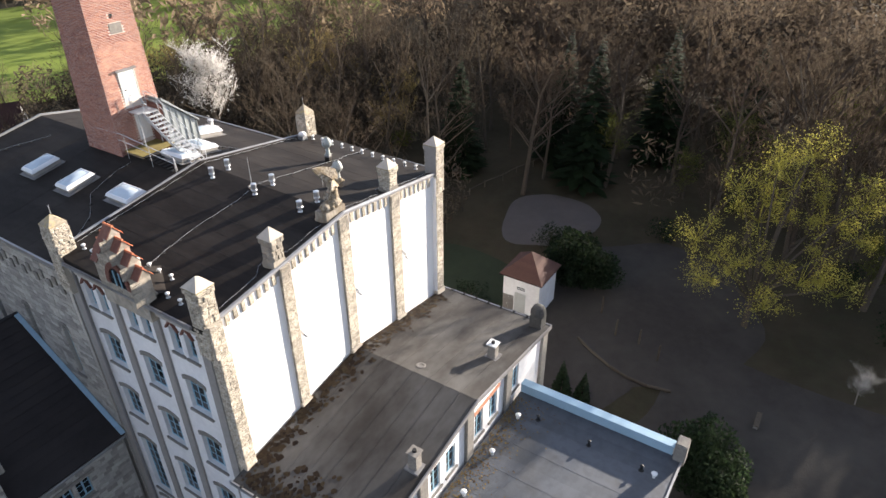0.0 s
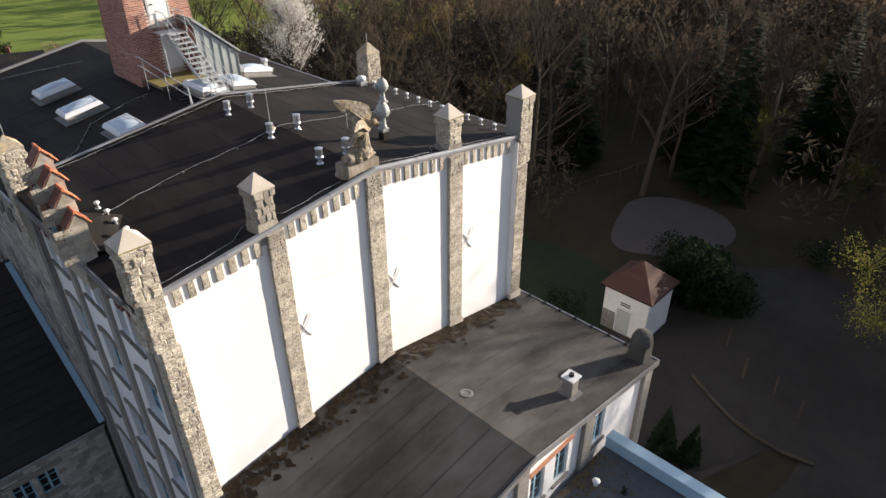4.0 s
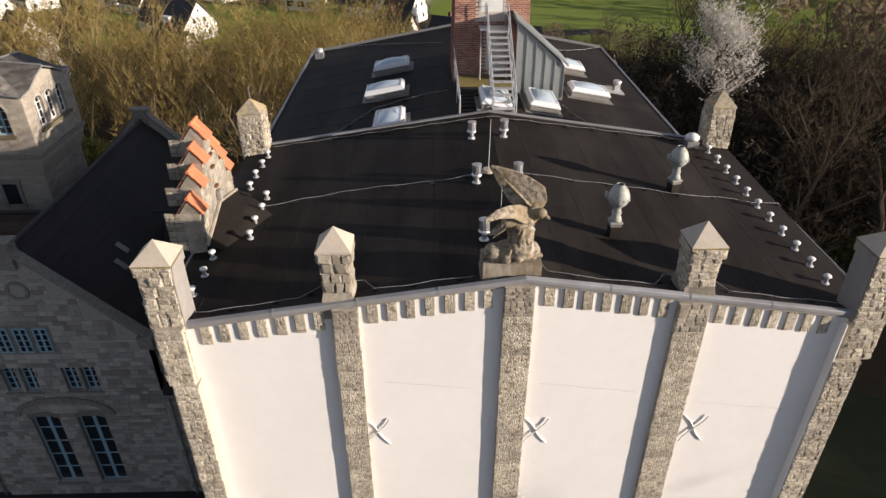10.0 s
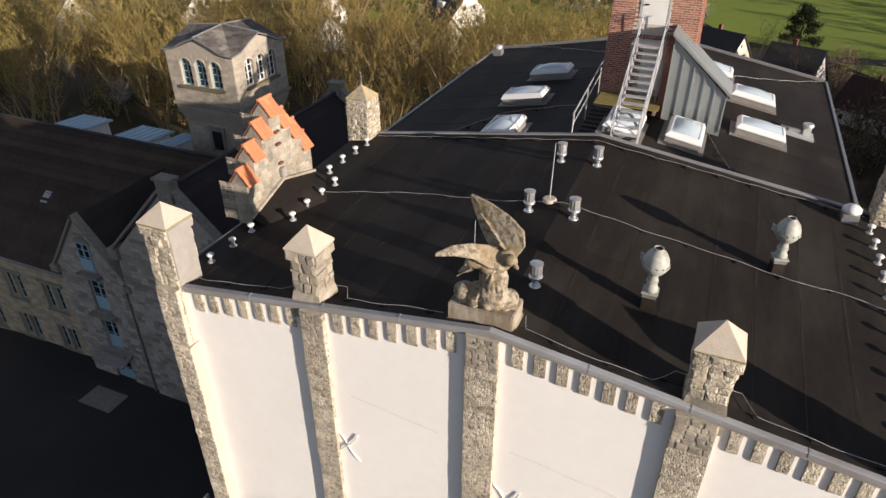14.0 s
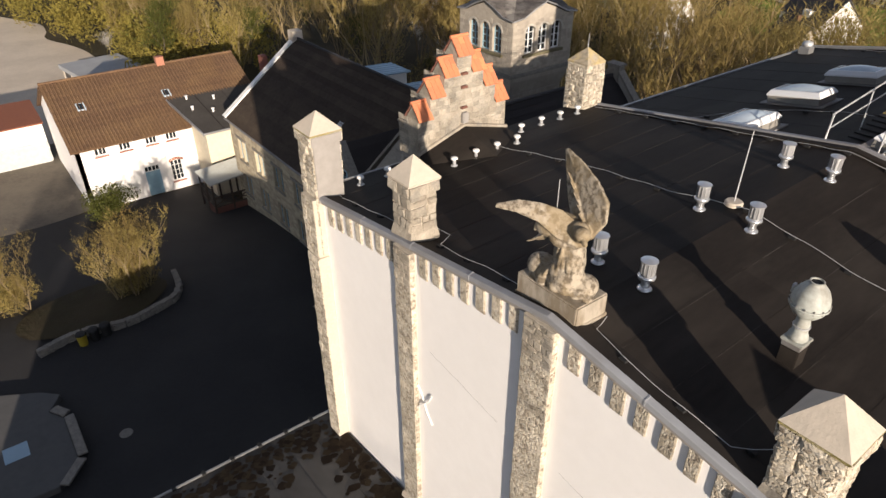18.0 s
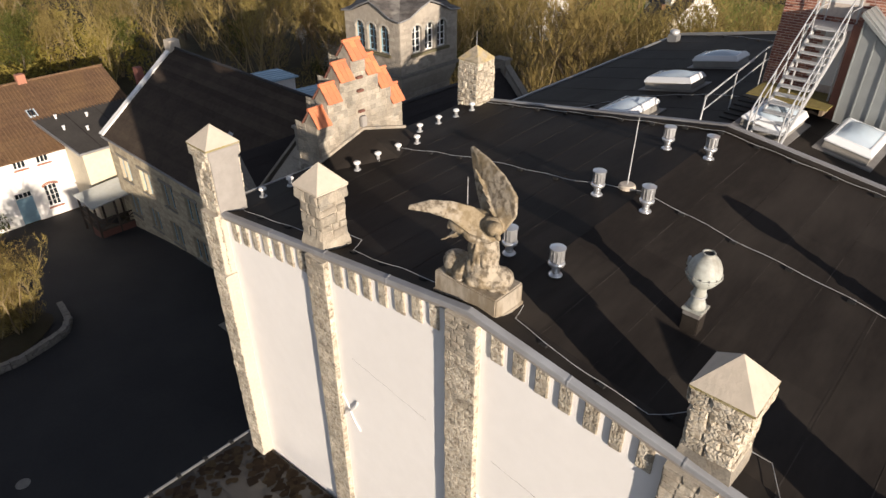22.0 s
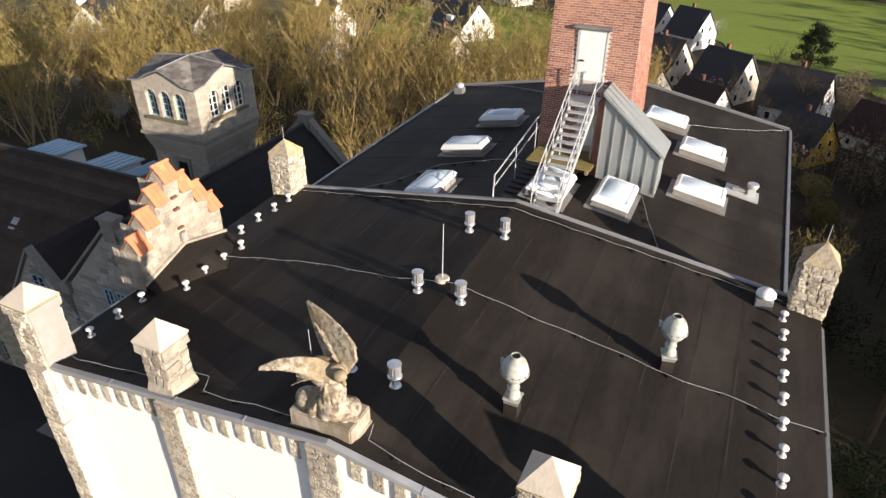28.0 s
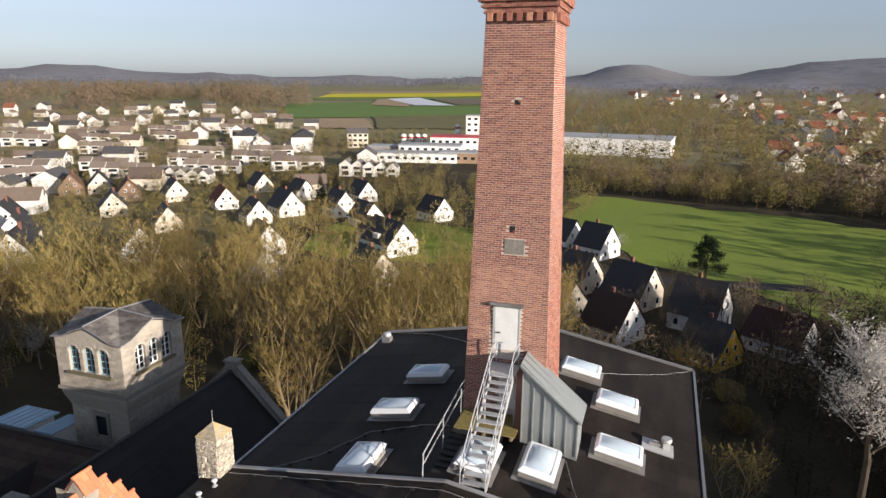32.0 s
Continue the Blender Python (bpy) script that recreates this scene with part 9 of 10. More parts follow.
for kind, x, y, yaw, size in (
        ("white", -7.5, 153.5, -30, 1.0), ("cream", -9, 123.8, -28, 1.0), ("cream", 2.6, 117.2, -30, 1.03), ("white", 14.4, 109.4, -23, 1.06), ("red_verge", 0.4, 98.4, -32, 0.95), ("yellow", 15.2, 93.6, -36, 0.88), ("maroon", 26.2, 102.4, -34, 0.82), ("cream", -9.5, 107, -36, 0.85), ("white", -17.5, 160, -32, 0.95),
        ("dormer", -57, 139, -34, 1.05), ("white", -64, 146, -34, 0.85), ("cream", -50, 113, -38, 0.95), ("white", -91, 178, -40, 1.0), ("white", -107, 172, -36, 1.0), ("white", -109, 158, -40, 0.9), ("red", -133, 175, -40, 0.9), ("cream", -158, 181, -40, 0.95),
        ("brown", -201, 177, -46, 1.0), ("cream", -195, 184, -44, 1.0), ("brown", -173, 175, -42, 0.95), ("white", -128, 96, -52, 1.15), ("white", -148, 112, -48, 1.05), ("dormer", -170, 126, -50, 1.0), ("white", -111, 113, -40, 1.0), ("cream", -157, 152, -44, 0.95), ("white", -76, 166, -36, 0.9),
        ("white", -86, 128, -40, 0.95), ("white", -74, 108, -38, 0.9), ("cream", -126, 140, -42, 0.9), ("white", -60, 182, -34, 0.9), ("white", -118, 200, -36, 0.9), ("cream", -142, 210, -38, 0.9), ("white", -96, 205, -36, 0.9)):
    build_house(kind, x, y, yaw, size)

# the town beyond, row upon row
ROOF_FAR = mat("brown_town_roof", (0.16, 0.12, 0.095), 0.85, dark=(0.1, 0.08, 0.065), scale=1.2, amount=0.5, coarse=0.1, vary=0.3, spec=0.3)
ROOF_SLATE = mat("grey_town_roof", (0.08, 0.076, 0.078), 0.8, dark=(0.05, 0.048, 0.05), scale=1.2, amount=0.5, coarse=0.1, vary=0.3, spec=0.3)
far_kinds = [
    house("town_house", "small white town house with a brown roof", 12, 9, 4.6, 3.2, HOUSE_FAR, ROOF_FAR, WHITE, "town houses", False, False),
    house("terrace_house", "white terrace house with a dark roof", 13, 9, 5.2, 2.8, HOUSE_FAR, ROOF_SLATE, WHITE, "town houses", False, False),
    house("cream_town_house", "cream town house with a brown roof", 12, 9, 4.6, 3.6, HOUSE_CREAM, ROOF_FAR, WHITE, "town houses", False, False),
    house("red_town_house", "white town house with a red tiled roof", 11, 9, 4.4, 4.2, HOUSE_FAR, TILE_RED, WHITE, "town houses", False, True),
]
fused = [False] * 4


def far_house(i, x, y, yaw, size):
    m = pose(x, y, gz(x, y), 0, 0, yaw)
    if not fused[i]:
        fused[i] = True
        far_kinds[i].matrix_basis = m
        ob = far_kinds[i]
    else:
        ob = copy_thing(far_kinds[i], m)
    ob.scale = (size, size, size * rng.uniform(0.9, 1.1))


def polar(az, d):
    """A place d metres from the tower top's side of the roof, az degrees to the left of the mill's long axis."""
    return 6 - d * math.sin(radians(az)), -7 + d * math.cos(radians(az))


town_spots = list(house_spots)
ROOF_PALE = mat("weathered_brown_roof", (0.19, 0.15, 0.125), 0.85, dark=(0.12, 0.1, 0.085), scale=1.2, amount=0.5, coarse=0.1, vary=0.22, spec=0.3)
ROOF_GREY = mat("weathered_grey_roof", (0.12, 0.11, 0.105), 0.85, dark=(0.08, 0.075, 0.07), scale=1.2, amount=0.5, coarse=0.1, vary=0.25, spec=0.3)


def terrace(name, label, bays, pitch, roof_mat, saw):
    """A row of joined white houses along local x, stepping back and down from one to the next."""
    h = thing(name, (0, 0, 0), label, "terrace", "terraces in the town")
    for i in range(bays):
        x, y, z = (i - bays / 2) * pitch, 0.9 * (i % 2), -0.35 * i
        top = 5.2 + z
        if saw:
            ridge = (x + pitch * 0.55, top + 2.3)
            s = Shape().prism([(x, y - 4.5, -4), (x + pitch - 0.06, y - 4.5, -4), (x + pitch - 0.06, y - 4.5, top), (ridge[0], y - 4.5, ridge[1]), (x, y - 4.5, top)], (0, 9, 0))
        else:
            s = Shape().prism([(x, y - 4.5, -4), (x, y + 4.5, -4), (x, y + 4.5, top), (x, y, top + 2.4), (x, y - 4.5, top)], (pitch - 0.06, 0, 0))
        wall = part("wall", s, HOUSE_FAR, h)
        r = Shape()
        if saw:
            r.slab((x - 0.1, y - 4.4, top), (ridge[0], y - 4.4, ridge[1] + 0.1), (ridge[0], y + 4.6, ridge[1] + 0.1), (x - 0.1, y + 4.6, top), -0.15)
            r.slab((ridge[0], y - 4.4, ridge[1] + 0.1), (x + pitch, y - 4.4, top), (x + pitch, y + 4.6, top), (ridge[0], y + 4.6, ridge[1] + 0.1), -0.15)
        else:
            for sg in (-1, 1):
                q = [(x - 0.05, y + sg * 4.9, top - 0.1), (x + pitch, y + sg * 4.9, top - 0.1), (x + pitch, y, top + 2.5), (x - 0.05, y, top + 2.5)]
                r.slab(*q[::-sg], 0.16)
        part("roof", r, roof_mat, h)
        w = Wall((x, y - 4.5, z), (1, 0, 0), (0, -1, 0))
        part("window", w.box(Shape(), pitch * 0.2, 3.2, 0.004, pitch * 0.75, 4.5, 0.05), GLASS, wall)
        part("glazed_door", w.box(Shape(), pitch * 0.25, 0.3, 0.004, pitch * 0.8, 2.2, 0.05), GLASS, wall)
    return h


rows_of = [terrace("terrace_row", "stepped row of joined white town houses with brown roofs", 4, 7.0, ROOF_PALE, False), terrace("sawtooth_row", "row of joined white houses with a sawtooth line of gables", 5, 5.6, ROOF_GREY, True)]
rused = [False, False]


def put_row(i, x, y, yaw, size):
    m = pose(x, y, gz(x, y) + 0.3, 0, 0, yaw)
    if not rused[i]:
        rused[i] = True
        ob = rows_of[i]
        ob.matrix_basis = m
    else:
        ob = copy_thing(rows_of[i], m)
    ob.scale = (size, size, size)
    town_spots.extend([(x + k * math.cos(radians(yaw)), y + k * math.sin(radians(yaw))) for k in (-10, 0, 10)])


for d, az0, az1, step, i, yaw in ((268, 25.5, 34, 46, 1, 14), (296, 25, 42, 40, 1, 16), (318, 31, 52, 38, 0, 34), (350, 28, 52, 36, 0, 30), (385, 33, 52, 38, 0, 42), (430, 36, 52, 38, 0, 34), (480, 30, 52, 44, 0, 40), (540, 36, 52, 48, 0, 30)):
    az = az0
    while az < az1:
        if rng.random() < 0.68:
            x, y = polar(az + rng.uniform(-0.3, 0.3), d + rng.uniform(-6, 6))
            put_row(i, x, y, yaw + rng.choice((0, 0, 0, 62)) + rng.uniform(-7, 7), rng.uniform(0.76, 0.98))
        az += math.degrees(step / d)
for row, (d, az0, az1, step, kind, yaw) in enumerate((
        (252, 30, 53, 24, 2, 28), (282, 43, 53, 16, 1, 30), (332, 25, 30, 18, 1, 25), (368, 40, 53, 30, 1, 32), (408, 29, 36, 18, 0, 28), (455, 31, 52, 34, 2, 33),
        (510, 30, 52, 26, 0, 30), (575, 30, 52, 20, 1, 25), (640, 32, 52, 20, 0, 30), (700, 33, 52, 24, 1, 35), (770, 36, 52, 26, 0, 28), (850, 38, 52, 34, 1, 28))):
    az = az0
    while az < az1:
        if rng.random() < 0.78:
            x, y = polar(az + rng.uniform(-0.2, 0.2), d + rng.uniform(-9, 9))
            if not any(abs(x - a) < 11 and abs(y - b) < 11 for a, b in town_spots):
                town_spots.append((x, y))
                far_house(kind if rng.random() < 0.8 else rng.choice((0, 1, 2, 3)), x, y, yaw + rng.choice((0, 0, 90)) + rng.uniform(-6, 6), rng.uniform(0.85, 1.15))
        az += math.degrees(step / d)
for d in (330, 360, 392, 430, 470, 520, 580, 650, 730, 830):
    az = -17.5
    while az < -9.5 + (d - 330) * 0.012:
        if rng.random() < 0.8:
            x, y = polar(az, d + rng.uniform(-12, 12))
            town_spots.append((x, y))
            far_house(3 if rng.random() < 0.6 else rng.randrange(4), x, y, rng.choice((20, 60, 110)) + rng.uniform(-10, 10), rng.uniform(0.9, 1.15))
        az += math.degrees(17 / d)
for i in range(26):
    x, y = polar(rng.uniform(-15, 3), rng.uniform(900, 1500))
    far_house(rng.choice((0, 3)), x, y, rng.uniform(0, 180), rng.uniform(1.0, 1.4))


def block(name, label, x, y, yaw, L, W, H, wall_mat, roof_mat, storeys, bays, flat=True, group=""):
    """A long block with rows of windows."""
    b = thing(name, (x, y, gz(x, y)), label, "building", group)
    b.matrix_basis = pose(x, y, gz(x, y), 0, 0, yaw)

    def add(nm, s, m, parent=None):
        ob = new(nm, s.mesh(nm, m))
        ob.parent = parent or b
        return ob

    wall = add("wall", Shape().box(-L / 2, -W / 2, -4, L / 2, W / 2, H), wall_mat)
    if flat:
        add("roof", Shape().box(-L / 2 - 0.3, -W / 2 - 0.3, H + 0.004, L / 2 + 0.3, W / 2 + 0.3, H + 0.6), roof_mat)
    else:
        add("roof", Shape().prism([(-L / 2 - 0.4, -W / 2 - 0.5, H), (-L / 2 - 0.4, W / 2 + 0.5, H), (-L / 2 - 0.4, 0, H + W * 0.3)], (L + 0.8, 0, 0)), roof_mat)
    for sg, ln, n in ((0, L, bays), (1, W, max(1, bays // 3))):
        for i in range(n):
            for j in range(storeys):
                u, v = -ln / 2 + ln * (i + 0.5) / n, H * (j + 0.35) / storeys
                k = min(1.0, ln / n * 0.36)
                s = Shape().box(u - k, -W / 2 - 0.06, v, u + k, -W / 2 - 0.004, v + 1.4) if sg == 0 else Shape().box(L / 2 + 0.004, u - k, v, L / 2 + 0.06, u + k, v + 1.4)
                add("window", s, GLASS, wall)
    return b


PALE_ROOF = mat("pale_flat_roof", (0.35, 0.36, 0.37), 0.8, scale=0.3, amount=0.4, coarse=0.05)
RED_TRIM = mat("red_cladding", (0.4, 0.05, 0.06), 0.6, scale=0.5, amount=0.2)
x, y = polar(-9.5, 400)
town_spots.extend([(x, y) for x in (-52, -40, -28, -16, -4, 8) for y in (366, 378, 390, 402, 414)])
block("factory_hall", "long low white factory hall with a grey flat roof", -22, 398, -4, 66, 34, 9.5, HOUSE_WHITE, PALE_ROOF, 1, 7)
block("apartment_block", "white apartment block with a dark roof", *polar(30.6, 415), 118, 32, 12, 8.5, HOUSE_FAR, TILE_DARK, 3, 9, False, "apartment blocks")
block("apartment_block", "white apartment block with a dark roof", *polar(35.2, 430), 118, 32, 12, 8.5, HOUSE_FAR, TILE_DARK, 3, 9, False, "apartment blocks")
block("grey_block", "grey gabled block among the trees", *polar(26.0, 425), 30, 13, 11, 9, HOUSE_CREAM, ROOF_GREY, 3, 4, False)
WORKS_BAND = mat("brown_panel_cladding", (0.3, 0.2, 0.13), 0.8, scale=0.5, amount=0.3)
for d, az, L, W, H, m, r in ((352, 21.0, 46, 14, 4.6, HOUSE_WHITE, PALE_ROOF), (366, 19.6, 34, 16, 7.2, HOUSE_WHITE, PALE_ROOF), (372, 23.2, 22, 14, 6.0, RENDER_GREY, PALE_ROOF), (392, 16.6, 40, 20, 9.5, HOUSE_WHITE, RED_TRIM), (350, 16.2, 32, 14, 5.0, WORKS_BAND, PALE_ROOF), (410, 15.7, 12, 12, 20.5, HOUSE_WHITE, PALE_ROOF)):
    block("works_building", "white flat-roofed works building with window bands", *polar(az, d), 12, L, W, H, m, r, max(1, int(H / 3.4)), int(L / 4), True, "works buildings")
for az, h in ((20.2, 8), (20.8, 8), (21.4, 8), (22.0, 8), (17.3, 14)):
    x, y = polar(az, 415)
    silo = thing("silo", (x, y, gz(x, y)), "white silo with a red band at the works", "silo", "silos at the works")
    part("drum", Shape().turned((x, y, gz(x, y)), [(1.7, -1), (1.7, h), (1.2, h + 0.9), (0.2, h + 1.2)], 14), WHITE, silo)
    part("band", Shape().turned((x, y, gz(x, y) + h - 1.6), [(1.76, 0), (1.76, 1.1)], 14), RED_TRIM, silo)
block("garden_shed", "pale flat-roofed garden building", -34, 168, -20, 9, 6, 3.2, HOUSE_WHITE, PALE_ROOF, 1, 3)

# ---- fields, road ----
drape("meadow", ((-20, 178), (50, 108), (210, 170), (-24, 250)), 40, 30, 0.12, GRASS, "bright green meadow behind the houses", "meadow", wobble=6)
drape("east_meadow", ((40, 118), (110, 90), (300, 210), (150, 215)), 30, 20, 0.1, GRASS, "bright green meadow in the valley", "meadow", wobble=6)
x0, y0 = polar(18, 560)
FIELD_GREEN = mat("far_winter_wheat", (0.12, 0.19, 0.05), 0.9, dark=(0.1, 0.155, 0.045), scale=0.02, amount=0.5, coarse=0.006, stain=(0.15, 0.2, 0.06), spec=0.15)
PLOUGH = mat("ploughed_field", (0.33, 0.25, 0.16), 0.9, dark=(0.27, 0.2, 0.13), scale=0.05, amount=0.4, coarse=0.01, spec=0.15)
drape("green_field", (polar(33, 690), polar(12, 720), polar(12, 985), polar(31.5, 940)), 40, 30, 0.6, FIELD_GREEN, "far green field on the slope", "field", wobble=8)
drape("upper_field", (polar(29.5, 1000), polar(9, 985), polar(9, 1030), polar(29.5, 1045)), 30, 6, 0.7, FIELD_GREEN, "narrow green field on the slope", "field")
drape("yellow_field", (polar(29.2, 1050), polar(9, 1032), polar(9, 1150), polar(28, 1140)), 40, 12, 0.9, mat("rape_in_bloom", (0.5, 0.45, 0.04), 0.9, scale=0.02, amount=0.4, coarse=0.006, spec=0.15), "far yellow field of rape", "field")
drape("stubble_strip", (polar(28.4, 1150), polar(9, 1155), polar(9, 1240), polar(28, 1225)), 30, 6, 0.9, PLOUGH, "pale stubble field on the crest", "field")
drape("bare_field", (polar(30.5, 575), polar(24.5, 560), polar(25.2, 668), polar(29.0, 676)), 20, 10, 0.9, PLOUGH, "far bare ploughed field", "field", wobble=5)
drape("olive_field", (polar(24.2, 560), polar(12, 560), polar(12, 715), polar(24.6, 700)), 24, 10, 0.8, mat("rough_olive_pasture", (0.16, 0.145, 0.07), 0.9, dark=(0.12, 0.115, 0.05), scale=0.03, amount=0.6, coarse=0.01, spec=0.15), "rough olive pasture below the fields", "field", wobble=5)
drape("sandy_field", (polar(24.8, 880), polar(21.6, 830), polar(21.0, 1000), polar(24.2, 985)), 12, 8, 1.3, PLOUGH, "sandy field beside the crop film", "field")
drape("film_field", (polar(20.9, 850), polar(17.6, 835), polar(20.6, 1000), polar(23.4, 990)), 16, 10, 1.6, mat("white_crop_film", (0.62, 0.64, 0.68), 0.5, scale=0.05, amount=0.3, coarse=0.01), "field under white crop film", "field")
drape("dark_field", (polar(17.2, 850), polar(12, 860), polar(12, 960), polar(19.6, 985)), 16, 8, 1.3, mat("dark_ploughed_field", (0.14, 0.11, 0.075), 0.9, scale=0.05, amount=0.4, coarse=0.01), "dark ploughed field on the slope", "field")
drape("street", ((-70, 128), (-66, 124), (40, 138), (38, 143)), 40, 2, 0.15, ASPHALT, "grey village street", "road")
drape("lane", ((-30, 60), (-26, 60), (-34, 128), (-38, 128)), 4, 30, 0.12, ASPHALT, "lane between the gardens", "road")
drape("gardens", ((-80, 130), (-20, 128), (-25, 172), (-85, 175)), 20, 14, 0.06, GRASS, "garden lawns among the houses", "lawn", wobble=5)
drape("west_gardens", ((-215, 90), (-100, 88), (-95, 200), (-230, 215)), 30, 24, 0.06, mat("garden_ground", (0.12, 0.11, 0.04), 0.92, dark=(0.1, 0.075, 0.04), scale=0.3, amount=0.8, coarse=0.05, stain=(0.14, 0.13, 0.06), bump=0.1, bump_scale=1.5), "gardens among the houses", "lawn", wobble=5)


# ---- woods too far off to count ----
def far_wood(name, label, material, spots, seed, quads=46, lo=6, hi=11, tuft=0.085, slim=1.7):
    """Many far trees in one mesh: each a loose, uneven crown of small tufts on a stem."""
    r = np.random.RandomState(seed)
    n = len(spots)
    if not n:
        return
    h = r.uniform(lo, hi, n)
    base = np.array([(x, y, gz(x, y)) for x, y in spots])
    u = r.normal(size=(n, quads, 3))
    u /= np.linalg.norm(u, axis=2, keepdims=True)
    u *= r.uniform(0.35, 1.0, (n, quads, 1)) ** 0.5
    rad = h * r.uniform(0.24, 0.38, n)
    c = base[:, None, :] + u * np.stack([rad, rad, h * 0.42], 1)[:, None, :] + np.stack([0 * h, 0 * h, h * 0.56], 1)[:, None, :]
    k = (h * tuft)[:, None, None] * r.uniform(0.5, 1.3, (n, quads, 1))
    a = r.normal(size=(n, quads, 3))
    a /= np.linalg.norm(a, axis=2, keepdims=True)
    b = np.cross(a, r.normal(size=(n, quads, 3)))
    b /= np.linalg.norm(b, axis=2, keepdims=True)
    v = np.stack([c - a * k * slim, c + b * k * 0.7 / slim, c + a * k * slim, c - b * k * 0.7 / slim], 2).reshape(-1, 3)
    f = np.arange(n * quads * 4).reshape(-1, 4)
    s = base[:, None, :] + np.array([(-0.12, 0, -0.5), (0.12, 0, -0.5), (0, 0, 1.0)])[None] * np.stack([0 * h + 1, 0 * h + 1, h * 0.7], 1)[:, None, :]
    m = len(v)
    v = np.concatenate([v, s.reshape(-1, 3)])
    g = m + np.arange(n * 3).reshape(-1, 3)
    me = bpy.data.meshes.new(name)
    me.from_pydata(v.tolist(), [], f.tolist() + g.tolist())
    me.materials.append(material)
    tagged(new(name, me), label, "trees", kind="stuff")


# Hill trees greyed to match the hills: haze put into their colour.
FAR_HILL = mat("hazed_hill_trees", (0.21, 0.21, 0.23), 0.95, scale=0.2, coarse=0.01, island=0.15, spec=0.1, thin=0.45)
FAR_BROWN = mat("far_brown_wood", (0.27, 0.2, 0.14), 0.95, scale=0.2, coarse=0.01, stain=(0.14, 0.12, 0.06), stain_amount=0.7, island=0.18, spec=0.1, thin=0.45)
FAR_OLIVE = mat("far_olive_wood", (0.26, 0.215, 0.09), 0.95, scale=0.2, coarse=0.01, stain=(0.2, 0.15, 0.06), stain_amount=0.6, island=0.18, spec=0.1, thin=0.45)
FAR_GREEN = mat("far_green_wood", (0.07, 0.085, 0.028), 0.95, scale=0.2, coarse=0.01, island=0.35, spec=0.1, thin=0.45)


HEDGE = mat("golden_hedge", (0.3, 0.24, 0.06), 0.95, dark=(0.19, 0.16, 0.045), scale=0.4, coarse=0.1, stain=(0.16, 0.16, 0.045), island=0.2, spec=0.1, thin=0.45)


def strew(n, fn, seed, gap_houses=7):
    r = random.Random(seed)
    out = []
    while len(out) < n:
        x, y = fn(r)
        if any(abs(x - a) < gap_houses and abs(y - b) < gap_houses for a, b in town_spots):
            n -= 1
            continue
        out.append((x, y))
    return out


far_wood("park_thicket", "bare brown thicket under the woodland trees", TWIG_BROWN, strew(300, lambda r: (lambda p: p if clear(*p) and p[0] + p[1] > 40 else (p[0] + 70, p[1] + 40))((r.uniform(24, 125), r.uniform(-30, 110))), 30), 30, 170, 5, 12, 0.028)
far_wood("sun_side_wood", "dense leafless wood east of the park", TWIG_BROWN, strew(290, lambda r: (r.uniform(84, 122), r.uniform(-84, 44)), 33), 33, 420, 17, 21, 0.02)
far_wood("hedge_wood", "golden-green hedge trees behind the forecourt", HEDGE, strew(120, lambda r: (lambda x: (x, 14 - max(0, -118 - x) * 0.3 + r.uniform(0, 22)))(r.uniform(-172, -84)), 35), 35, 200, 5, 9, 0.03)
far_wood("mill_thicket", "ochre thicket under the trees behind the mill", TWIG_OLIVE, strew(110, lambda r: (r.uniform(-84, 2), r.uniform(44, 92)), 31), 31, 240, 3, 6, 0.022)
# Brown twigs darkened: the shade within the wood is put into the colour.
TWIG_SHADED = mat("shaded_dark_twigs", (0.05, 0.041, 0.031), 0.95, dark=(0.028, 0.025, 0.019), scale=1.5, amount=0.6, coarse=0.3, island=0.35, spec=0.1, thin=0.45)
far_wood("park_edge_wood", "dense dark leafless wood at the park edge", TWIG_SHADED, strew(170, lambda r: (r.uniform(30, 84), r.uniform(38, 90)), 40), 40, 460, 9, 13.5, 0.019)
far_wood("rear_thicket", "dark bare scrub below the rear wing", TWIG_SHADED, strew(60, lambda r: (r.uniform(13, 44), r.uniform(30, 78)), 34), 34, 420, 3, 6, 0.018)
far_wood("gardens_trees", "budding garden trees and hedges among the houses", FAR_OLIVE, strew(640, lambda r: (r.uniform(-230, -15), r.uniform(84, 260)), 1, 10), 11, 230, 5, 10, 0.024)
far_wood("house_gardens", "bare garden trees round the gabled houses", FAR_BROWN, strew(190, lambda r: (r.uniform(-24, 46), r.uniform(74, 122)), 36, 7), 36, 190, 4, 8.5, 0.024)
far_wood("garden_shrubs", "green hedges among the houses", FAR_GREEN, strew(150, lambda r: (r.uniform(-230, -22), r.uniform(90, 240)) if r.random() < 0.85 else (r.uniform(-22, 40), r.uniform(90, 112)), 2), 12, 90, 2, 4, 0.055)
far_wood("valley_belt", "belt of budding trees beyond the meadow", FAR_OLIVE, strew(380, lambda r: (lambda t: (-30 + 240 * t, 258 - 72 * t + r.uniform(0, 45)))(r.random()), 3), 13, 240, 6, 11, 0.028)
far_wood("valley_belt_brown", "brown trees beyond the meadow", FAR_BROWN, strew(300, lambda r: (lambda t: (-30 + 240 * t, 262 - 72 * t + r.uniform(0, 60)))(r.random()), 4), 14, 220, 6, 12, 0.028)
far_wood("valley_trees", "scattered trees down the valley", FAR_OLIVE, strew(620, lambda r: polar(r.uniform(-17, 9), r.uniform(290, 900)), 5), 15, 150, 10, 17, 0.033)
far_wood("valley_trees_brown", "brown trees down the valley", FAR_BROWN, strew(700, lambda r: polar(r.uniform(-17, 12), r.uniform(420, 1500)), 6), 16, 80, 10, 16, 0.043)
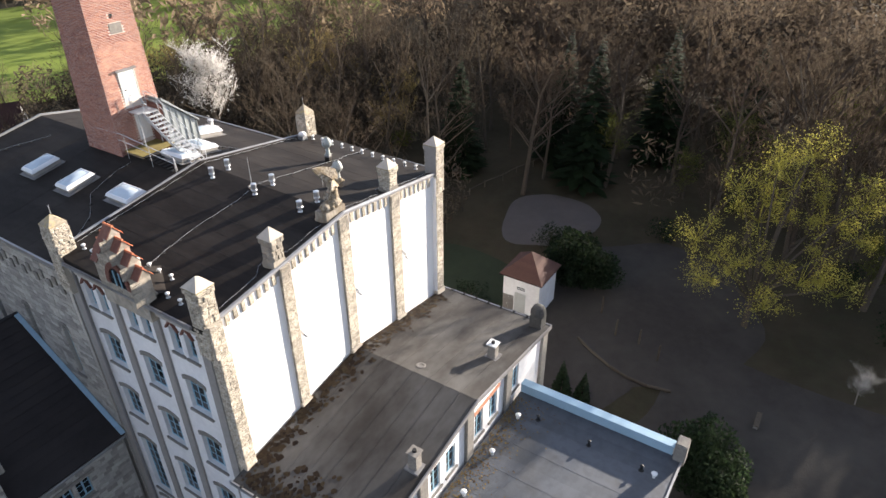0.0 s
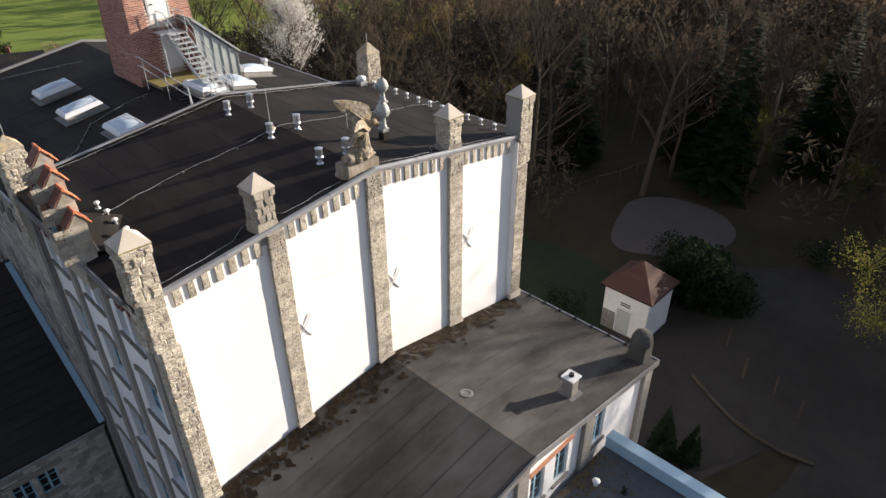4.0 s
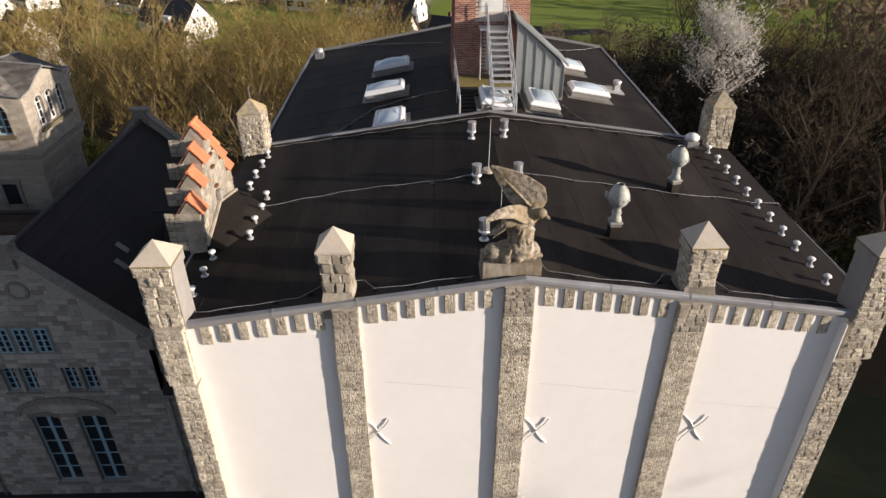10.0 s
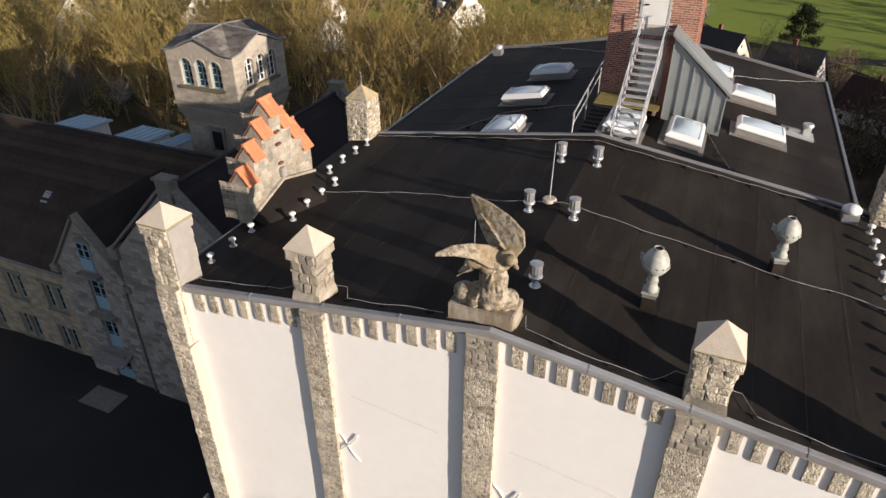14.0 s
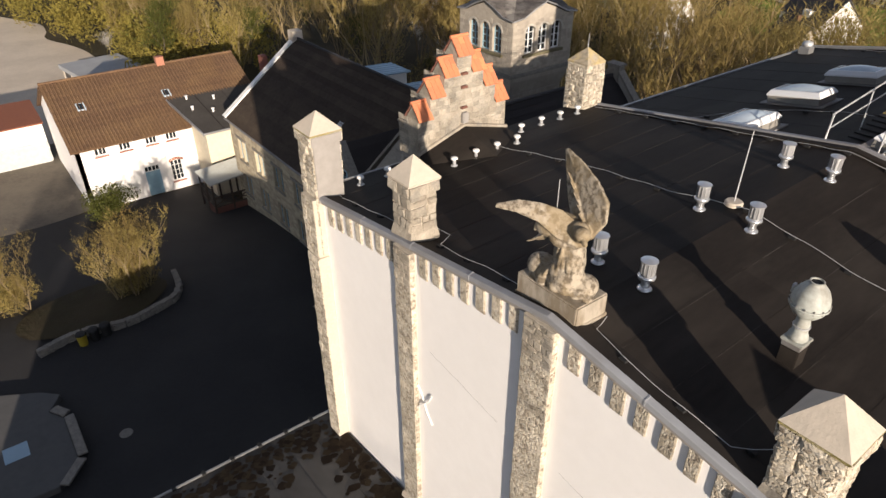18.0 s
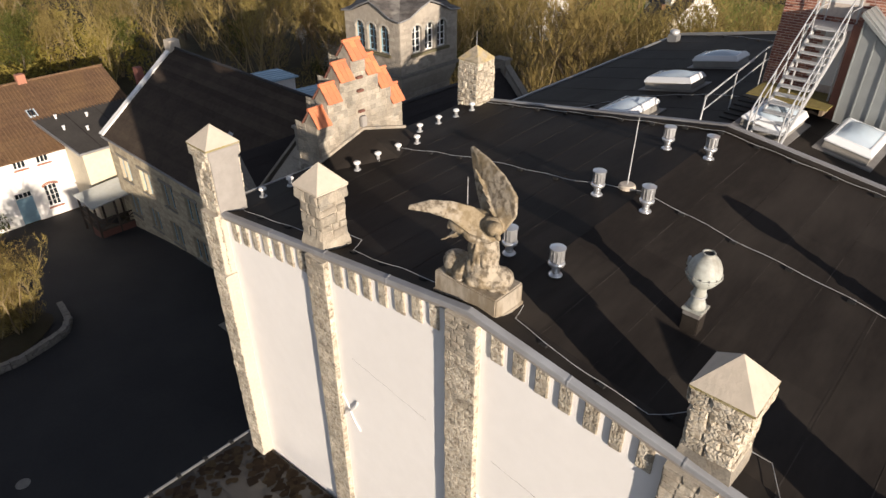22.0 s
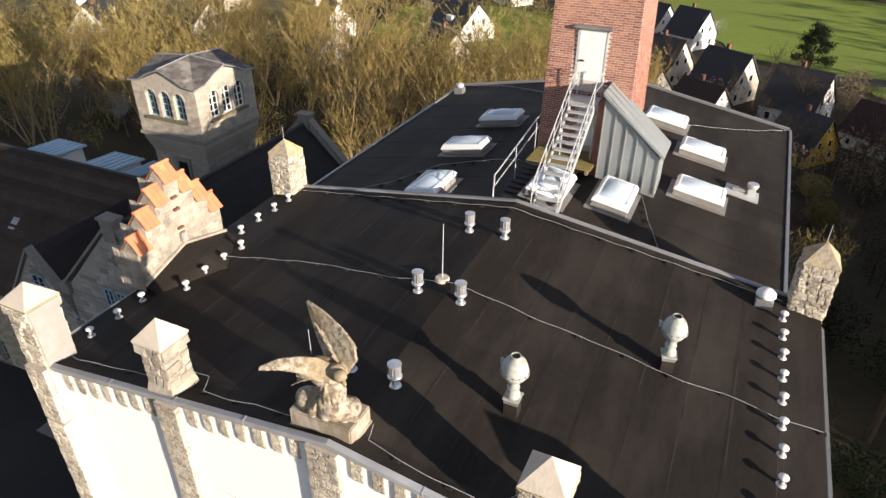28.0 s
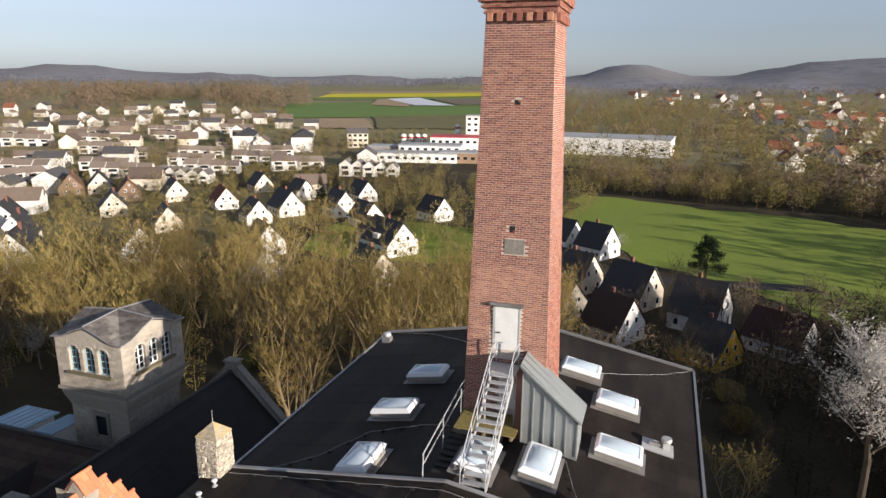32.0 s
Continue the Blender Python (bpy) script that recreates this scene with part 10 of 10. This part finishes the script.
far_wood("town_trees", "trees between the town houses", FAR_OLIVE, strew(900, lambda r: (lambda d: polar(r.uniform(20 if d < 520 else 31.5, 55), d))(r.uniform(325, 800)), 7), 17, 140, 5, 9, 0.034)
far_wood("row_gardens", "low budding hedges and shrubs before the town rows", FAR_OLIVE, strew(520, lambda r: polar(r.uniform(18, 55), r.uniform(205, 330)), 71), 71, 140, 2.5, 6.5, 0.034)
far_wood("town_trees_brown", "brown trees between the town houses", FAR_BROWN, strew(560, lambda r: (lambda d: polar(r.uniform(22 if d < 520 else 31.5, 55), d))(r.uniform(330, 900)), 8), 18, 130, 5, 10, 0.036)
far_wood("ridge_wood", "brown wood on the slope beyond the town", FAR_BROWN, strew(1300, lambda r: (lambda az, d: polar(az, d) if noise.noise((az * 0.16, d * 0.004, 3.0)) > -0.08 else polar(r.uniform(34, 47), r.uniform(980, 1120)))(r.uniform(30, 56), r.uniform(840, 1300)), 9), 19, 70, 7, 24, 0.042)
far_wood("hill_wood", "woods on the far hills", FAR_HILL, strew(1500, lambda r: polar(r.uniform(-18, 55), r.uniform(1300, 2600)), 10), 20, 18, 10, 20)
far_wood("east_wood", "leafless wood beyond the park", FAR_BROWN, strew(560, lambda r: (r.uniform(70, 330), r.uniform(70, 330)) if r.random() < 0.5 else (r.uniform(150, 330), r.uniform(-120, 180)), 21), 21, 80, 12, 20, 0.06)
far_wood("north_garden_wood", "budding trees towards the gardens", FAR_OLIVE, strew(110, lambda r: (r.uniform(-150, 0), r.uniform(80, 104)), 22), 22, 150, 5, 9, 0.035)
oak = thing("scots_pine", (17.0, 141, gz(17.0, 141)), "dark bushy evergreen pine at the meadow's edge", "tree")
c, r = Shape(), random.Random(88)
for k in range(26):
    up = (k + 0.5) / 26
    reach = 3.6 * (1 - up) ** 0.6 * r.uniform(0.55, 1.0) + 0.3
    turn = k * 2.4 + r.uniform(-0.4, 0.4)
    mid = Vector((reach * math.cos(turn), reach * math.sin(turn), 2.0 + 7.2 * up + r.uniform(-0.4, 0.4)))
    c.rod((0, 0, mid.z - 0.5), mid, 0.06, 0.03, 4, False)
    for i in range(240):
        p = mid + Vector((r.gauss(0, 0.55), r.gauss(0, 0.55), r.gauss(0, 0.36)))
        a, b = Vector((r.gauss(0, 1), r.gauss(0, 1), r.gauss(0.4, 1))).normalized() * 0.22, Vector((r.gauss(0, 1), r.gauss(0, 1), r.gauss(0, 1))).normalized() * 0.1
        c.add([p - a, p + b, p + a, p - b], [(0, 1, 2, 3)])
for n, sh, m in (("trunk", Shape().rod((0, 0, -0.5), (0, 0, 9), 0.3, 0.06, 8), BARK), ("crown", c, LEAF_DARK)):
    part(n, raw(sh, n, m), m, oak).matrix_parent_inverse = Matrix.Identity(4)
block("grey_shed", "low shed with a pale flat roof behind the white house", -97, 11, 8, 13, 8, 2.6, HOUSE_CREAM, PALE_ROOF, 1, 3)
